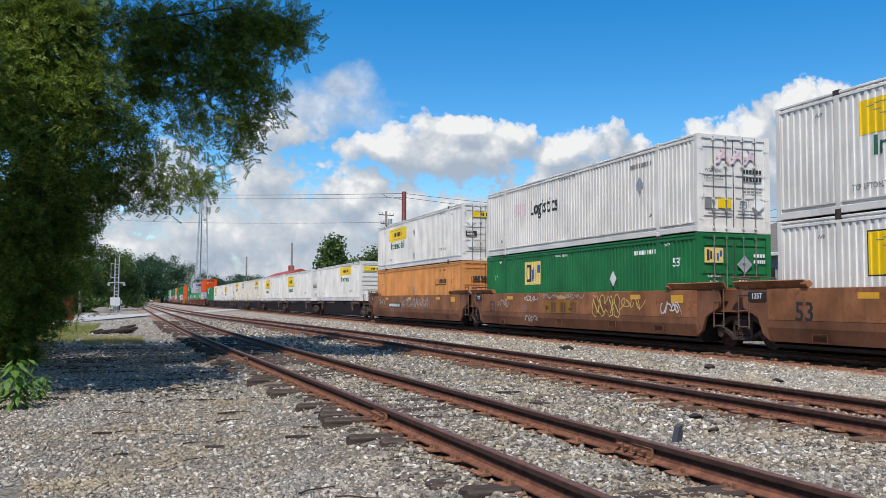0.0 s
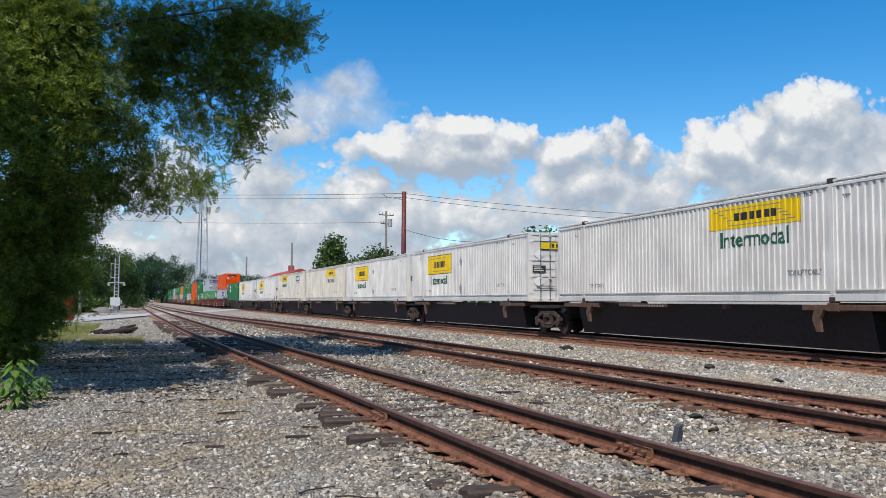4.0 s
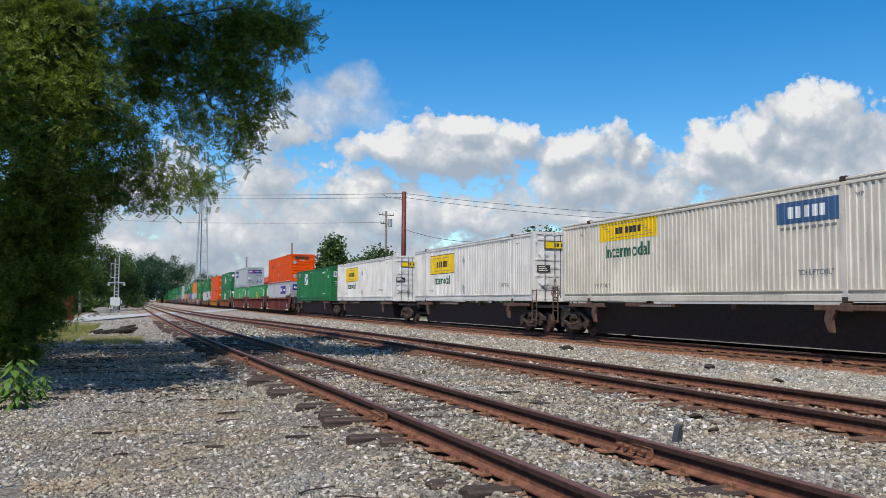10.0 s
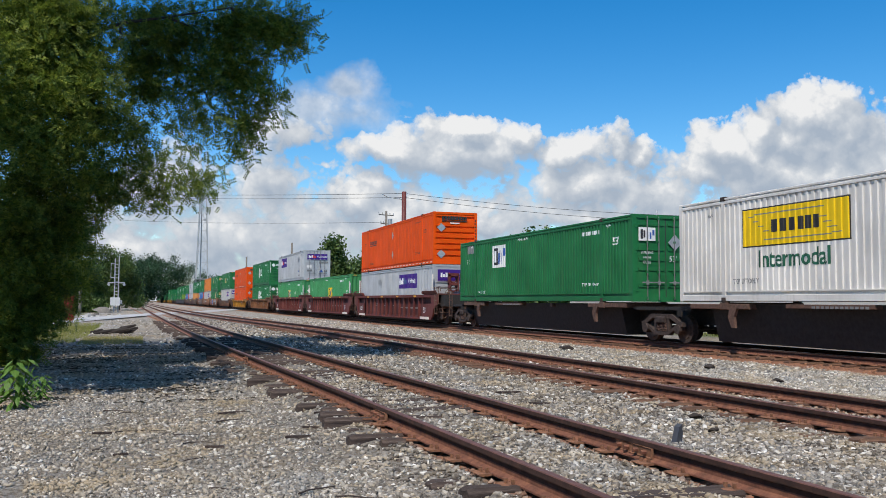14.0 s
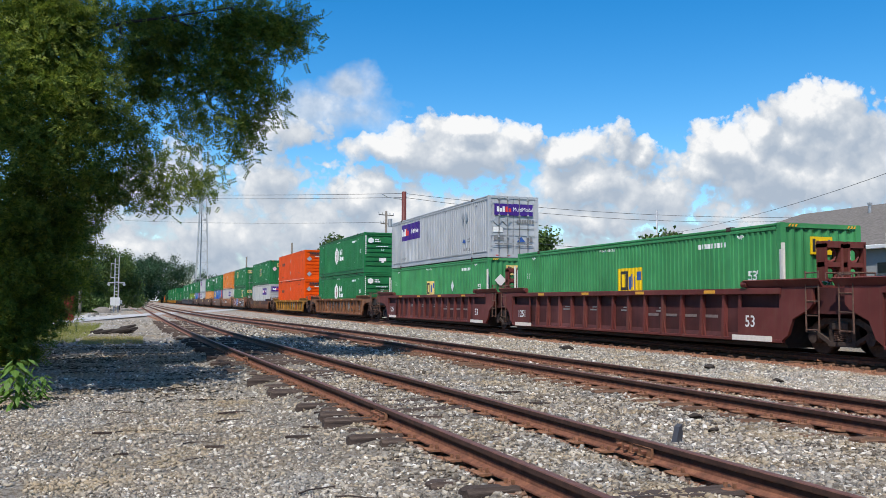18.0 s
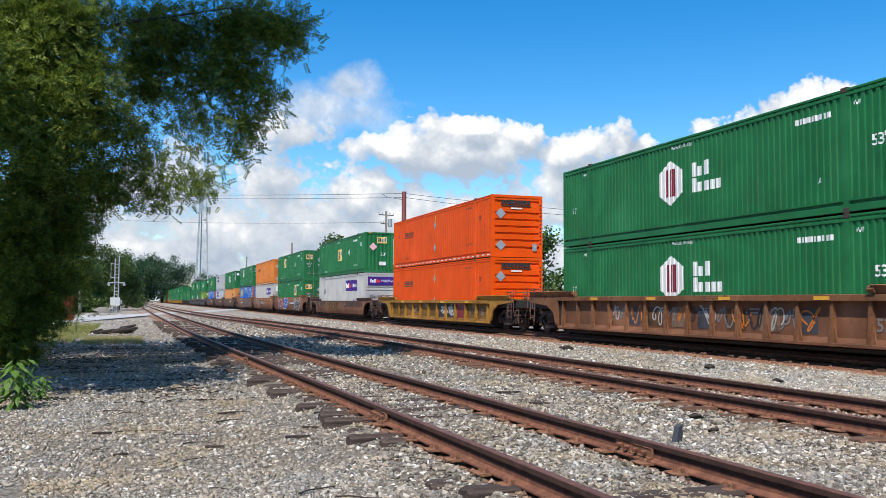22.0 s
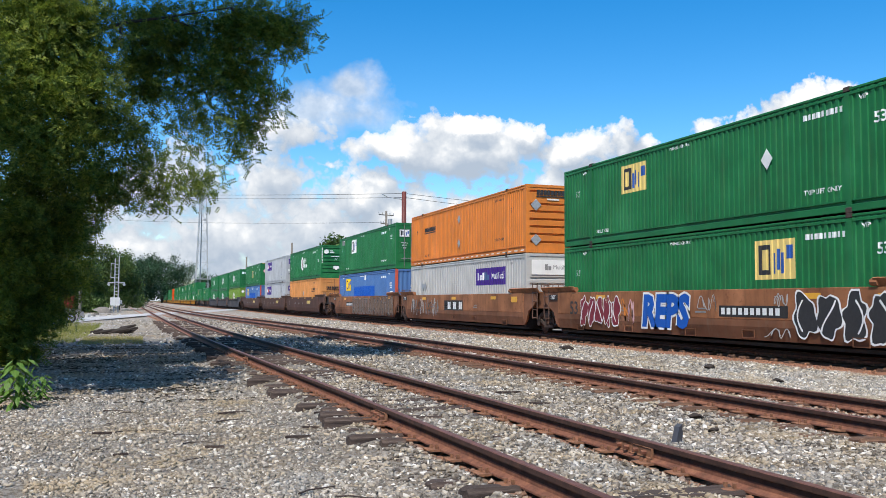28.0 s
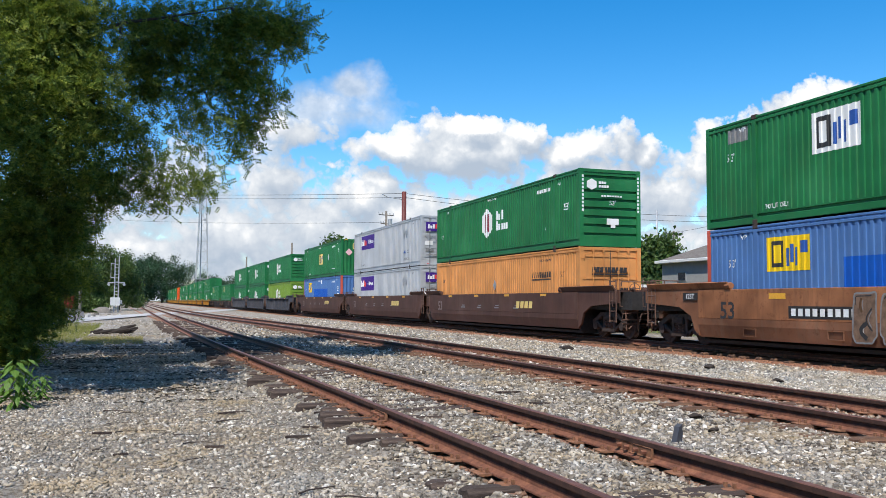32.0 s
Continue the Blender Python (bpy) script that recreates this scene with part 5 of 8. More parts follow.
    l.new(tex(nt, "ShaderNodeTexNoise", 13.0, sc.outputs[0], 4, 0.5).outputs[0], shade.inputs[2])
    l.new(shade.outputs[0], sh.inputs[2])
    col = ramp(nt, sh.outputs[0], [(0.2, (0.44, 0.52, 0.63)), (0.48, (0.58, 0.64, 0.72)), (0.68, (0.74, 0.78, 0.83)), (0.86, (0.97, 0.975, 0.98))])
    em = n.new("ShaderNodeEmission")
    l.new(col, em.inputs[0])
    em.inputs[1].default_value = 0.88
    tr = n.new("ShaderNodeBsdfTransparent")
    mx = n.new("ShaderNodeMixShader")
    l.new(both.outputs[0], mx.inputs[0])
    l.new(tr.outputs[0], mx.inputs[1])
    l.new(em.outputs[0], mx.inputs[2])
    l.new(mx.outputs[0], n["Material Output"].inputs[0])
    me = Shape().face([(-3400, -600, 0), (3400, -600, 0), (3400, 2000, 0), (-3400, 2000, 0)]).mesh("clouds", [m])
    return tagged(new("backdrop_clouds", me), "white cumulus clouds drifting in a blue sky", "clouds", kind="structure")


clouds = cloud_sheet()
SKY_POSE = look(EYE, EYE + VIEW, 0.327)
for yaw, tilt in ((85, 0), (180, 0), (-85, 0), (0, 47), (-80, 47)):
    far_sky = tagged(new("backdrop_clouds", clouds.data), "white cumulus clouds in a blue sky", "clouds", kind="structure")
    far_sky.matrix_basis = pose(0, 0, 0, 0, 0, yaw) @ SKY_POSE @ pose(0, 0, 0, tilt) @ pose(0, 0, -3000)
SKY_ROWS = [(t, SKY_POSE @ pose(-14 + 1.1 * t, 0, -3000)) for t in (0, 16, 32)]

# ---- train: lettering and markings ----
CL, CW, CH = 16.154, 2.591, 2.896
TEXTS = {}


def lettering(text, size, fat=0.0, lean=0.0):
    key = (text, round(size, 3), fat)
    if key not in TEXTS:
        cu = bpy.data.curves.new("lettering", "FONT")
        cu.body, cu.size, cu.resolution_u, cu.align_x, cu.align_y = text, size, 2, "CENTER", "CENTER"
        cu.offset, cu.shear = fat, lean
        ob = new("lettering_source", cu)
        bpy.context.view_layer.update()
        me = bpy.data.meshes.new_from_object(ob.evaluated_get(bpy.context.evaluated_depsgraph_get()))
        bpy.data.objects.remove(ob)
        bpy.data.curves.remove(cu)
        TEXTS[key] = me
    return TEXTS[key]


SIDE = Matrix(((0, 0, -1, 0), (-1, 0, 0, 0), (0, 1, 0, 0), (0, 0, 0, 1)))
ENDF = Matrix(((1, 0, 0, 0), (0, 0, -1, 0), (0, 1, 0, 0), (0, 0, 0, 1)))


WALLS = {}


def conform(me, kind, out):
    """Lays a flat marking onto the corrugated side wall, as paint lies."""
    bm = bmesh.new()
    bm.from_mesh(me)
    ys = [v.co.y for v in bm.verts]
    for y in breaks(kind, min(ys), max(ys))[1:-1]:
        bmesh.ops.bisect_plane(bm, geom=bm.verts[:] + bm.edges[:] + bm.faces[:], plane_co=(0, y, 0), plane_no=(0, 1, 0))
    for v in bm.verts:
        v.co.x = -(CW / 2 - inset(kind, v.co.y) - 0.012 + out)
    bm.to_mesh(me)
    bm.free()
    return me


def word(parent, text, size, y, z, mat, x=-CW / 2 - 0.004, wide=1.0):
    me = lettering(text, size, 0.016 * size).copy()
    me.materials.clear()
    me.materials.append(mat)
    at = Matrix.Translation((x, y, z)) @ SIDE @ Matrix.Diagonal((wide, 1, 1, 1))
    if parent.name in WALLS:
        me.transform(at)
        return part("lettering", conform(me, WALLS[parent.name], 0.0085), mat, parent)
    return part("lettering", me, mat, parent, at=at)


def word_end(parent, text, size, x, z, mat, y=-CL / 2 - 0.01, wide=1.0):
    me = lettering(text, size).copy()
    me.materials.clear()
    me.materials.append(mat)
    return part("lettering", me, mat, parent, at=Matrix.Translation((x, y, z)) @ ENDF @ Matrix.Diagonal((wide, 1, 1, 1)))


# corrugation: how far the wall lies inside its outer plane
PROF = {"wave": (0.213, ((0.0, 0.0), (0.085, 0.0), (0.1, 0.03), (0.198, 0.03), (0.213, 0.0))),
        "wide": (0.275, ((0.0, 0.0), (0.11, 0.0), (0.127, 0.033), (0.258, 0.033), (0.275, 0.0))),
        "plate": (0.305, ((0.0, 0.004), (0.25, 0.004), (0.264, 0.026), (0.291, 0.026), (0.305, 0.004)))}


def inset(kind, y):
    p, pts = PROF[kind]
    t = (y + 40 * p) % p
    for (a, u), (b, v) in zip(pts, pts[1:]):
        if t <= b:
            return u + (v - u) * (t - a) / (b - a)
    return 0.0


def breaks(kind, y0, y1):
    p, pts = PROF[kind]
    k0 = math.floor(y0 / p) - 1
    ys = [y0, y1]
    for k in range(k0, k0 + int((y1 - y0) / p) + 4):
        ys += [k * p + t for t, _ in pts[:-1]]
    return sorted(y for y in set(ys) if y0 <= y <= y1)


def strip(kind, y0, y1, z0, z1, out=0.0, side=-1, s=None, slant=0.0):
    """A piece of corrugated wall on a side; out: how far it stands before the wall."""
    s = s or Shape()
    ys = breaks(kind, y0, y1)
    for a, b in zip(ys, ys[1:]):
        xa, xb = side * (CW / 2 - inset(kind, a) - 0.012 + out), side * (CW / 2 - inset(kind, b) - 0.012 + out)
        q = [(xa, a, z0), (xb, b, z0), (xb, b + slant, z1), (xa, a + slant, z1)]
        s.face(q if side > 0 else q[::-1])
    return s


def patch(parent, name, kind, y0, y1, z0, z1, mat, label="", out=0.004):
    return part(name, strip(kind, y0, y1, z0, z1, out), mat, parent, label)


def poly_side(parent, name, pts, mat, label="", out=0.004):
    x = -CW / 2 - out
    if name == "logo_panel":
        return part(name, conform(Shape().face([(x, y, z) for y, z in pts]).mesh(name, [mat]), WALLS[parent.name], 0.005), mat, parent, label)
    return part(name, Shape().prism([(y, z) for y, z in pts], x, x + 0.003, axis="x"), mat, parent, label)


def diamond(parent, y, z, r=0.24, mat=None):
    poly_side(parent, "placard_holder", [(y - r * 0.8, z), (y, z + r), (y + r * 0.8, z), (y, z - r)], mat or M["steel"], "grey metal placard holder", 0.012)


def wave_nose(parent, mat, ribs, z0, z1):
    """End wall with flat lands and sunk horizontal ribs."""
    s = Shape()
    y = -CL / 2 + 0.03
    half = CW / 2 - 0.17
    zs = [z0]
    for r in ribs:
        zs += [r - 0.055, r + 0.055]
    zs.append(z1)
    for i in range(0, len(zs) - 1, 2):
        s.face([(-half, y, zs[i]), (half, y, zs[i]), (half, y, zs[i + 1]), (-half, y, zs[i + 1])])
    for r in ribs:
        s.face([(-half, y, r - 0.055), (half, y, r - 0.055), (half, y + 0.07, r - 0.03), (-half, y + 0.07, r - 0.03)])
        s.face([(-half, y + 0.07, r - 0.03), (half, y + 0.07, r - 0.03), (half, y + 0.07, r + 0.04), (-half, y + 0.07, r + 0.04)])
        s.face([(-half, y + 0.07, r + 0.04), (half, y + 0.07, r + 0.04), (half, y, r + 0.055), (-half, y, r + 0.055)])
    part("end_wall", s, mat, parent, "ribbed end wall")


def bars(parent, y0, y1, z0, z1, mat, n, seed=0, gap=0.25, end=False):
    """Unread lettering as plain bars."""
    w = (y1 - y0) / n
    s = Shape()
    for i in range(n):
        a, b = y0 + i * w + w * gap / 2, y0 + (i + 1) * w - w * gap / 2
        if end:
            s.box(a, b, -CL / 2 - 0.008, -CL / 2 - 0.003, z0, z1)
        else:
            strip(WALLS[parent.name], a, b, z0, z1, 0.007, s=s)
    part("marking_line", s, mat, parent)


def body(spec):
    """A 53-foot container: frame, corrugated walls, roof, floor and ends."""
    mat, kind, front, lite = M[spec["mat"]], spec.get("wall", "wave"), spec["front"], spec.get("lite", False)
    e = empty("container", spec["label"], "container", "containers of the train")
    WALLS[e.name] = kind
    h, w = CL / 2, CW / 2
    post = M[spec.get("post", spec["mat"])]
    for sd in (-1, 1):
        part("side_wall", strip(kind, -h + 0.14, h - 0.14, 0.30, CH - 0.08, 0, sd), mat, e)
        x0, x1 = sorted((sd * w, sd * (w - 0.09)))
        x6, x7 = sorted((sd * (w - 0.03), sd * (w - 0.09)))
        part("top_rail", Shape().box(x0, x1, -h + 0.14, h - 0.14, CH - 0.075, CH - 0.01, ch=0.012).box(x6, x7, -h + 0.14, h - 0.14, CH - 0.11, CH - 0.075).box(x0, x1, -h + 0.14, h - 0.14, CH - 0.185, CH - 0.11, ch=0.01), mat, e)
        br = Shape().box(x0, x1, -h + 0.14, h - 0.14, 0.02, 0.19, ch=0.01)
        x2, x3 = sorted((sd * (w - 0.055), sd * (w - 0.1)))
        br.box(x2, x3, -h + 0.14, h - 0.14, 0.19, 0.27)
        x4, x5 = sorted((sd * (w - 0.005), sd * (w - 0.1)))
        br.box(x4, x5, -h + 0.14, h - 0.14, 0.27, 0.305)
        rail = part("bottom_rail", br, mat, e)
        for ye in (-1, 1):
            y0, y1 = sorted((ye * h, ye * (h - 0.15)))
            part("corner_post", Shape().box(min(sd * (w - 0.17), sd * w), max(sd * (w - 0.17), sd * w), y0, y1, 0.0, CH, ch=0.015), post, e)
            if lite:
                continue
            yc = ye * 6.02
            part("lift_post", Shape().box(min(sd * (w + 0.004), sd * (w - 0.06)), max(sd * (w + 0.004), sd * (w - 0.06)), yc - 0.075, yc + 0.075, 0.15, CH - 0.1, ch=0.01), mat, e)
            for z in (0.0, CH - 0.1):
                part("corner_casting", Shape().box(min(sd * (w + 0.012), sd * (w - 0.15)), max(sd * (w + 0.012), sd * (w - 0.15)), yc - 0.09, yc + 0.09, z - (0.015 if z < 1 else 0), z + 0.125, ch=0.015), M[spec.get("casting", "truck")], e)
    part("roof", Shape().box(-w + 0.06, w - 0.06, -h + 0.05, h - 0.05, CH - 0.05, CH - 0.015), mat, e)
    part("floor_frame", Shape().box(-w + 0.1, w - 0.1, -h + 0.05, h - 0.05, 0.10, 0.2), M["black"], e)
    part("rear_wall", Shape().box(-w + 0.17, w - 0.17, h - 0.06, h - 0.02, 0.0, CH), mat, e)
    fr = spec.get("frontmat", spec["mat"])
    part("end_header", Shape().box(-w + 0.17, w - 0.17, -h + 0.005, -h + 0.1, CH - 0.12, CH - 0.005, ch=0.012), M[fr], e)
    part("end_sill", Shape().box(-w + 0.17, w - 0.17, -h + 0.005, -h + 0.1, 0.0, 0.15, ch=0.012), M[fr], e)
    if front == "nose":
        wave_nose(e, M[fr], spec.get("ribs", (0.45, 0.78, 1.1, 1.42, 1.74, 2.06, 2.6)), 0.15, CH - 0.12)
    elif front == "flat":
        s = Shape()
        yy = -h + 0.03
        xs = np.linspace(-w + 0.17, w - 0.17, 33)
        for i in range(32):
            d = [0, 0.04, 0.04, 0][i % 4], [0, 0.04, 0.04, 0][(i + 1) % 4]
            s.face([(xs[i], yy + d[0], 0.15), (xs[i + 1], yy + d[1], 0.15), (xs[i + 1], yy + d[1], CH - 0.12), (xs[i], yy + d[0], CH - 0.12)])
        part("end_wall", s, M[fr], e, "vertically corrugated end wall")
    else:
        for sd in (-1, 1):
            x0, x1 = sorted((sd * 0.012, sd * (w - 0.175)))
            s = Shape().box(x0, x1, -h + 0.04, -h + 0.1, 0.15, CH - 0.12)
            for z in (0.5, 1.05, 1.38, 1.72, 2.55):
                s.box(x0 + 0.06, x1 - 0.06, -h + 0.012, -h + 0.041, z - 0.02, z + 0.075)
            door = part("door", s, M[fr], e, "steel container door with locking rods")
            if lite:
                continue
            part("gasket", Shape().box(min(sd * 0.0, sd * 0.014), max(sd * 0.0, sd * 0.014), -h + 0.035, -h + 0.06, 0.15, CH - 0.12), M["rubber"], door)
            for xr in (0.30, 0.74):
                part("lock_rod", Shape().rod((sd * xr, -h - 0.02, 0.06), (sd * xr, -h - 0.02, CH - 0.06), 0.02, 6), M[spec.get("rods", "rod")], door)
                part("rod_handle", Shape().box(sd * xr - 0.2, sd * xr + 0.2, -h - 0.045, -h - 0.02, 0.62, 0.66).box(sd * xr - 0.04, sd * xr + 0.04, -h - 0.05, -h, 0.56, 0.7), M["greyink"], door)
                for z in (0.1, 0.95, 1.95, 2.72):
                    part("rod_bracket", Shape().box(sd * xr - 0.045, sd * xr + 0.045, -h - 0.035, -h + 0.04, z, z + 0.07), M[fr], door)
            for z in (0.35, 1.0, 1.7, 2.45):
                part("hinge", Shape().box(min(sd * (w - 0.19), sd * (w - 0.08)), max(sd * (w - 0.19), sd * (w - 0.08)), -h - 0.012, -h + 0.03, z, z + 0.1), M[fr], door)
    return e, kind, mat, lite


def sign_panel(e, kind, y0, y1, z0, z1, border, dark):
    """Yellow carrier sign, its name drawn as plain shapes."""
    if border:
        patch(e, "sign_border", kind, y0 - 0.04, y1 + 0.04, z0 - 0.035, z1 + 0.035, M["ink"], "", 0.003)
    p = patch(e, "sign", kind, y0, y1, z0, z1, M["signyellow"], "yellow painted carrier sign", 0.0065)
    zm, hh, yc = (z0 + z1) / 2, z1 - z0, (y0 + y1) / 2
    for a, b in ((0.30, 0.36), (0.375, 0.44), (0.475, 0.53), (0.55, 0.605), (0.625, 0.68), (0.70, 0.75)):
        ya, yb = y1 - (y1 - y0) * b, y1 - (y1 - y0) * a
        patch(e, "sign_mark", kind, ya, yb, zm - hh * 0.17, zm + hh * 0.17, M["ink"], "", 0.0095)
    for k in range(4):
        f = 0.06 + 0.035 * k
        patch(e, "sign_line", kind, y1 - (y1 - y0) * (0.12 + 0.05 * k), y1 - (y1 - y0) * (0.06 + 0.05 * k), zm + hh * (0.30 - 0.14 * k) - 0.012, zm + hh * (0.30 - 0.14 * k) + 0.012, M["greyink"], "", 0.0095)
        patch(e, "sign_line", kind, y1 - (y1 - y0) * (0.94 - 0.04 * k), y1 - (y1 - y0) * (0.86 - 0.04 * k), zm + hh * (-0.32 + 0.14 * k) - 0.012, zm + hh * (-0.32 + 0.14 * k) + 0.012, M["greyink"], "", 0.0095)
    patch(e, "sign_line", kind, y1 - (y1 - y0) * 0.80, y1 - (y1 - y0) * 0.12, zm + hh * 0.34, zm + hh * 0.37, M["greyink"], "", 0.0095)
    patch(e, "sign_line", kind, y1 - (y1 - y0) * 0.86, y1 - (y1 - y0) * 0.22, zm - hh * 0.37, zm - hh * 0.34, M["greyink"], "", 0.0095)


def end_sign(e, x0, x1, z0, z1, border):
    h = CL / 2
    if border:
        part("sign_border", Shape().box(x0 - 0.03, x1 + 0.03, -h + 0.0, -h + 0.035, z0 - 0.03, z1 + 0.03), M["ink"], e)
    part("sign", Shape().box(x0, x1, -h - 0.006, -h + 0.03, z0, z1), M["signyellow"], e, "yellow painted carrier sign")
    zm, w = (z0 + z1) / 2, x1 - x0
    for a, b in ((0.26, 0.31), (0.335, 0.40), (0.46, 0.52), (0.545, 0.605), (0.63, 0.69), (0.71, 0.76)):
        part("sign_mark", Shape().box(x0 + w * a, x0 + w * b, -h - 0.010, -h - 0.004, zm - 0.075, zm + 0.075), M["ink"], e)
    for sgn in (-1, 1):
        part("sign_line", Shape().box(x0 + w * 0.5 + sgn * w * 0.30 - w * 0.13, x0 + w * 0.5 + sgn * w * 0.30 + w * 0.13, -h - 0.010, -h - 0.004, zm - sgn * 0.12 - 0.008, zm - sgn * 0.12 + 0.008), M["greyink"], e)


def common_marks(e, ink, lite=False):
    if lite:
        return
    word(e, "TOP LIFT ONLY", 0.19, -5.1, 0.72, ink, wide=0.9)
    word(e, "TOP LIFT ONLY", 0.19, 5.1, 0.55, ink, wide=0.75)
    word(e, "STACK LIFT 3 HIGH", 0.13, -5.0, 2.62, ink, wide=0.8)
    word(e, "WP", 0.15, -6.5, 2.45, ink)
    word(e, "WP", 0.15, 6.6, 2.42, ink)


def door_marks(e, ink, dark):
    h = CL / 2
    for z in (1.95, 0.78):
        part("placard_holder", Shape().prism([(-1.02, z), (-0.80, z + 0.24), (-0.58, z), (-0.80, z - 0.24)], -h - 0.006, -h + 0.03), M["signwhite"], e, "diamond placard holder")
    bars(e, 0.62, 1.05, 1.62, 1.72, ink, 6, end=True)
    bars(e, 0.55, 1.05, 1.42, 1.5, M["greyink"], 4, end=True)
    part("plate", Shape().box(0.34, 0.56, -h - 0.004, -h + 0.03, 0.72, 0.92), M["greyink"], e)
    if dark:
        part("notice", Shape().box(-1.08, -0.5, -h - 0.004, -h + 0.03, 1.22, 1.5), M["ink"], e, "dark notice with pale lines")
        for k in range(3):
            part("notice_line", Shape().box(-1.03, -0.6 - 0.06 * k, -h - 0.009, -h, 1.27 + k * 0.075, 1.3 + k * 0.075), M["reflwhite"], e)
        part("notice", Shape().box(0.72, 1.05, -h - 0.004, -h + 0.03, 0.68, 1.1), M["signyellow"], e, "yellow safety notice")
        part("notice_line", Shape().box(0.76, 1.01, -h - 0.008, -h, 0.72, 0.8).box(0.78, 0.95, -h - 0.008, -h, 0.9, 0.95), M["ink"], e)


def signbox(spec):
    e, kind, mat, lite = body(spec)
    y0, y1, z0, z1 = spec["sign"]
    sign_panel(e, kind, y0, y1, z0, z1, spec["border"], True)
    word(e, "Intermodal", 0.62, (y0 + y1) / 2, spec["wz"], M["greenink"], wide=spec.get("ww", 1.0))
    common_marks(e, M["greyink"], lite)
    for z in spec.get("dia", ()):
        diamond(e, -0.05, z, 0.22, M["steel"])
    if spec["front"] == "door":
        end_sign(e, -0.72, 0.82, 2.2, 2.48, spec["border"])
        door_marks(e, M["greyink"], True)
    else:
        end_sign(e, -1.0, 1.0, 2.2, 2.52, False)
        for x in (-0.85,):
            part("placard_holder", Shape().prism([(x - 0.26, 0.45), (x, 0.71), (x + 0.26, 0.45), (x, 0.19)], -CL / 2 + 0.0, -CL / 2 + 0.029), M["signwhite"], e)
    if spec.get("bluesign"):
        patch(e, "sign", kind, -5.85, -3.78, 1.95, 2.5, M["slateblue"], "faded slate blue advertising sign", 0.0065)
        for k in range(5):
            patch(e, "sign_mark", kind, -5.45 + k * 0.27, -5.27 + k * 0.27, 2.08, 2.37, M["whiteink"], "", 0.0095)
        bars(e, -5.8, -3.85, 1.8, 1.87, M["greyink"], 9)
    return e


def squarebox_block(e, kind, y0, y1, z0, z1, back, narrow=False):
    """Square carrier logo, drawn as plain blocks."""
    patch(e, "logo_panel", kind, y0, y1, z0, z1, M[back], "square carrier logo panel", 0.005)
    w, h = y1 - y0, z1 - z0
    for a, b, c, d in ((0.10, 0.40, 0.12, 0.24), (0.10, 0.40, 0.76, 0.88), (0.10, 0.17, 0.24, 0.76), (0.33, 0.40, 0.24, 0.76)):
        patch(e, "logo_mark", kind, y1 - w * b, y1 - w * a, z0 + h * c, z0 + h * d, M["ink"], "", 0.008)
    for a, b, c, d in ((0.46, 0.52, 0.14, 0.66), (0.56, 0.62, 0.24, 0.76), (0.66, 0.72, 0.14, 0.66), (0.77, 0.93, 0.5, 0.84)):
        patch(e, "logo_mark", kind, y1 - w * b, y1 - w * a, z0 + h * c, z0 + h * d, M["blueink"], "", 0.008)


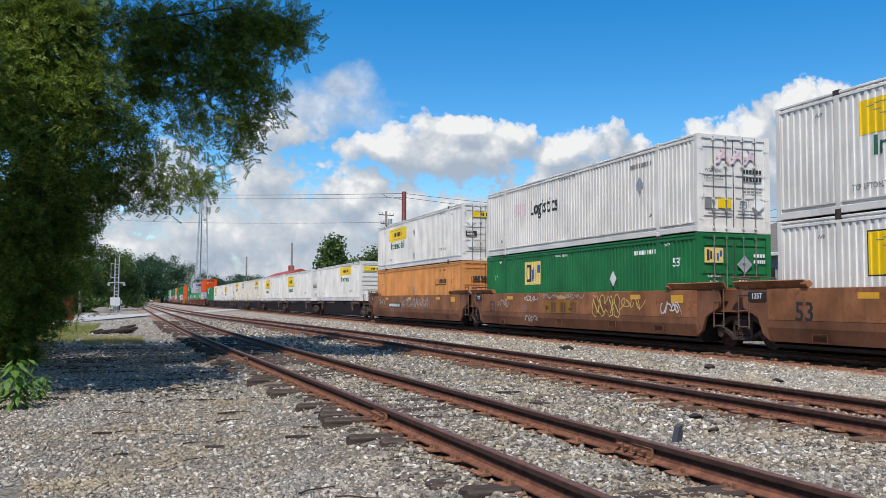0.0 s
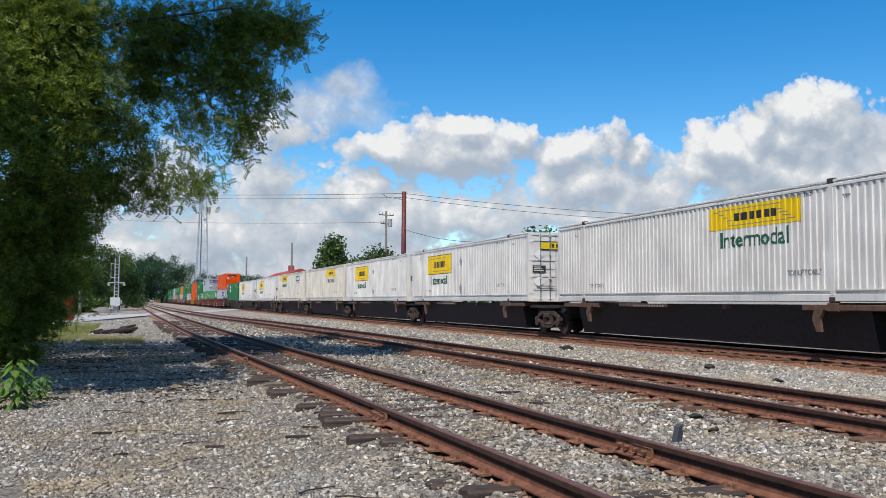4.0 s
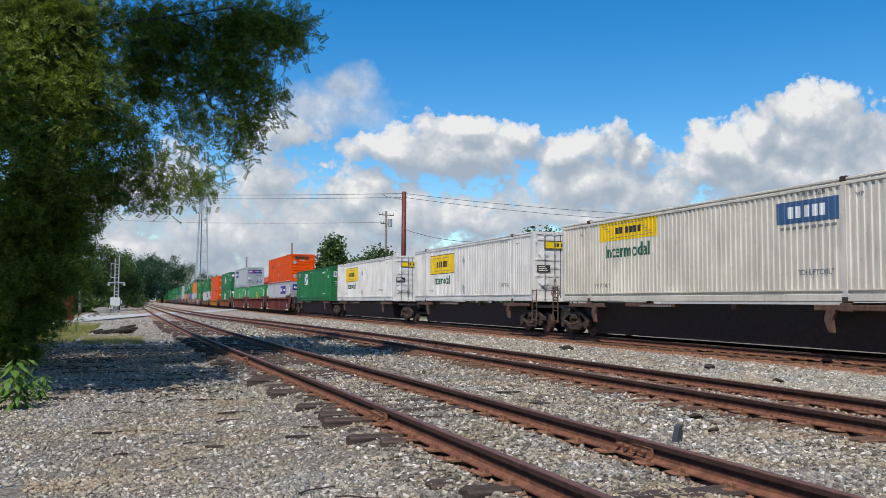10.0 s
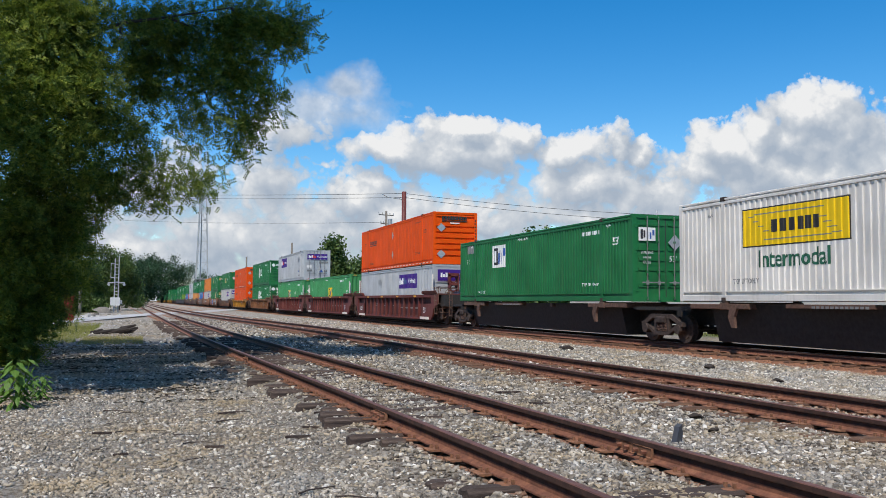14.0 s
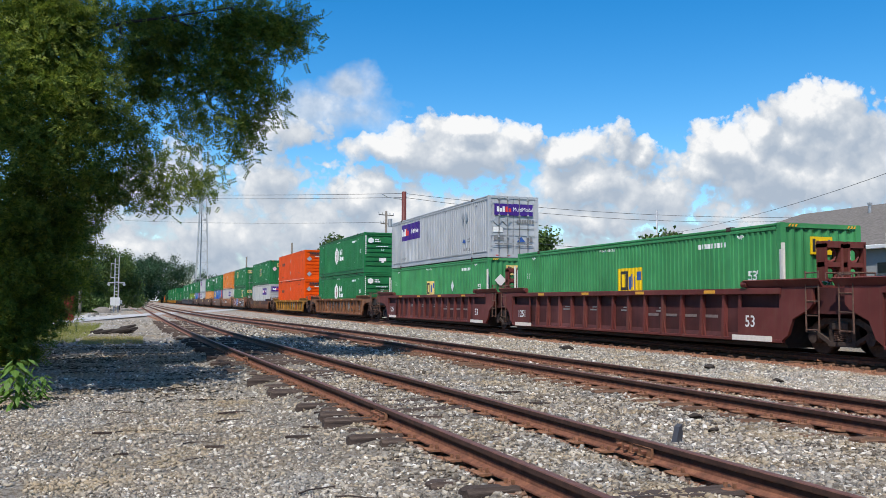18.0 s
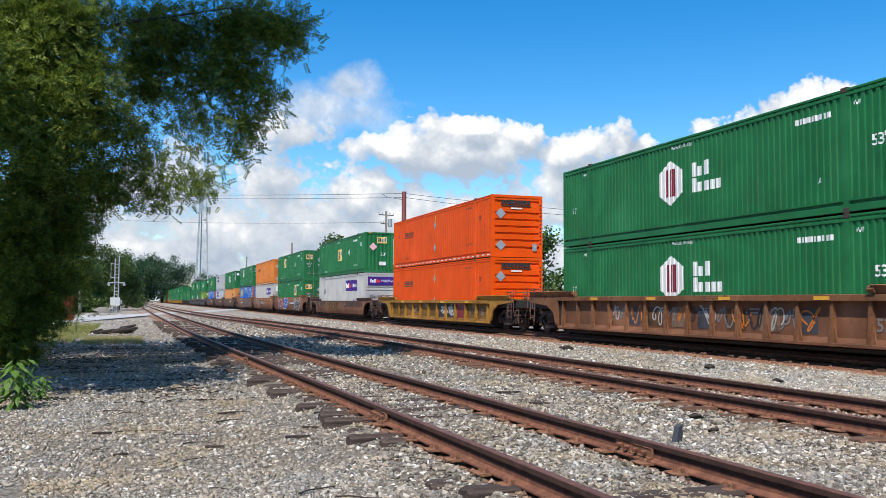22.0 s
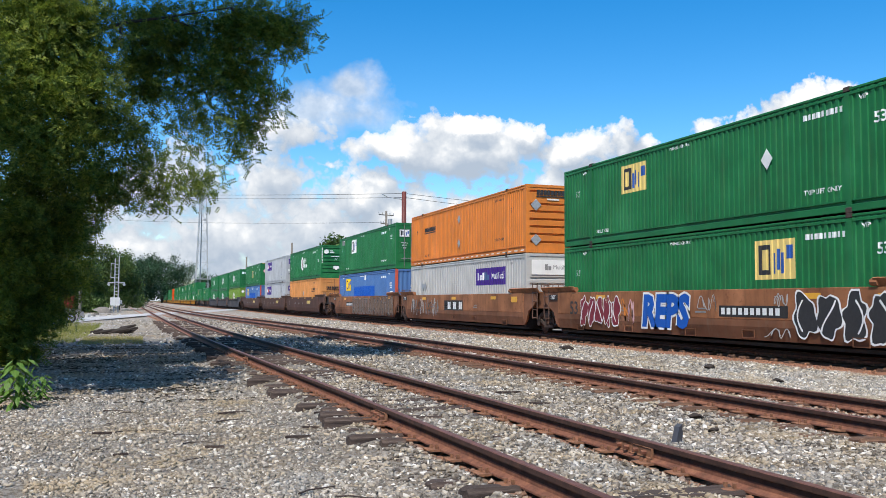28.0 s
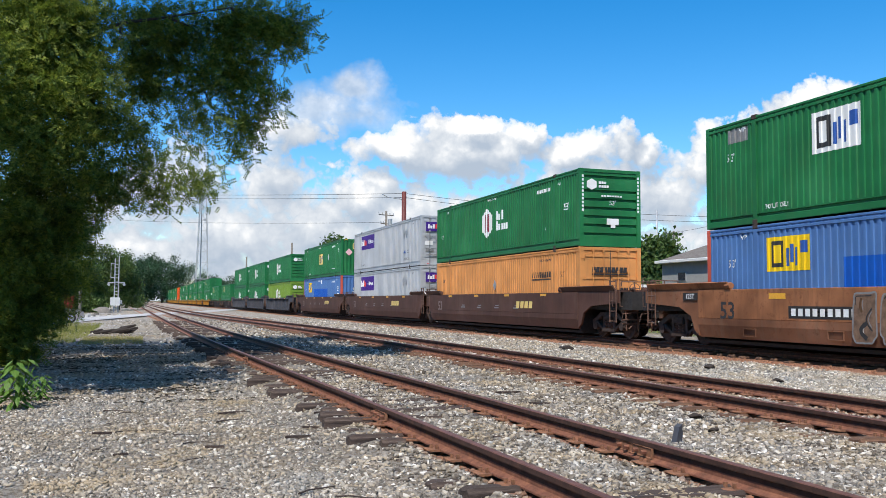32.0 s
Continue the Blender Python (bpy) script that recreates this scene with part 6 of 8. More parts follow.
def squarebox(spec):
    e, kind, mat, lite = body(spec)
    ink = M[spec.get("ink", "whiteink")]
    squarebox_block(e, kind, *spec["logo"], spec.get("back", "paleyellow"))
    if not lite:
        if not spec.get("patch"):
            word(e, "53'", 0.36, -7.0, 1.55 if spec.get("lowtext") else 2.05, ink)
        word(e, "53'", 0.3, 7.0, 1.9, ink)
        word(e, "WP", 0.16, -6.5, 2.6, ink)
        word(e, "WP", 0.16, 6.5, 2.6, ink)
        word(e, "WARNING HIGH CUBE", 0.13, 0.6, 2.62, ink, wide=0.75)
        bars(e, -5.9, -4.6, 2.38, 2.52, ink, 9)
        word(e, "TOP LIFT ONLY", 0.17, -5.2, 0.6, ink)
        word(e, "TOP LIFT ONLY", 0.17, 5.2, 0.42, ink, wide=0.7)
        if spec.get("dia"):
            diamond(e, -3.3, 1.65, 0.28, M["signwhite"])
    h = CL / 2
    if spec["front"] == "door" and not lite:
        part("logo_panel", Shape().box(-1.05, -0.42, -h - 0.006, -h + 0.03, 2.02, 2.46), M[spec.get("back", "paleyellow")], e)
        part("logo_mark", Shape().box(-0.99, -0.9, -h - 0.010, -h, 2.08, 2.4).box(-0.88, -0.81, -h - 0.010, -h, 2.12, 2.36), M["ink"], e)
        part("logo_mark", Shape().box(-0.76, -0.7, -h - 0.010, -h, 2.08, 2.3).box(-0.64, -0.58, -h - 0.010, -h, 2.08, 2.3).box(-0.54, -0.46, -h - 0.010, -h, 2.2, 2.38), M["blueink"], e)
        part("placard", Shape().prism([(0.05, 1.98), (0.32, 2.25), (0.59, 1.98), (0.32, 1.71)], -h - 0.03, -h - 0.024), M[spec.get("plac", "steel")], e, "diamond placard")
        word_end(e, "53'", 0.26, 0.25, 1.42, ink)
        word_end(e, "WARNING", 0.12, -0.75, 1.62, ink, wide=0.8)
        word_end(e, "HIGH", 0.12, -0.75, 1.46, ink)
        word_end(e, "CUBE", 0.12, -0.75, 1.3, ink)
        bars(e, 0.65, 1.08, 2.2, 2.3, ink, 4, end=True)
        bars(e, 0.65, 1.08, 2.02, 2.12, ink, 6, end=True)
        part("notice", Shape().box(0.6, 1.05, -h - 0.006, -h + 0.03, 0.78, 1.0), M["signwhite"], e)
    if spec.get("patch"):
        word_end(e, "53", 0.5, -0.1, 1.75, ink)
        part("notice", Shape().box(-0.35, 0.2, -h - 0.004, -h + 0.02, 1.1, 1.4), M["signwhite"], e)
        part("notice", Shape().box(0.82, 0.95, -h - 0.006, -h, 1.15, 1.8), M["blueink"], e)
        word(e, "53", 0.52, -6.95, 1.85, ink)
    elif spec["front"] == "flat" and not lite:
        back = spec.get("endback", "paleyellow")
        part("logo_panel", Shape().box(-0.35, 0.35, -h - 0.003, -h + 0.028, 2.1, 2.56), M[back], e, "square carrier logo panel")
        part("logo_mark", Shape().box(-0.29, -0.2, -h - 0.008, -h, 2.17, 2.5).box(-0.17, -0.09, -h - 0.008, -h, 2.21, 2.46), M["ink"], e)
        part("logo_mark", Shape().box(-0.04, 0.03, -h - 0.008, -h, 2.17, 2.4).box(0.1, 0.16, -h - 0.008, -h, 2.17, 2.4).box(0.2, 0.28, -h - 0.008, -h, 2.25, 2.48), M["blueink"], e)
        if not spec.get("noplac"):
            part("placard", Shape().prism([(-0.95, 1.85), (-0.66, 2.14), (-0.37, 1.85), (-0.66, 1.56)], -h - 0.006, -h), M["pinkink"] if spec.get("pinkplac") else M["signwhite"], e, "diamond placard")
        word_end(e, "53'", 0.34, 0.08, 1.3, ink)
        part("notice", Shape().box(-0.22, 0.3, -h - 0.004, -h + 0.02, 0.52, 0.78), M["signwhite"], e)
        s = Shape()
        for k in range(10):
            s.box(0.82, 0.93, -h - 0.006, -h, 0.62 + k * 0.19, 0.74 + k * 0.19)
        part("marking_line", s, ink, e)
        part("reflector", Shape().box(1.16, 1.25, -h - 0.012, -h + 0.004, 1.2, 2.4), M["reflector"], e)
        for k in (-1.05, -0.95, -0.85, 0.85, 0.95, 1.05):
            part("reflector", Shape().prism([(k, CH - 0.1), (k + 0.05, CH - 0.1), (k + 0.1, CH - 0.03), (k + 0.05, CH - 0.03)], -h - 0.004, -h + 0.004), M["reflector"], e)
    if spec.get("patch"):
        patch(e, "paint_patch", kind, -2.95, 3.0, 1.05, 1.92, M["patchblue"], "fresh blue paint patch", 0.005)
        patch(e, "notice", kind, -0.45, -0.1, 2.35, 2.75, M["signwhite"], "", 0.006)
        patch(e, "notice", kind, -7.4, -6.7, 0.95, 1.5, M["signwhite"], "", 0.006)
    if spec.get("scar"):
        patch(e, "paint_patch", kind, 6.3, 7.1, 2.3, 2.68, M["greyink"], "grey scraped paint patch", 0.005)
    return e


def purplebox(spec):
    e, kind, mat, lite = body(spec)
    y0, y1, z0, z1 = spec["sign"]
    patch(e, "sign", kind, y0, y1, z0, z1, M["purple"], "purple painted carrier sign", 0.0055)
    w, hh, zm = y1 - y0, z1 - z0, (z0 + z1) / 2
    for a, b, c, d, m_ in ((0.05, 0.11, -0.2, 0.24, "whiteink"), (0.125, 0.195, -0.2, 0.1, "whiteink"), (0.21, 0.28, -0.2, 0.24, "whiteink"), (0.295, 0.36, -0.2, 0.24, spec.get("ex", "redink")), (0.375, 0.45, -0.2, 0.1, spec.get("ex", "redink"))):
        patch(e, "sign_mark", kind, y1 - w * b, y1 - w * a, zm + hh * c, zm + hh * d, M[m_], "", 0.0085)
    word(e, "MultiModal", 0.42, y0 + w * 0.26, zm, M["whiteink"], x=-CW / 2 - 0.0, wide=0.78)
    if not lite:
        word(e, "TOP LIFT ONLY", 0.19, -5.3, 0.5, M["greyink"], wide=0.9)
        word(e, "TOP LIFT ONLY", 0.17, 5.4, 0.5, M["greyink"], wide=0.75)
        word(e, "WP", 0.16, -6.5, 2.5, M["greyink"])
        for y, z in spec.get("dia", ((-5.25, 2.1), (-4.75, 2.1))):
            diamond(e, y, z, 0.27, M["steel"])
        part("road_mark", Shape().prism([(-4.7, 0.85), (-4.95, 1.05), (-5.2, 0.85)], -CW / 2 - 0.006, -CW / 2 - 0.003, axis="x"), M["blueink"], e)
        bars(e, -5.75, -5.3, 0.85, 0.9, M["greyink"], 3)
        bars(e, -5.75, -5.3, 0.98, 1.03, M["greyink"], 3)
    h = CL / 2
    zc = 2.26
    if spec["front"] == "door":
        part("sign", Shape().box(-0.98, 0.98, -h - 0.03, -h - 0.022, 1.98, 2.52), M["purple"], e, "purple painted carrier sign")
        if not lite:
            for z_, x_ in ((1.72, -0.8), (1.72, -0.33)):
                part("placard_holder", Shape().prism([(x_ - 0.24, z_), (x_, z_ + 0.24), (x_ + 0.24, z_), (x_, z_ - 0.24)], -h - 0.004, -h + 0.03), M["steel"], e)
            part("road_mark", Shape().prism([(0.2, 0.75), (0.6, 0.75), (0.4, 1.0)], -h - 0.004, -h + 0.03), M["blueink"], e)
            bars(e, 0.65, 1.0, 0.76, 0.98, M["greyink"], 2, end=True)
            bars(e, 0.15, 1.05, 1.62, 1.8, M["greyink"], 7, end=True)
            part("notice", Shape().box(-1.02, -0.55, -h - 0.003, -h + 0.03, 1.18, 1.42), M["signwhite"], e)
            part("notice", Shape().box(-0.98, -0.5, -h - 0.003, -h + 0.03, 0.82, 1.0), M["greyink"], e)
            for k in (-0.9, -0.3, 0.25, 0.85):
                part("reflector", Shape().box(k, k + 0.14, -h - 0.004, -h + 0.006, 0.08, 0.12), M["redink"], e)
    else:
        part("sign", Shape().box(-1.02, 1.02, -h - 0.002, -h + 0.028, 2.0, 2.62), M[spec.get("endsign", "purple")], e, "carrier sign on the end wall")
        for z_, x_ in ((1.25, -0.8), (1.25, -0.28)):
            part("placard_holder", Shape().prism([(x_ - 0.27, z_), (x_, z_ + 0.27), (x_ + 0.27, z_), (x_, z_ - 0.27)], -h - 0.004, -h + 0.028), M["steel"], e)
        zc = 2.31
    yy = -h - 0.034 if spec["front"] == "door" else -h - 0.006
    dark_on_white = spec.get("endsign") == "signwhite"
    if not dark_on_white:
        for a, b, c, d in ((-0.86, -0.75, -0.12, 0.13), (-0.72, -0.60, -0.12, 0.05), (-0.57, -0.45, -0.12, 0.13)):
            part("sign_mark", Shape().box(a, b, yy, yy + 0.004, zc + c, zc + d), M["whiteink"], e)
    for a, b, c, d in ((-0.42, -0.29, -0.12, 0.13), (-0.26, -0.13, -0.12, 0.05)):
        part("sign_mark", Shape().box(a, b, yy, yy + 0.004, zc + c, zc + d), M["greyink" if dark_on_white else "redink"], e)
    word_end(e, "MultiModal", 0.27, 0.48, zc, M["greyink" if dark_on_white else "whiteink"], y=yy, wide=0.85)
    return e


def orangebox(spec):
    e, kind, mat, lite = body(spec)
    y0, y1, z0 = spec["bar"]
    n = 9
    for i in range(n):
        a = y0 + (y1 - y0) * i / n
        part("sign_mark", strip(kind, a + 0.015, a + (y1 - y0) / n - 0.035, z0 + 0.1, z0 + 0.33, 0.0055, slant=-0.05), M["ink"], e)
    part("sign_line", strip(kind, y0, y1, z0, z0 + 0.06, 0.0055), M["ink"], e)
    if not lite:
        for z in spec.get("dia", (2.1, 0.87)):
            diamond(e, -0.02, z, 0.25, M["steel"])
        if spec["mat"] == "orange":
            patch(e, "reflective_strip", kind, -0.05, 0.0, 2.3, 2.6, M["reflector"], "", 0.006)
        word(e, "TOP LIFT ONLY", 0.17, -5.2, 0.72, M["ink"], wide=0.9)
        word(e, "TOP LIFT ONLY", 0.17, 5.2, 0.5, M["ink"], wide=0.7)
        word(e, "STACK 3 HIGH ONLY", 0.13, -5.2, 2.5, M["ink"], wide=0.85)
        word(e, "53'", 0.3, -6.65, 1.9, M["ink"])
        word(e, "53'", 0.25, 6.9, 1.9, M["ink"])
        if spec["front"] == "nose":
            for k in range(24):
                y = -7.7 + k * 0.65
                part("reflector", Shape().box(-CW / 2 - 0.004, -CW / 2 + 0.01, y - 0.16, y + 0.16, 0.085, 0.14), M["reflwhite"], e)
    h = CL / 2
    zc = 2.56 if spec["front"] == "nose" else 2.05
    yy = -h - 0.006 if spec["front"] == "nose" else -h - 0.03
    for i in range(9):
        a = -0.80 + i * 0.165
        part("sign_mark", Shape().prism([(a, zc - 0.1), (a + 0.125, zc - 0.1), (a + 0.15, zc + 0.1), (a + 0.025, zc + 0.1)], yy, yy + 0.03), M["ink"], e)
    part("sign_line", Shape().box(-0.80, 0.70, yy, yy + 0.03, zc - 0.19, zc - 0.145), M["ink"], e)
    if not lite:
        if spec["front"] == "nose":
            for z, x in ((2.02, -0.83), (0.55, -0.83)):
                part("placard_holder", Shape().prism([(x - 0.25, z), (x, z + 0.25), (x + 0.25, z), (x, z - 0.25)], -h - 0.002, -h + 0.028), M["steel"], e, "grey diamond placard holder")
            part("notice", Shape().box(-0.3, 0.25, -h - 0.002, -h + 0.028, 2.24, 2.31), M["reflwhite"], e)
            part("document_box", Shape().box(0.78, 0.98, -h - 0.02, -h + 0.03, 0.3, 0.65, ch=0.01), M["steel"], e)
            s = Shape()
            for k in range(11):
                s.box(1.15, 1.22, -h - 0.004, -h + 0.004, 0.6 + k * 0.18, 0.7 + k * 0.18)
            part("marking_line", s, M["ink"], e)
        else:
            part("placard_holder", Shape().prism([(-1.05, 1.15), (-0.78, 1.42), (-0.51, 1.15), (-0.78, 0.88)], -h - 0.004, -h + 0.03), M["steel"], e)
            bars(e, 0.4, 1.0, 1.3, 1.4, M["ink"], 5, end=True)
    return e


def hexbox(spec):
    e, kind, mat, lite = body(spec)
    yc, z0, z1 = 1.0, 0.88, 2.28
    a, zm = 0.6, (z0 + z1) / 2
    poly_side(e, "logo_panel", [(yc - a, z0 + 0.35), (yc, z0), (yc + a, z0 + 0.35), (yc + a, z1 - 0.35), (yc, z1), (yc - a, z1 - 0.35)], M["signwhite"], "white hexagon carrier logo")
    x = -CW / 2 - 0.009
    for ya in (yc + 0.09, yc - 0.25, yc - 0.04):
        patch(e, "logo_mark", kind, ya, ya + (0.08 if ya < yc < ya + 0.05 else 0.16), zm - 0.42, zm + 0.42, M["darkredink"], "", 0.0085)
    for i, (n, z) in enumerate(((3, 1.62), (5, 1.16))):
        for k in range(n):
            y = -0.08 - k * 0.29
            part("marking_bar", strip(kind, y - 0.22, y, z, z + (0.42 if k in (0, 2) and n == 3 or k == 0 else 0.28), 0.006), M["whiteink"], e)
    if not lite:
        word(e, "53'", 0.36, -7.0, 1.55, M["whiteink"])
        word(e, "53'", 0.3, 7.2, 1.3, M["whiteink"])
        word(e, "WARNING HIGH CUBE", 0.13, 0.4, 2.62, M["whiteink"], wide=0.75)
        bars(e, -5.6, -4.4, 2.32, 2.46, M["whiteink"], 9)
        word(e, "WP", 0.16, -6.4, 2.5, M["whiteink"])
        word(e, "WP", 0.16, 6.4, 2.55, M["whiteink"])
        word(e, "A", 0.2, -5.2, 0.85, M["whiteink"])
    h = CL / 2
    part("logo_panel", Shape().prism([(-0.98, 2.2), (-0.78, 2.1), (-0.58, 2.2), (-0.58, 2.42), (-0.78, 2.52), (-0.98, 2.42)], -h - 0.002, -h + 0.028), M["signwhite"], e, "white hexagon carrier logo")
    for z, n in ((2.34, 3), (2.2, 4)):
        for k in range(n):
            part("marking_bar", Shape().box(-0.48 + k * 0.11, -0.40 + k * 0.11, -h - 0.002, -h + 0.028, z, z + 0.09), M["whiteink"], e)
    if not lite:
        word_end(e, "53'", 0.24, 0.1, 1.63, M["whiteink"], y=-h + 0.02)
        bars(e, -0.4, 0.5, 1.86, 1.92, M["whiteink"], 8, end=True)
        part("notice", Shape().box(-0.15, 0.35, -h - 0.002, -h + 0.028, 0.82, 1.05).box(0.02, 0.2, -h - 0.002, -h + 0.028, 0.7, 0.82), M["signwhite"], e)
        for sx in (-1.2, 1.15):
            s = Shape()
            for k in range(10):
                s.box(sx, sx + 0.08, -h - 0.004, -h + 0.004, 1.3 + k * 0.14, 1.39 + k * 0.14)
            part("marking_line", s, M["whiteink"], e)
    return e


def logistics(spec):
    e, kind, mat, lite = body(spec)
    word(e, "Logistics", 0.86, 2.15, 1.78, M["ink"], wide=0.86)
    for k in range(4):
        patch(e, "faded_mark", kind, 3.85 + k * 0.3, 4.07 + k * 0.3, 1.55, 2.1, M["fadedpink"], "faded pink lettering remains")
    word(e, "WARNING HIGH CUBE", 0.15, 0.1, 2.62, M["greyink"], wide=0.8)
    bars(e, -5.7, -4.4, 2.3, 2.45, M["greyink"], 8)
    word(e, "A", 0.2, 6.4, 0.6, M["ink"])
    word(e, "A", 0.2, -5.6, 0.7, M["ink"])
    diamond(e, -5.0, 1.75, 0.27, M["steel"])
    h = CL / 2
    for x in (-0.62, -0.1, 0.36):
        s = Shape()
        for k in (-1, 1):
            s.prism([(x + 0.2 - 0.2 * k, 2.04), (x + 0.29 - 0.2 * k, 2.04), (x + 0.29 + 0.05 * k, 2.46), (x + 0.2 + 0.05 * k, 2.46)], -h - 0.006 - 0.002 * k, -h + 0.03)
        s.box(x + 0.02, x + 0.42, -h - 0.002, -h + 0.03, 2.2, 2.28)
        part("logo_mark", s, M["fadedpink"], e, "faded pink carrier logo")
    word_end(e, "WARNING", 0.15, -0.72, 1.82, M["ink"], wide=0.85)
    word_end(e, "HIGH CUBE", 0.15, -0.72, 1.6, M["ink"], wide=0.85)
    word_end(e, "53'", 0.32, 0.35, 0.82, M["greyink"])
    for z in (1.78, 1.55):
        bars(e, 0.3, 1.0, z, z + 0.12, M["ink"], 6, end=True)
    for z in (1.3, 1.2):
        bars(e, 0.3, 1.0, z, z + 0.05, M["greyink"], 5, end=True)
    part("notice", Shape().box(-1.02, -0.8, -h - 0.004, -h + 0.03, 0.7, 1.0), M["greyink"], e)
    part("notice", Shape().box(-0.55, -0.12, -h - 0.004, -h + 0.03, 0.72, 1.0), M["signyellow"], e, "yellow safety notice")
    part("placard_holder", Shape().prism([(0.6, 0.85), (0.84, 1.07), (1.08, 0.85), (0.84, 0.63)], -h - 0.03, -h - 0.024), M["signwhite"], e)
    return e


BOR = (1.47, 5.17, 1.48, 2.44)
PLN = (-5.05, -1.40, 2.0, 2.62)
MAKE = {
    "signbox_door": (signbox, dict(mat="white", front="door", sign=BOR, border=True, wz=1.1, ww=0.93, dia=(2.02, 0.66), label="white corrugated steel container with yellow carrier sign")),
    "signbox_nose": (signbox, dict(mat="white", front="nose", sign=PLN, border=False, wz=1.68, label="white corrugated container with ribbed nose and yellow sign")),
    "signbox_upper": (signbox, dict(mat="white", front="door", sign=(1.65, 5.35, 1.72, 2.5), border=False, wz=1.42, ww=1.08, dia=(2.02, 0.66), label="white corrugated container with yellow sign and green lettering")),
    "signbox_cream": (signbox, dict(mat="cream", front="nose", sign=PLN, border=False, wz=1.70, ww=1.05, dia=(0.6,), label="weathered cream container with yellow sign and green lettering")),
    "signbox_bluesign": (signbox, dict(mat="cream", front="nose", sign=(1.69, 5.3, 2.08, 2.72), border=False, wz=1.7, ww=1.03, dia=(), bluesign=True, label="weathered cream container with yellow and blue signs")),
    "logistics": (logistics, dict(mat="white", front="door", casting="white", label="white corrugated container with black lettering and pink logo")),
    "squarebox_door": (squarebox, dict(mat="green", front="door", logo=(2.4, 3.95, 1.56, 2.5), dia=True, label="dark green container with square yellow logo")),
    "squarebox_mid": (squarebox, dict(mat="green", front="door", logo=(-4.26, -2.76, 1.45, 2.47), back="paleyellow", label="green container with square logo near its doors")),
    "squarebox_white": (squarebox, dict(mat="green", front="door", logo=(2.4, 3.95, 1.52, 2.52), back="signwhite", scar=True, label="green corrugated container with square white logo")),
    "squarebox_low": (squarebox, dict(mat="midgreen", front="flat", logo=(-1.64, -0.11, 1.15, 1.98), back="signyellow", endback="signyellow", noplac=True, lowtext=True, label="light green container with yellow logo low on its side")),
    "squarebox_light": (squarebox, dict(mat="midgreen", front="flat", logo=(-0.39, 1.0, 1.18, 1.97), back="paleyellow", lowtext=True, dia=True, label="light green container with pale yellow logo")),
    "squarebox_flat": (squarebox, dict(mat="green", front="flat", logo=(-0.8, 0.75, 1.14, 2.05), back="paleyellow", pinkplac=True, dia=True, label="green container with corrugated end and pale yellow logo")),
    "squarebox_blue": (squarebox, dict(mat="blue", front="flat", post="redpost", logo=(4.06, 5.6, 1.65, 2.53), back="signyellow", patch=True, label="blue container with red corner posts and yellow logo")),
    "purplebox_door": (purplebox, dict(wall="wide", mat="grey", front="door", sign=(2.36, 6.18, 1.6, 2.58), label="silver grey container with purple carrier sign")),
    "purplebox_nose": (purplebox, dict(wall="wide", mat="grey", front="nose", sign=(-5.03, -1.4, 1.63, 2.48), ex="slateblue", dia=((3.2, 2.1), (2.7, 2.1)), ribs=(0.45, 0.75, 1.05, 1.6, 1.85), label="grey container with ribbed nose and purple sign")),
    "purplebox_pale": (purplebox, dict(wall="wide", mat="pale", front="nose", sign=(-5.85, -2.2, 1.62, 2.44), dia=((5.8, 1.7), (5.35, 1.7)), ribs=(0.45, 0.75, 1.05, 1.6, 1.85), label="pale grey container with ribbed nose and purple sign")),
    "purplebox_white": (purplebox, dict(wall="wide", mat="pale", front="nose", sign=(-6.0, -2.32, 1.62, 2.42), ex="slateblue", endsign="signwhite", dia=((5.8, 1.7), (5.35, 1.7)), ribs=(0.45, 0.75, 1.05, 1.6, 1.85), label="pale container with faded end sign and purple side sign")),
    "orangebox_orange": (orangebox, dict(mat="orange", wall="plate", front="nose", bar=(4.0, 5.75, 1.72), label="bright orange container with ribbed nose")),
    "orangebox_tan": (orangebox, dict(mat="tan", wall="wave", front="nose", bar=(3.75, 5.65, 1.72), label="faded orange container with ribbed nose")),
    "orangebox_door": (orangebox, dict(mat="paletan", wall="wave", front="door", rods="paletan", bar=(-5.65, -3.85, 1.72), dia=(1.6,), label="faded orange container with doors and locking rods")),
    "hexbox": (hexbox, dict(mat="green", front="nose", label="green container with white hexagon logo and ribbed nose")),
    "hexbox_lime": (hexbox, dict(mat="lime", front="nose", lite=True, label="lime green container with white hexagon logo")),
    "hexbox_far": (hexbox, dict(mat="green", front="nose", lite=True, label="green container with white hexagon logo far off")),
    "squarebox_far": (squarebox, dict(mat="green", front="door", lite=True, logo=(2.4, 3.95, 1.56, 2.5), label="green container with square yellow logo far off")),
    "orangebox_far": (orangebox, dict(mat="orange", wall="plate", front="nose", lite=True, bar=(4.0, 5.75, 1.72), label="bright orange container far down the line")),
}
TEMPLATE = {}


def container(kind):
    if kind not in TEMPLATE:
        fn, spec = MAKE[kind]
        TEMPLATE[kind] = fn(spec)
        return TEMPLATE[kind]
    return copy_thing(TEMPLATE[kind], Matrix.Identity(4))


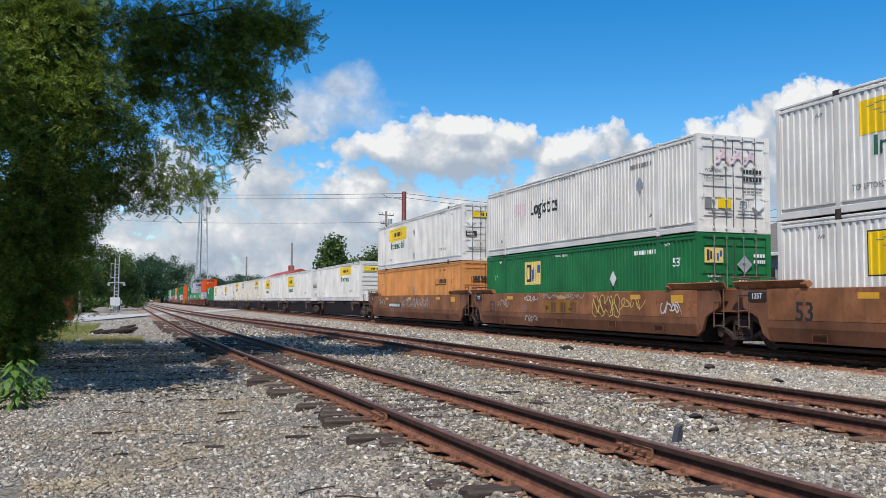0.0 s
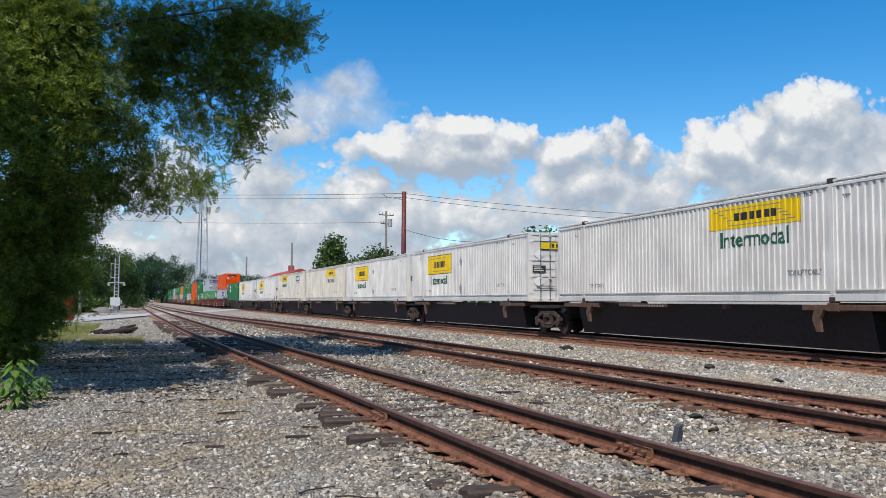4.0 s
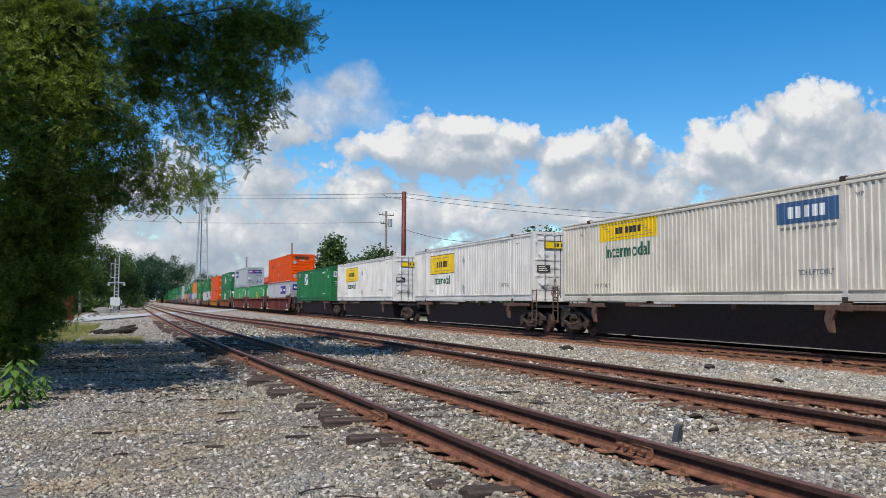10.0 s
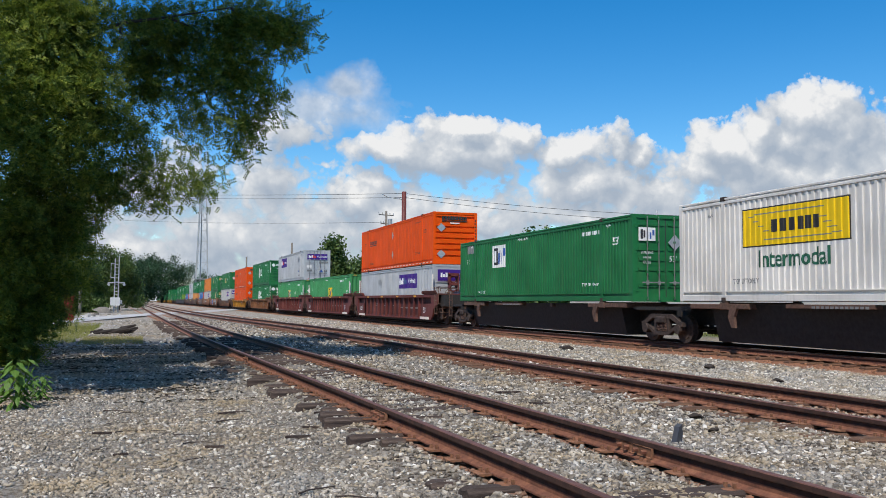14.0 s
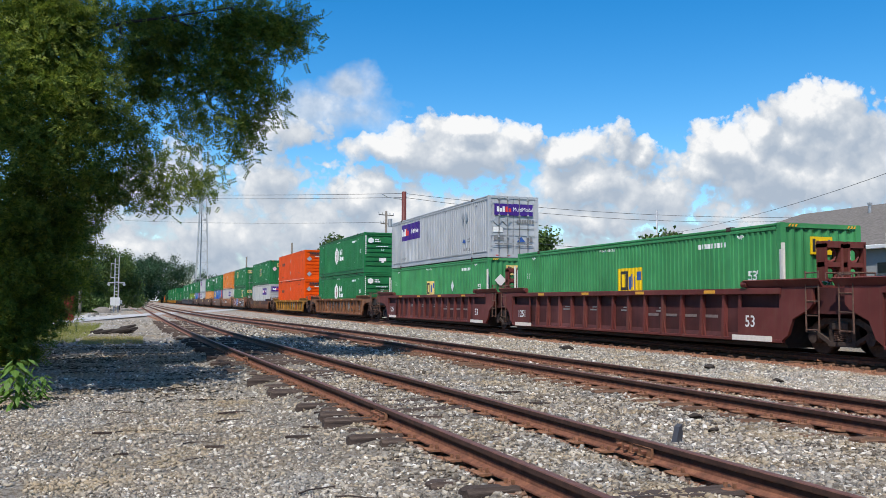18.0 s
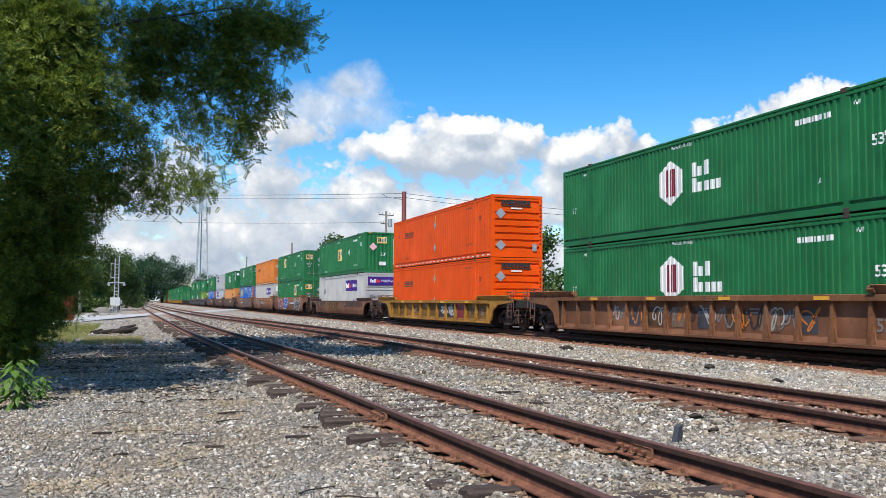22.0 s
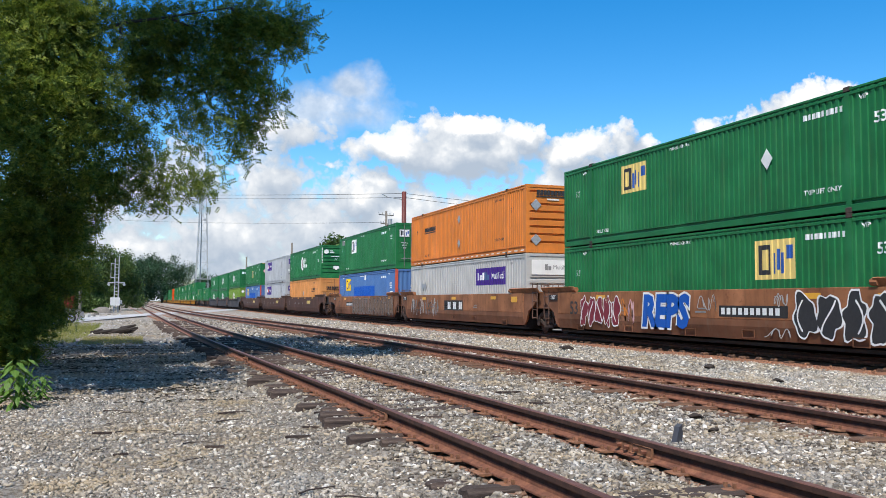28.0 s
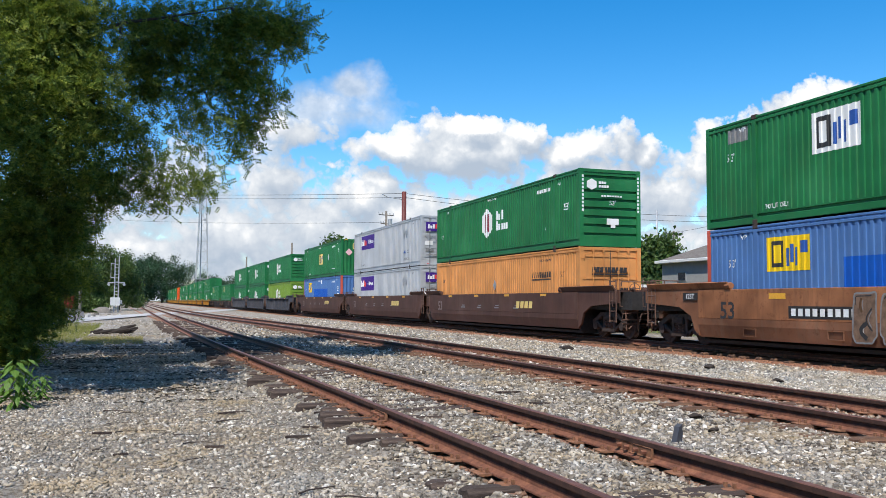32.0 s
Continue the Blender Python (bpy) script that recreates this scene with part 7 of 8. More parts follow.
# ---- railway cars ----
WR = 0.42
AXLE = Shape().rod((-0.95, 0, 0), (0.95, 0, 0), 0.085, 8)
for sd in (-1, 1):
    AXLE.rod((sd * 0.70, 0, 0), (sd * 0.835, 0, 0), WR, 20)
    AXLE.rod((sd * 0.66, 0, 0), (sd * 0.70, 0, 0), WR + 0.028, 20)
    AXLE.rod((sd * 0.835, 0, 0), (sd * 0.845, 0, 0), 0.30, 14)
    for k in range(3):
        a = k * 2 * pi / 3
        AXLE.rod((sd * 1.09, 0.06 * cos(a), 0.06 * sin(a)), (sd * 1.13, 0.06 * cos(a), 0.06 * sin(a)), 0.018, 5)
AXLE_ME = AXLE.mesh("wheelset", [M["truck"]])
FRAME = Shape()
top = [(-1.12, 0.50), (-1.12, 0.62), (-0.95, 0.67), (-0.55, 0.88), (0.55, 0.88), (0.95, 0.67), (1.12, 0.62), (1.12, 0.50), (0.95, 0.52), (0.5, 0.74), (-0.5, 0.74), (-0.95, 0.52)]
FRAME.prism(top, -0.075, 0.075, axis="x")
FRAME.prism([(-0.98, 0.56), (-0.86, 0.60), (-0.36, 0.33), (-0.40, 0.24)], -0.07, 0.07, axis="x")
FRAME.prism([(0.98, 0.56), (0.86, 0.60), (0.36, 0.33), (0.40, 0.24)], -0.07, 0.07, axis="x")
FRAME.prism([(-0.42, 0.22), (0.42, 0.22), (0.42, 0.33), (-0.42, 0.33)], -0.09, 0.09, axis="x")
for y in (-0.34, 0.34):
    FRAME.prism([(y - 0.06, 0.33), (y + 0.06, 0.33), (y + 0.06, 0.76), (y - 0.06, 0.76)], -0.06, 0.06, axis="x")
for y in (-0.89, 0.89):
    FRAME.rod((-0.11, y, 0.42), (0.10, y, 0.42), 0.15, 12)
FRAME_ME = FRAME.mesh("side_frame", [M["truck"]])
coil = [Vector((0.075 * cos(k * 0.8), 0.075 * sin(k * 0.8), 0.34 + k * 0.0062)) for k in range(42)]
SPRING_ME = Shape().path(coil, 0.017, 5).mesh("spring", [M["brownframe"]])
BOLSTER_ME = Shape().box(-1.15, 1.15, -0.24, 0.24, 0.60, 0.80, ch=0.03).rod((0, 0, 0.8), (0, 0, 0.95), 0.3, 12).mesh("bolster", [M["truck"]])
WHEELSETS = {-1: [], 1: []}


def truck(parent, y):
    t = part("truck", BOLSTER_ME, None, parent, "grimy two-axle truck", at=pose(0, y, 0))
    for sd in (-1, 1):
        part("side_frame", FRAME_ME, None, t, at=pose(sd * 1.02, 0, 0))
        for y_ in (-0.19, 0.0, 0.19):
            if sd < 0:
                part("spring", SPRING_ME, None, t, at=pose(sd * 1.03, y_, 0))
    for d in (-1, 1):
        WHEELSETS[d].append(part("wheelset", AXLE_ME, None, t, at=pose(0, d * 0.89, WR)))
    return t


def ladder(parent, x, y, z0, z1, mat, w=0.42, n=5):
    s = Shape()
    for k in (0, 1):
        s.rod((x, y + k * w, z0), (x, y + k * w, z1), 0.022, 6)
    for i in range(n):
        z = z0 + 0.05 + (z1 - z0 - 0.1) * i / (n - 1)
        s.rod((x, y, z), (x, y + w, z), 0.018, 6)
    part("ladder", s, mat, parent, "steel side ladder")


def brake_wheel(parent, x, y, z):
    s = Shape().ring((x, y, z), (0.5, 1, 0), 0.17, 0.014, 16).rod((x, y, z), (x, y + 0.12, z), 0.05, 6)
    for k in range(4):
        a = k * pi / 2
        s.rod((x, y, z), (x + 0.17 * cos(a) * 0.9, y - 0.08 * cos(a), z + 0.17 * sin(a)), 0.014, 5)
    part("brake_wheel", s, M["brownframe"], parent, "round hand brake wheel")


def coupler(parent, y, d):
    part("coupler", Shape().box(-0.11, 0.11, min(y, y + d * 0.75), max(y, y + d * 0.75), 0.72, 0.95, ch=0.03).box(-0.2, 0.2, min(y + d * 0.5, y + d * 0.8), max(y + d * 0.5, y + d * 0.8), 0.68, 1.0, ch=0.04), M["brownframe"], parent)


def hose(parent, y, d):
    pts = [Vector((0.3, y + d * 0.1 * t, 0.75 - 0.30 * sin(pi * t / 8))) for t in range(9)]
    part("air_hose", Shape().path(pts, 0.025, 6), M["black"], parent)


def ribbon(parent, pts, r, x, mat, rng, name="graffiti", label="sprayed graffiti scribble"):
    s = Shape()
    for k in range(len(pts)):
        d = Vector(pts[min(k + 1, len(pts) - 1)]) - Vector(pts[max(k - 1, 0)])
        nrm = Vector((-d.y, d.x)).normalized() * r * rng.uniform(0.8, 1.2) if d.length > 1e-4 else Vector((r, 0))
        s.v += [(x, pts[k][0] - nrm.x, pts[k][1] - nrm.y), (x, pts[k][0] + nrm.x, pts[k][1] + nrm.y)]
        if k:
            s.f.append((2 * k - 2, 2 * k - 1, 2 * k + 1, 2 * k))
            s.m.append(0)
    part(name, s, mat, parent, label)


def graffiti(parent, y0, y1, z0, z1, mats, seed, x, strokes=14, r=0.035):
    """Sprayed loops and zigzags, unread."""
    rng = random.Random(seed)
    n = max(2, int((y1 - y0) / 0.62))
    for i in range(n):
        yc, zc = y1 - (i + 0.5) * (y1 - y0) / n, (z0 + z1) / 2
        w, h = (y1 - y0) / n * 0.5, (z1 - z0) / 2
        f1, f2, p1, p2 = rng.uniform(1.2, 2.6), rng.uniform(1.6, 3.2), rng.uniform(0, 6.28), rng.uniform(0, 6.28)
        pts = []
        for k in range(30):
            t = k / 29
            pts.append((yc + w * ((1 - 2 * t) * 0.9 + 0.5 * sin(6.283 * f1 * t + p1)), zc + h * 0.88 * sin(6.283 * f2 * t + p2) * (0.72 + 0.28 * sin(5 * t + p1))))
        ribbon(parent, pts, r * 0.8, x - 0.0004 * (i % 3), M[mats[i % len(mats)]], rng)


def blob_graffiti(parent, y0, y1, z0, z1, fill, edge, seed, x, n=4):
    """Fat sprayed lobes with a pale outline, unread."""
    rng = random.Random(seed)
    zc, h = (z0 + z1) / 2, (z1 - z0) / 2
    for i in range(n):
        yc, w = y1 - (i + 0.5) * (y1 - y0) / n, (y1 - y0) / n * 0.62
        ks = [(k, rng.uniform(0.06, 0.2), rng.uniform(0, 6.28)) for k in (2, 3, 5, 7)]
        ring = []
        for q in range(36):
            a = 2 * pi * q / 36
            rr = 0.82 + sum(c * cos(k * a + p) for k, c, p in ks) * 0.7
            ring.append((rr * cos(a), max(-1, min(1, 1.12 * rr * sin(a)))))
        for grow, mt, dx in ((1.0, edge, 0.0008 * (i % 2)), (0.86, fill, 0.002 + 0.0008 * (i % 2))):
            poly = [(yc - w * grow * a, zc + h * (b if grow == 1.0 else b * 0.92)) for a, b in ring]
            part("graffiti", Shape().face([(x - dx, p[0], p[1]) for p in poly]), M[mt], parent, "fat sprayed graffiti lobe")
        p = rng.uniform(0, 6.28)
        pts = [(yc + w * 0.5 * sin(2.6 * t / 9 + p), zc + h * (0.6 - 1.2 * t / 9)) for t in range(10)]
        ribbon(parent, pts, 0.025, x - 0.005, M[edge], rng)


def shaded_graffiti(parent, y0, y1, z0, z1, seed, x, n, edge, blocky):
    """Grey-brown sprayed shapes, edged dark or pale, with highlight strokes; unread."""
    rng = random.Random(seed)
    zc, h = (z0 + z1) / 2, (z1 - z0) / 2
    step = (y1 - y0) / n
    for i in range(n):
        yc, w = y1 - (i + 0.5) * step, step * (0.46 if blocky else 0.6)
        lean, p = rng.uniform(-0.15, 0.15), rng.uniform(0, 6.28)
        ring = []
        for q in range(40):
            a = 2 * pi * q / 40
            c, d = cos(a), sin(a)
            e = 0.35 if blocky else 0.7
            rr = 0.96 + (0.07 if blocky else 0.2) * cos((2 + i % 3) * a + p) + (0.04 if blocky else 0.13) * cos(5 * a + 2 * p)
            ring.append((math.copysign(abs(c) ** e, c) * rr, max(-1, min(1, math.copysign(abs(d) ** e, d) * rr))))
        x0 = x - 0.0012 * (i % 2)
        place = lambda a, b: (yc - w * (a + lean * b), zc + h * b)
        part("graffiti", Shape().face([(x0, *place(a, b)) for a, b in ring]), M["greybrown"], parent, "faded grey sprayed letter shape")
        ribbon(parent, [place(a * 0.97, b * 0.97) for a, b in ring + ring[:1]], 0.022, x0 - 0.0024, M[edge], rng)
        # counters and inner strokes
        for k in range(3):
            b0, b1 = ((0.2, 0.75), (-0.8, -0.2), (0.35, -0.5))[k]
            a0, bend = (-0.15, 0.2, 0.55)[k] + rng.uniform(-0.3, 0.2), rng.uniform(-0.5, 0.5)
            line = [place(a0 + bend * sin(pi * t / 7), b0 + (b1 - b0) * t / 7) for t in range(8)]
            ribbon(parent, line, (0.03, 0.05, 0.02)[k], x0 - 0.0036 - 0.0004 * k, M["ink" if (i + k) % 3 else "rustdark"], rng)
            off = [place(a0 + 0.17 + bend * sin(pi * t / 7), b0 + (b1 - b0) * t / 7) for t in range(1, 7)]
            ribbon(parent, off, 0.012, x0 - 0.0036, M["pale" if (i + k) % 2 else "greyink"], rng)
        q0 = rng.randrange(4, 16)
        ribbon(parent, [place(a * 0.84, b * 0.86) for a, b in (ring + ring)[q0:q0 + 11]], 0.013, x0 - 0.0036, M["greyink" if not blocky else "ink"], rng)


def fat_word(parent, text, size, y, z, fill, edge, x, wide):
    """Heavy sprayed letters with a pale outline."""
    for fat, mt, dx in ((0.17 * size / 1.6, edge, 0), (0.09 * size / 1.6, fill, 0.0025)):
        me = lettering(text, size, fat, 0.12).copy()
        me.materials.clear()
        me.materials.append(M[mt])
        part("graffiti", me, M[mt], parent, "fat sprayed graffiti letters", at=Matrix.Translation((x - dx, y, z)) @ SIDE @ Matrix.Diagonal((wide, 1, 1, 1)))


def end_gear(e, y, d, mat, top, style):
    """Platform, ladder and brake gear at an end; d: -1 towards the head of the train."""
    y0, y1 = sorted((y, y + d * 1.15))
    if d < 0:
        ladder(e, -1.47, y + 0.1, 0.55, top + 0.22, M["brownframe"])
    else:
        ladder(e, -1.47, y - 0.55, 0.55, top + 0.15, M["brownframe"], n=4)
    s = Shape()
    for k in range(3):
        s.rod((-1.3 + 0.5 * k, y - d * 0.05, top), (-1.3 + 0.5 * k, y - d * 0.05, top + 0.16), 0.02, 5)
    s.rod((-1.3, y - d * 0.05, top + 0.16), (-0.3, y - d * 0.05, top + 0.16), 0.02, 5)
    part("handrail", s, M["brownframe"], e)


def coupled_gear(e, y, d, top):
    """Brake rigging, levers and a crossover board at a coupled end."""
    part("crossover_board", Shape().box(-1.25, 1.25, *sorted((y - d * 0.55, y - d * 0.18)), top - 0.3, top - 0.25), M["black"], e)
    s = Shape()
    for z, r in ((0.52, 0.025), (0.66, 0.03)):
        s.rod((-1.35, y - d * 0.3, z), (1.2, y - d * 0.3, z), r, 6)
    for x in (-1.2, -0.75, -0.35, 0.5):
        s.rod((x, y - d * 0.3, 0.3), (x, y - d * 0.35, 1.15), 0.025, 5)
    s.rod((-1.1, y - d * 0.7, 1.0), (-0.55, y - d * 0.7, 1.0), 0.14, 10)
    s.rod((-1.1, y - d * 0.3, 0.35), (-0.35, y - d * 0.3, 1.1), 0.02, 5)
    part("brake_rigging", s, M["brownframe"], e, "tangle of rusty brake rods and cylinder")
    lever = [(-1.5, y - d * 0.1, 0.62), (-1.45, y - d * 0.1, 0.86), (-0.9, y - d * 0.05, 0.9), (-0.1, y + d * 0.05, 0.98)]
    part("uncoupling_lever", Shape().path(lever, 0.016, 6), M["brownframe"], e)
    for k in (0, 1):
        x = -1.47
        yy = y - d * (0.25 + 0.5 * k)
        part("grab_iron", Shape().path([(x + 0.1, yy, top - 0.5), (x, yy, top - 0.5), (x, yy, top + 0.42 - 0.2 * k), (x + 0.1, yy, top + 0.42 - 0.2 * k)], 0.016, 5), M["brownframe"], e)


def well_car(style, mat, a, b, ja, jb, label, low="", ribs=0, top=1.6, opts=()):
    """Double-stack well. a, b: where the car ends before and behind its middle; j: A shares a truck, C is coupled."""
    e = empty("well_car", label, "well car", "cars of the train")
    lowm = M[low or mat]
    mm = M[mat]
    half, w = CL / 2 + 0.18, 1.49
    for sd in (-1, 1):
        xo, xi = sd * w, sd * (w - 0.10)
        if style == "smooth":
            s = Shape().box(min(xo, xi), max(xo, xi), -half, half, 0.80, top, ch=0.012)
            part("side_sill", s, mm, e, "flat upper side plate")
            poly = [(sd * (w + 0.012), 0.80), (sd * (w + 0.012), 0.62), (sd * (w - 0.07), 0.27), (sd * (w - 0.2), 0.27), (sd * (w - 0.2), 0.80)]
            # on brownwell cars lowm carries the slope's shade in its colour
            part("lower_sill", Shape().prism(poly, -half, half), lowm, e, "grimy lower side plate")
        else:
            part("top_chord", Shape().box(min(xo, sd * (w - 0.16)), max(xo, sd * (w - 0.16)), -half, half, top - 0.16, top, ch=0.012), mm, e, "side top chord")
            inx = w - 0.165
            poly = [(sd * inx, top - 0.14), (sd * inx, 0.44), (sd * (w - 0.10), 0.33), (sd * (w - 0.10), 0.3), (sd * (w - 0.3), 0.3), (sd * (inx - 0.02), top - 0.14)]
            # maroonlow puts the recess shade under the chord into this plate's colour
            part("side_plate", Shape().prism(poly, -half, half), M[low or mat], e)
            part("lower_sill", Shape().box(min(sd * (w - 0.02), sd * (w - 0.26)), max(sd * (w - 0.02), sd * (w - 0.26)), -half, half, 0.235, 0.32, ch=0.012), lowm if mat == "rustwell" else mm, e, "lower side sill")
            joined = Shape()
            for k in range(ribs):
                y = -half + 0.35 + (2 * half - 0.7) * k / (ribs - 1)
                if mat == "maroon" and abs(y) > half - 1.7:
                    continue
                poly = [(sd * inx, 0.3), (sd * (w - 0.015), 0.3), (sd * (w - 0.015), 0.5), (sd * (w - 0.06), top - 0.16), (sd * inx, top - 0.16)]
                post = joined if "far" in opts else Shape()
                post.prism(poly, y - 0.05, y + 0.05).prism([(y - 0.16, 0.3), (y + 0.16, 0.3), (y + 0.05, 0.78), (y - 0.05, 0.78)], sd * (w - 0.10), sd * (w - 0.06), axis="x")
                if "far" not in opts:
                    part("side_post", post, mm, e)
            if joined.v:
                tagged(part("side_post", joined, mm, e), kind="stuff")
            if mat == "maroon":
                for d in (-1, 1):
                    ya, yb = sorted((d * (half - 0.02), d * (half - 1.7)))
                    part("end_panel", Shape().box(min(sd * (w - 0.04), sd * (w - 0.07)), max(sd * (w - 0.04), sd * (w - 0.07)), ya, yb, 0.3, top - 0.5).box(min(sd * (w - 0.06), sd * (w - 0.09)), max(sd * (w - 0.06), sd * (w - 0.09)), ya, ya + 0.1, 0.3, top - 0.16).box(min(sd * (w - 0.06), sd * (w - 0.09)), max(sd * (w - 0.06), sd * (w - 0.09)), yb - 0.1, yb, 0.3, top - 0.16), mm, e, "proud end panel")
        for k in (-5.4, -1.8, 1.8, 5.4):
            if "refl" in opts or style == "ribbed":
                part("reflector", Shape().box(min(sd * (w + 0.006), sd * w), max(sd * (w + 0.006), sd * w), k - 0.25, k + 0.25, top - 0.13, top - 0.04), M["reflector"], e, "yellow reflective strip")
    for k in (-6.02, 0, 6.02):
        part("floor_beam", Shape().box(-w + 0.2, w - 0.2, k - 0.35, k + 0.35, 0.26, 0.38), M["black"], e)
    part("floor_pan", Shape().box(-1.2, 1.2, -half + 0.1, half - 0.1, 0.11, 0.2), M["black"], e)
    for d, end, jt in ((-1, a, ja), (1, b, jb)):
        y_in = d * half
        y_out = d * end
        y0, y1 = sorted((y_in, y_out))
        pl = Shape().box(-w + 0.1, w - 0.1, *sorted((y_in - d * 1.1, y_out - d * 0.5)), top - 0.01, top + 0.05)
        ya, yb = sorted((y_in - d * 1.35, y_out - d * (0.2 if jt == "A" else 0.7)))
        for sd in (-1, 1):
            # guide plates that lean outwards
            pl.prism([(sd * (w - 0.11), top), (sd * (w - 0.05), top), (sd * (w + 0.08), top + 0.19), (sd * (w + 0.04), top + 0.21)], ya, yb)
            pl.rod((sd * (w - 0.02), y_in - d * 1.45, top + 0.1), (sd * (w - 0.02), y_in - d * 1.25, top + 0.1), 0.09, 8)
        part("end_platform", pl, mm, e, "raised end platform")
        part("end_structure", Shape().box(-w + 0.25, w - 0.25, y0, y1, 0.98, top - 0.02).box(-0.35, 0.35, y0, y1, 0.72, 0.98), M["black"] if jt == "C" else lowm, e)
        part("end_bulkhead", Shape().box(-w + 0.12, w - 0.12, *sorted((y_in - d * 0.1, y_in + d * 0.02)), 0.2, top - 0.02), M["black"], e, "dark cross wall at the end of the well")
        # the side plate sweeps up over the wheels
        for sd in (-1, 1):
            poly = [(y_in, 0.30), (y_in, top), (y_out - d * 0.5, top), (y_out - d * 0.5, 1.22), (y_in + d * 0.95, 1.10), (y_in + d * 0.40, 0.85), (y_in + d * 0.22, 0.45)]
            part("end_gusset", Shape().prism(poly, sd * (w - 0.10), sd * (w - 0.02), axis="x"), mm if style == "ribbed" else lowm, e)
        if jt == "A" and d > 0:
            truck(e, y_out)
        elif jt == "C":
            truck(e, y_out - d * (1.75 if style != "spine" else 1.5))
            coupler(e, y_out - d * 0.1, d)
            hose(e, y_out, d)
            brake_wheel(e, -0.9, y_out - d * 0.35, top + 0.1)
            if "far" not in opts:
                coupled_gear(e, y_out - d * 0.1, d, top)
        end_gear(e, y_out - d * (0.5 if jt == "C" else 0.2), d, mm, top + 0.17, style)
    if "ibc" in opts:
        for d, end in ((-1, a), (1, b)):
            yb = d * (half + 0.45)
            for x in (-0.62, 0.1):
                s = Shape()
                s.box(x, x + 0.07, yb - 0.15, yb + 0.15, top + 0.17, 2.72).box(x + 0.5, x + 0.57, yb - 0.15, yb + 0.15, top + 0.17, 2.72).box(x, x + 0.57, yb - 0.15, yb + 0.15, 2.62, 2.78)
                s.box(x, x + 0.57, yb - 0.12, yb + 0.12, 2.14, 2.26)
                s.ring((x + 0.28, yb, 2.44), (0, 1, 0), 0.17, 0.04, 12)
                s.ring((x + 0.28, yb, 1.97), (0, 1, 0), 0.17, 0.04, 12)
                part("locking_bulkhead", s, mm, e, "upright box lock stand with round holes")
            part("stake", Shape().box(-1.42, -1.36, yb - 0.1 - d * 0.5, yb - 0.02 - d * 0.5, top + 0.1, 2.75), M["reflwhite"], e)
            part("stake", Shape().box(-1.30, -1.25, yb - d * 0.62, yb + 0.06 - d * 0.62, top + 0.1, 2.6), M["mailwhite"], e)
    # stencilled numbers
    x = -w - 0.018
    if style == "smooth":
        word(e, "53", 0.66, half - 1.3, 1.0, M["ink"] if mat == "brownwell" else M["dullmark"], x=-w - 0.004)
    else:
        word(e, "53", 0.42, -half + 1.2, 0.74, M["whiteink"] if mat == "maroon" else M["greyink"], x=-w + (0.036 if mat == "maroon" else 0.155))
    if style == "ribbed" and mat == "maroon":
        word(e, "1251", 0.4, half - 0.95, 0.74, M["whiteink"], x=-w + 0.036)
        for y0, y1 in ((-half + 0.35, -half + 1.9), (half - 1.9, half - 0.35)):
            part("stencil_panel", Shape().box(-w - 0.001, -w + 0.02, y0, y1, 0.25, 0.39), M["reflwhite"], e, "dirty cream stencil panel")
    for k in range(4):
        yy = -3.0 + 2.1 * k
        part("marking_bar", Shape().box(-w - 0.006 if style == "smooth" else -w + 0.155, -w if style == "smooth" else -w + 0.17, yy, yy + 0.5, 0.95, 1.0).box(-w - 0.006 if style == "smooth" else -w + 0.155, -w if style == "smooth" else -w + 0.17, yy, yy + 0.35, 1.05, 1.09), M["greyink"], e)
    return e, x


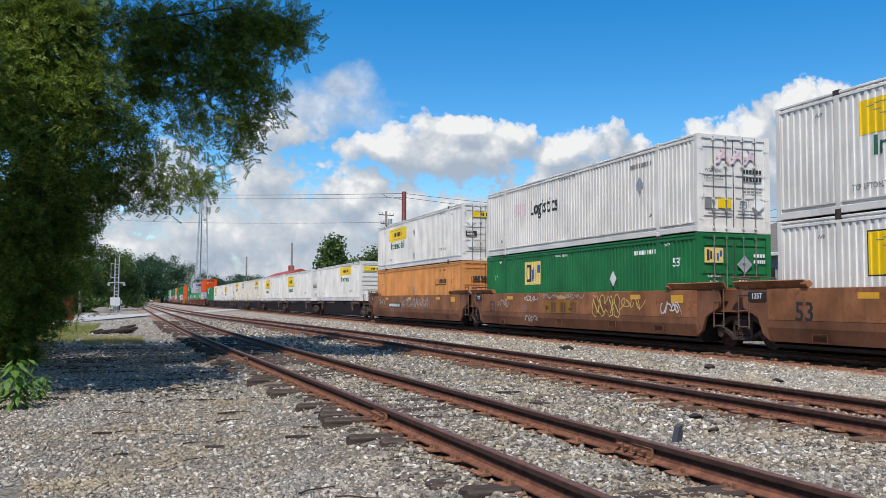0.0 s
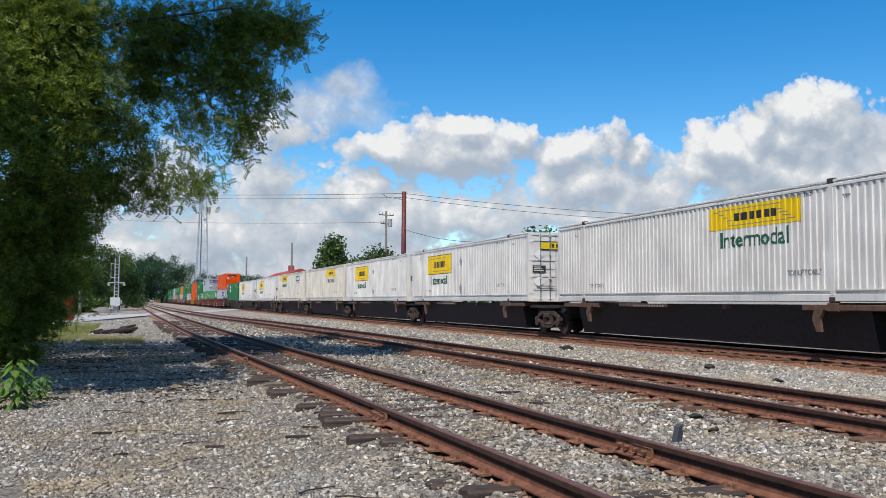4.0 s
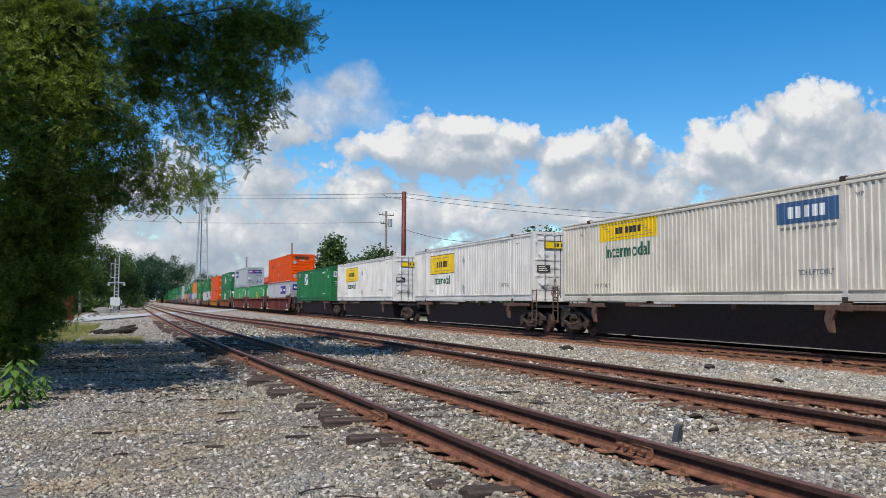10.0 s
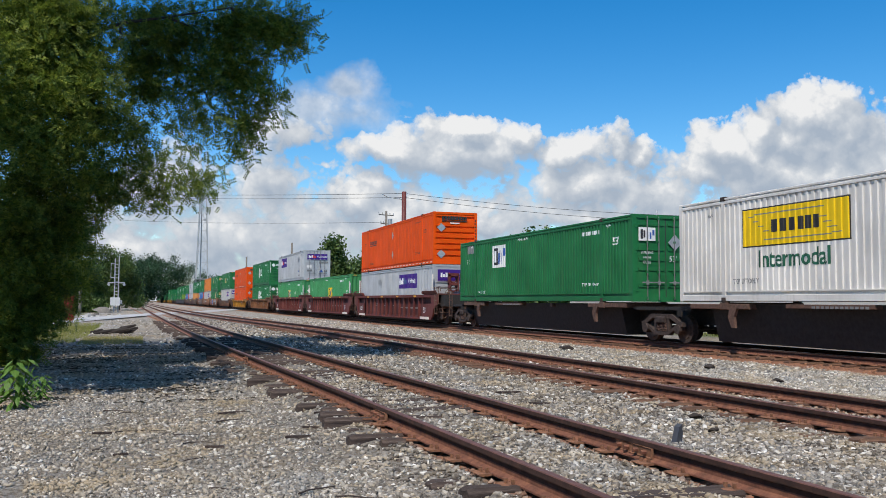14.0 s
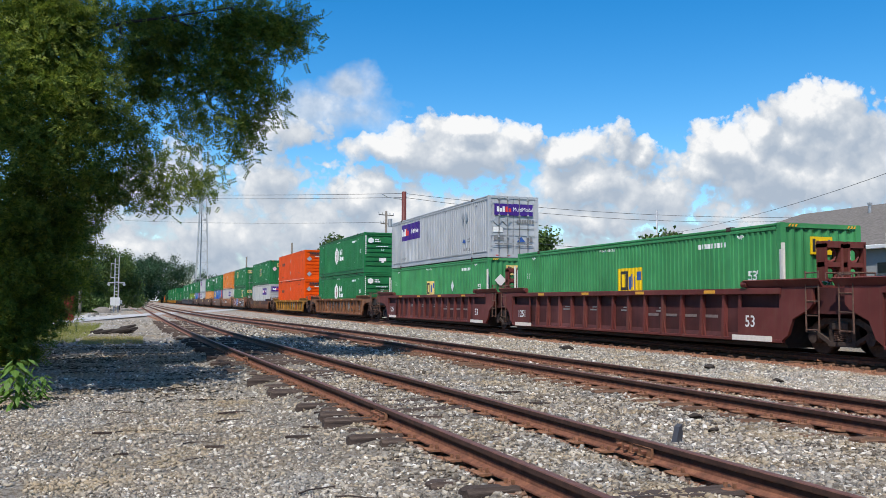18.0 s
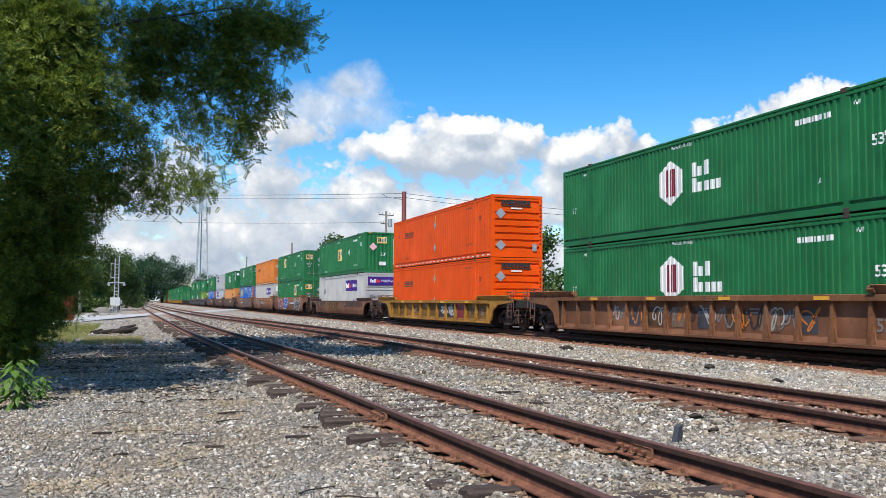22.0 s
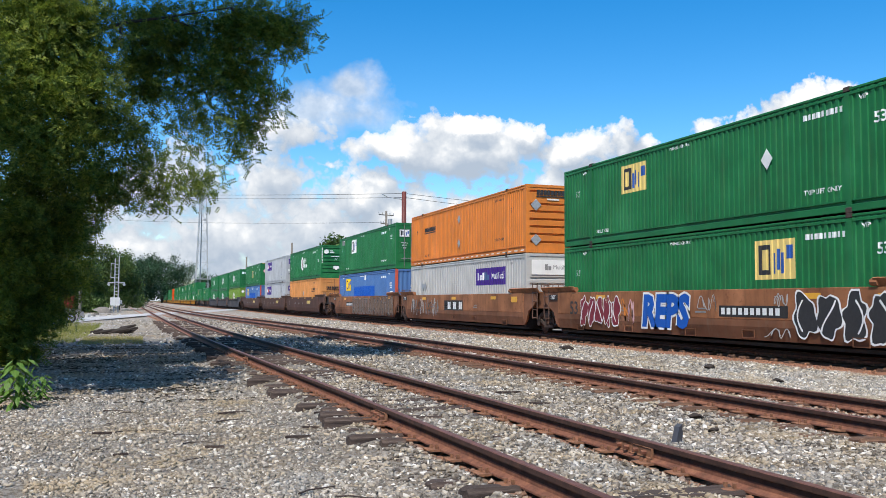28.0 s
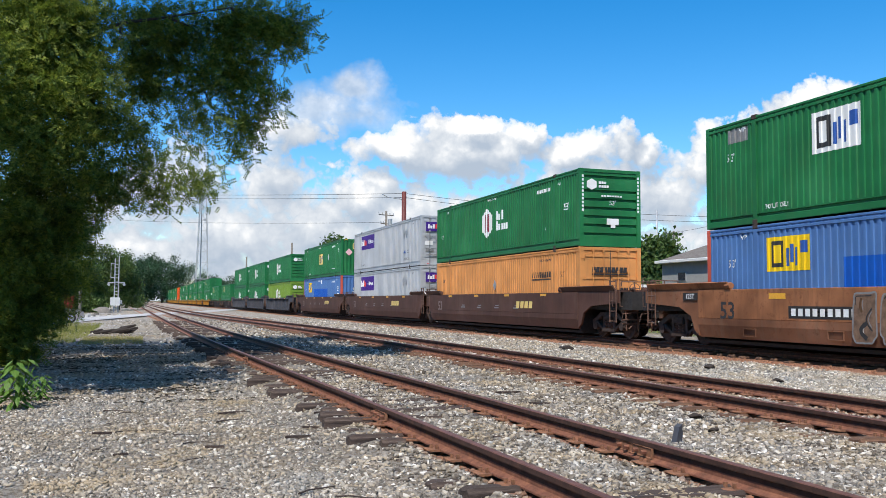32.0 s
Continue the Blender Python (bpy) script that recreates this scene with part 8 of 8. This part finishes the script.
def spine_car(a, b, ja, jb):
    e = empty("spine_car", "dark low spine car with brown container platforms", "spine car", "cars of the train")
    part("centre_sill", Shape().box(-0.3, 0.3, -a + 0.1, b - 0.1, 0.55, 1.02, ch=0.03).box(-0.42, 0.42, -a + 0.4, b - 0.4, 0.98, 1.06), M["black"], e, "black centre sill")
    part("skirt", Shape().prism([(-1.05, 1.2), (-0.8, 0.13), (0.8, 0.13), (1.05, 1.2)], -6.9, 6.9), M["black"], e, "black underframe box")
    for d in (-1, 1):
        y0, y1 = sorted((d * 5.0, d * 7.6))
        part("platform", Shape().box(-1.27, 1.27, y0, y1, 1.06, 1.2, ch=0.015), M["brownframe"], e, "rusty brown platform plate")
        part("container_saddle", Shape().box(-1.3, 1.3, *sorted((d * 5.85, d * 6.2)), 1.04, 1.245, ch=0.02), M["brownframe"], e)
        for sd in (-1, 1):
            yb = d * 5.6
            part("side_bracket", Shape().prism([(yb - 0.12, 1.12), (yb + 0.18, 1.12), (yb + 0.28, 0.85), (yb + 0.12, 0.55), (yb - 0.02, 0.55), (yb + 0.02, 0.85)], sd * 1.2, sd * 1.28, axis="x"), M["brownframe"], e, "rusty tie-down bracket")
        part("outrigger", Shape().box(-1.27, 1.27, *sorted((d * 0.8, d * 3.6)), 1.1, 1.2, ch=0.01) if d > 0 else Shape().box(-1.2, 1.2, -2.0, -1.8, 1.06, 1.2), M["brownframe"], e)
    for d, end, jt in ((-1, a, ja), (1, b, jb)):
        y = d * end
        part("end_plate", Shape().box(-1.1, 1.1, *sorted((y - d * 1.6, y - d * 0.25)), 1.0, 1.1), M["black"], e)
        if jt == "A" and d > 0:
            truck(e, y)
        elif jt == "C":
            truck(e, y - d * 1.55)
            coupler(e, y - d * 0.3, d)
            hose(e, y, d)
            ladder(e, -1.3, y - d * 0.6, 0.45, 1.75, M["brownframe"], n=4)
            ladder(e, -0.4, y - d * 0.5, 0.5, 1.9, M["brownframe"], n=4)
            brake_wheel(e, -0.55, y - d * 0.4, 1.6)
    # faint unread chalk marks
    s = Shape()
    for k in range(12):
        s.box(-1.282, -1.275, 2.6 - k * 0.15, 2.7 - k * 0.15, 1.1, 1.16)
    part("marking_line", s, M["greyink"], e)
    return e


# train order: offset of each box's leading end, joint behind it, car, boxes from the bottom up
S_, T_, B_, D_, Y_, R_, K_, G_ = "spine", "ttx", "bnsf", "dark", "yellow", "rust", "fec", "slate"
ORDER = [
    (0.0, "A", T_, "signbox_door", "signbox_upper"), (19.5, "A", T_, "squarebox_door", "logistics"), (38.98, "C", T_, "orangebox_door", "signbox_upper"),
    (60.01, "A", S_, "signbox_nose"), (78.86, "A", S_, "signbox_door"), (96.02, "A", S_, "signbox_door"), (113.17, "A", S_, "signbox_cream"), (130.65, "C", S_, "signbox_bluesign"),
    (149.47, "A", S_, "signbox_door"), (170.16, "A", S_, "signbox_door"), (188.95, "C", S_, "squarebox_white"),
    (209.39, "A", B_, "purplebox_nose", "orangebox_orange"), (229.06, "A", B_, "squarebox_low"), (248.59, "C", B_, "squarebox_light", "purplebox_door"),
    (272.01, "C", R_, "hexbox", "hexbox"), (295.35, "C", Y_, "orangebox_orange", "orangebox_orange"), (319.01, "C", K_, "purplebox_pale", "squarebox_flat"),
    (343.14, "A", T_, "squarebox_mid", "squarebox_door"), (362.78, "A", T_, "purplebox_white", "orangebox_tan"), (382.24, "C", T_, "squarebox_blue", "squarebox_white"),
    (406.0, "A", D_, "orangebox_door", "hexbox"), (425.1, "A", D_, "purplebox_door", "purplebox_door"), (445.7, "C", D_, "squarebox_blue", "squarebox_flat"),
    (469.8, "A", G_, "hexbox_lime", "hexbox_far"), (489.4, "A", G_, "hexbox_far", "hexbox_far"), (509.0, "C", G_, "hexbox_far", "hexbox_far"),
]
tail = 532.0
for k in range(16):
    ORDER.append((tail, "C" if k % 3 == 2 or k < 2 else "A", S_ if k < 2 else Y_, *(("squarebox_far",) if k < 2 else ("orangebox_far", "orangebox_far") if k == 9 else ("squarebox_far", "hexbox_far") if k % 2 else ("hexbox_far", "squarebox_far"))))
    tail += 22.5 if k % 3 == 2 or k < 2 else 19.6
HEAD = 1.95
MOVERS = []
WELLS = {T_: ("smooth", "brownwell", "rust-brown double-stack well car with graffiti", "brownlow", 0, 1.60, ()), B_: ("ribbed", "maroon", "maroon double-stack well car with side posts", "maroonlow", 17, 1.62, ("ibc",)),
         D_: ("smooth", "darkbrown", "dark brown double-stack well car", "", 0, 1.60, ("refl",)), Y_: ("ribbed", "yellowwell", "dirty yellow well car with side posts", "yellowlow", 12, 1.31, ()),
         R_: ("ribbed", "rustwell", "rusty tan well car with side posts", "brownlow", 15, 1.44, ()), K_: ("smooth", "darkbrown", "dark brown well car with faded graffiti", "brownlow", 0, 1.27, ()), G_: ("ribbed", "slate", "slate grey well car with side posts", "", 17, 1.6, ())}
for i, (off, joint, style, *boxes) in enumerate(ORDER):
    mid = off + CL / 2
    before = ORDER[i - 1] if i else (off - 19.5, "A")
    after = ORDER[i + 1][0] if i + 1 < len(ORDER) else off + 19.6
    ja = before[1]
    a = mid - (before[0] + CL + off) / 2
    b = (off + CL + after) / 2 - mid
    if style == S_:
        car = spine_car(a - (0.35 if ja == "C" else 0), b - (0.35 if joint == "C" else 0), ja, joint)
    else:
        st, mt, lb, lw, rb, tp, op = WELLS[style]
        op = op + (("far",) if i > 22 else ())
        car, x = well_car(st, mt, a - (0.35 if ja == "C" else 0), b - (0.35 if joint == "C" else 0), ja, joint, lb, lw, rb, tp, op)
        if st == "smooth" and i < 23:
            if i in (1, 18):
                part("sign", Shape().box(-1.496, -1.485, -1.1, 1.6, 0.70 if i == 18 else 0.82, 1.3), M["black"] if i == 18 else M["yellowwell"], car, "painted car mark panel")
                for k in range(3):
                    y = 0.95 - k * 0.82
                    part("sign_mark", Shape().box(-1.500, -1.494, y - 0.12, y + 0.12, 0.86, 1.22).box(-1.500, -1.494, y - 0.3, y - 0.16, 0.86, 1.22), M["whiteink"] if i == 18 else M["brownlow"], car)
            if style == T_ and i in (2, 17, 19):
                y = -1.5 if i == 17 else 4.6
                part("sign", Shape().box(-1.496, -1.485, y - 2.7, y, 0.86, 1.16), M["black"], car, "black stencil panel")
                s = Shape()
                for k in range(10):
                    s.box(-1.500, -1.494, y - 0.25 - k * 0.24, y - 0.1 - k * 0.24, 0.92, 1.1)
                part("marking_line", s, M["whiteink"], car)
            if style == T_:
                if i == 17:
                    blob_graffiti(car, 3.7, 6.45, 0.36, 1.5, "darkredink", "signwhite", 5, -1.508, 5)
                    fat_word(car, "REPS", 1.28, 1.15, 0.93, "patchblue", "signwhite", -1.508, 0.92)
                    blob_graffiti(car, -7.5, -4.4, 0.3, 1.56, "ink", "signwhite", 7, -1.508, 4)
                    graffiti(car, -4.2, -3.7, 1.1, 1.5, ("pale",), 10, -1.502, 8, 0.016)
                    graffiti(car, -4.3, -3.4, 0.34, 0.62, ("pale",), 31, -1.502, 8, 0.014)
                    graffiti(car, -1.4, -0.6, 0.95, 1.5, ("pale",), 32, -1.502, 8, 0.016)
                    graffiti(car, 2.8, 3.6, 0.5, 1.4, ("tan", "pinkink"), 9, -1.502, 8)
                elif i == 19:
                    shaded_graffiti(car, -3.0, 2.6, 0.34, 1.5, 12, -1.506, 7, "greyink", True)
                    shaded_graffiti(car, -8.3, -2.6, 0.3, 1.56, 45, -1.512, 6, "ink", False)
                elif i == 18:
                    graffiti(car, 2.4, 7.4, 0.4, 1.5, ("pale", "greyink", "ink"), 13, -1.503, 12, 0.035)
                elif i == 1:
                    blob_graffiti(car, -4.1, -2.2, 0.72, 1.5, "rustwell", "paleyellow", 14, -1.506, 4)
                    graffiti(car, -5.5, -4.0, 0.95, 1.45, ("paleyellow",), 26, -1.503, 9, 0.018)
                    graffiti(car, -7.5, -6.5, 0.85, 1.3, ("signwhite",), 27, -1.503, 9, 0.024)
                    graffiti(car, -1.5, 1.9, 1.36, 1.56, ("pale",), 28, -1.503, 9, 0.018)
                    graffiti(car, 2.3, 3.5, 1.25, 1.5, ("signwhite",), 15, -1.503, 9, 0.016)
                    graffiti(car, 2.1, 3.4, 0.42, 0.72, ("pale",), 25, -1.516, 9, 0.018)
                    graffiti(car, 5.2, 6.3, 1.0, 1.4, ("pale",), 29, -1.503, 9, 0.02)
                elif i == 2:
                    graffiti(car, -3.5, 1.6, 0.85, 1.5, ("pale",), 16, -1.503, 12, 0.022)
                    graffiti(car, 5.4, 6.9, 1.0, 1.4, ("pale",), 17, -1.503, 9, 0.018)
                else:
                    graffiti(car, -3.0, 3.0, 0.6, 1.5, ("pale", "paleyellow"), 18, -1.503, 12, 0.025)
                rng = random.Random(70 + i)
                for k in range(5):
                    yq, zq = -6.4 + 3.1 * k + rng.uniform(-0.5, 0.5), rng.uniform(0.42, 0.6)
                    part("tie_down_pocket", Shape().box(-1.512, -1.49, yq, yq + 0.5, zq, zq + 0.02).box(-1.512, -1.49, yq, yq + 0.5, zq - 0.2, zq - 0.18).box(-1.512, -1.49, yq, yq + 0.02, zq - 0.18, zq).box(-1.512, -1.49, yq + 0.48, yq + 0.5, zq - 0.18, zq), M["brownlow"], car)
                part("sign", Shape().box(-1.497, -1.485, 8.3, 9.0, 1.3, 1.52), M["black"], car, "black load limit plate")
                word(car, "125T", 0.2, 8.65, 1.41, M["whiteink"], x=-1.502)
                part("reflector", Shape().box(-1.499, -1.49, -7.6, -7.0, 1.22, 1.46), M["reflector"], car)
                for k in (-5.0, 0.2, 5.0):
                    part("reflector", Shape().box(-1.497, -1.49, k - 0.3, k + 0.3, 1.34, 1.48), M["reflector"], car)
            if style == K_:
                blob_graffiti(car, 0.2, 5.2, 0.4, 1.2, "rustdark", "yellowwell", 19, -1.508, 5)
                blob_graffiti(car, -2.6, -0.4, 0.4, 1.22, "rustwell", "brownlow", 20, -1.508, 3)
            if style == D_:
                for k in range(4):
                    part("sign_mark", Shape().prism([(-3.1 - k * 0.42, 0.98), (-2.8 - k * 0.42, 0.98), (-2.85 - k * 0.42, 1.26), (-3.15 - k * 0.42, 1.26)], -1.498, -1.488, axis="x"), M["paleyellow"], car, "faded car mark")
        if style == B_:
            for k in range(4):
                part("sign_mark", Shape().prism([(-2.6 - k * 0.98, 0.82), (-1.95 - k * 0.98, 0.82), (-2.05 - k * 0.98, 0.9), (-2.62 - k * 0.98, 0.9)], -1.334, -1.32, axis="x"), M["dullmark"], car, "pale car mark block")
        if style == Y_ and i < 20:
            for k, (y0, y1) in enumerate(((-2.1, -0.9), (-3.6, -2.2), (-5.0, -3.7))):
                part("graffiti", Shape().box(-1.334, -1.32, y0, y1, 0.42, 1.14), M["ink" if k < 2 else "darkredink"], car, "dark painted-over panel with pale shapes")
            blob_graffiti(car, -3.4, -1.2, 0.5, 1.05, "pale", "ink", 22, -1.337, 2)
            graffiti(car, 2.4, 4.4, 0.62, 0.86, ("ink", "pale"), 33, -1.335, 10, 0.026)
            graffiti(car, -6.6, -5.6, 0.6, 1.0, ("ink",), 34, -1.335, 10, 0.03)
        if style == R_:
            for k in range(7):
                part("graffiti", Shape().box(-1.331, -1.32, -5.1 + k * 1.3, -4.3 + k * 1.3, 0.5, 1.1), M[("slate", "greybrown", "rustdark")[k % 3]], car, "faded painted-over panel")
            graffiti(car, -5.2, 4.6, 0.5, 1.2, ("pale", "greyink", "tan", "ink"), 23, -1.336, 10, 0.03)
    MOVERS.append((car, mid, 0.0))
    z = 1.26 if style == S_ else 0.39
    for bx in boxes:
        MOVERS.append((container(bx), mid, z))
        z += 2.92

# ---- motion along the main line ----
TRAVEL = [(0, 0.0), (4, 47.73), (8, 95.14), (12, 142.35), (16, 189.46), (20, 236.6), (24, 283.87), (28, 331.42), (32, 379.34)]


def gone(t):
    for (ta, sa), (tb, sb) in zip(TRAVEL, TRAVEL[1:]):
        if t <= tb:
            return sa + (sb - sa) * (t - ta) / (tb - ta)
    return TRAVEL[-1][1]


ARRIVE = [(0, -40.0), (20, -40.0), (22, -19.0), (23, -10.0), (24, -3.4), (24.4, -1.9), (25, -0.55), (25.4, -0.1), (26, 0.0), (32, 0.0)]


def rolled(t):
    for (ta, sa), (tb, sb) in zip(ARRIVE, ARRIVE[1:]):
        if t <= tb:
            return sa + (sb - sa) * (t - ta) / (tb - ta)
    return 0.0


def motions():
    walk(sedan, [(t, pose(-4.1 + s_ * cos(radians(15)), 61.2 + s_ * sin(radians(15)), -0.27, 0, 0, 15)) for t, s_ in ARRIVE])
    for wheel, wx, wy in CAR_WHEELS:
        ks = [0] + list(range(20 * FPS, 26 * FPS + 1)) + [32 * FPS]
        walk(wheel, [(k / FPS, pose(wx, wy, 0.33, 0, math.degrees(rolled(k / FPS) / 0.33))) for k in ks])
    walk(clouds, SKY_ROWS)
    for thing, mid, z in MOVERS:
        walk(thing, [(t, pose(CX, HEAD + mid - s, z)) for t, s in TRAVEL])
    for d, sets in WHEELSETS.items():
        first = sets[0]
        walk(first, [(k / FPS, pose(0, d * 0.89, WR, math.degrees(gone(k / FPS) / WR))) for k in range(32 * FPS + 1)])
        for w in sets[1:]:
            w.rotation_mode = "QUATERNION"
            w.animation_data_create()
            w.animation_data.action = first.animation_data.action
            w.animation_data.action_slot = first.animation_data.action_slot


motions()
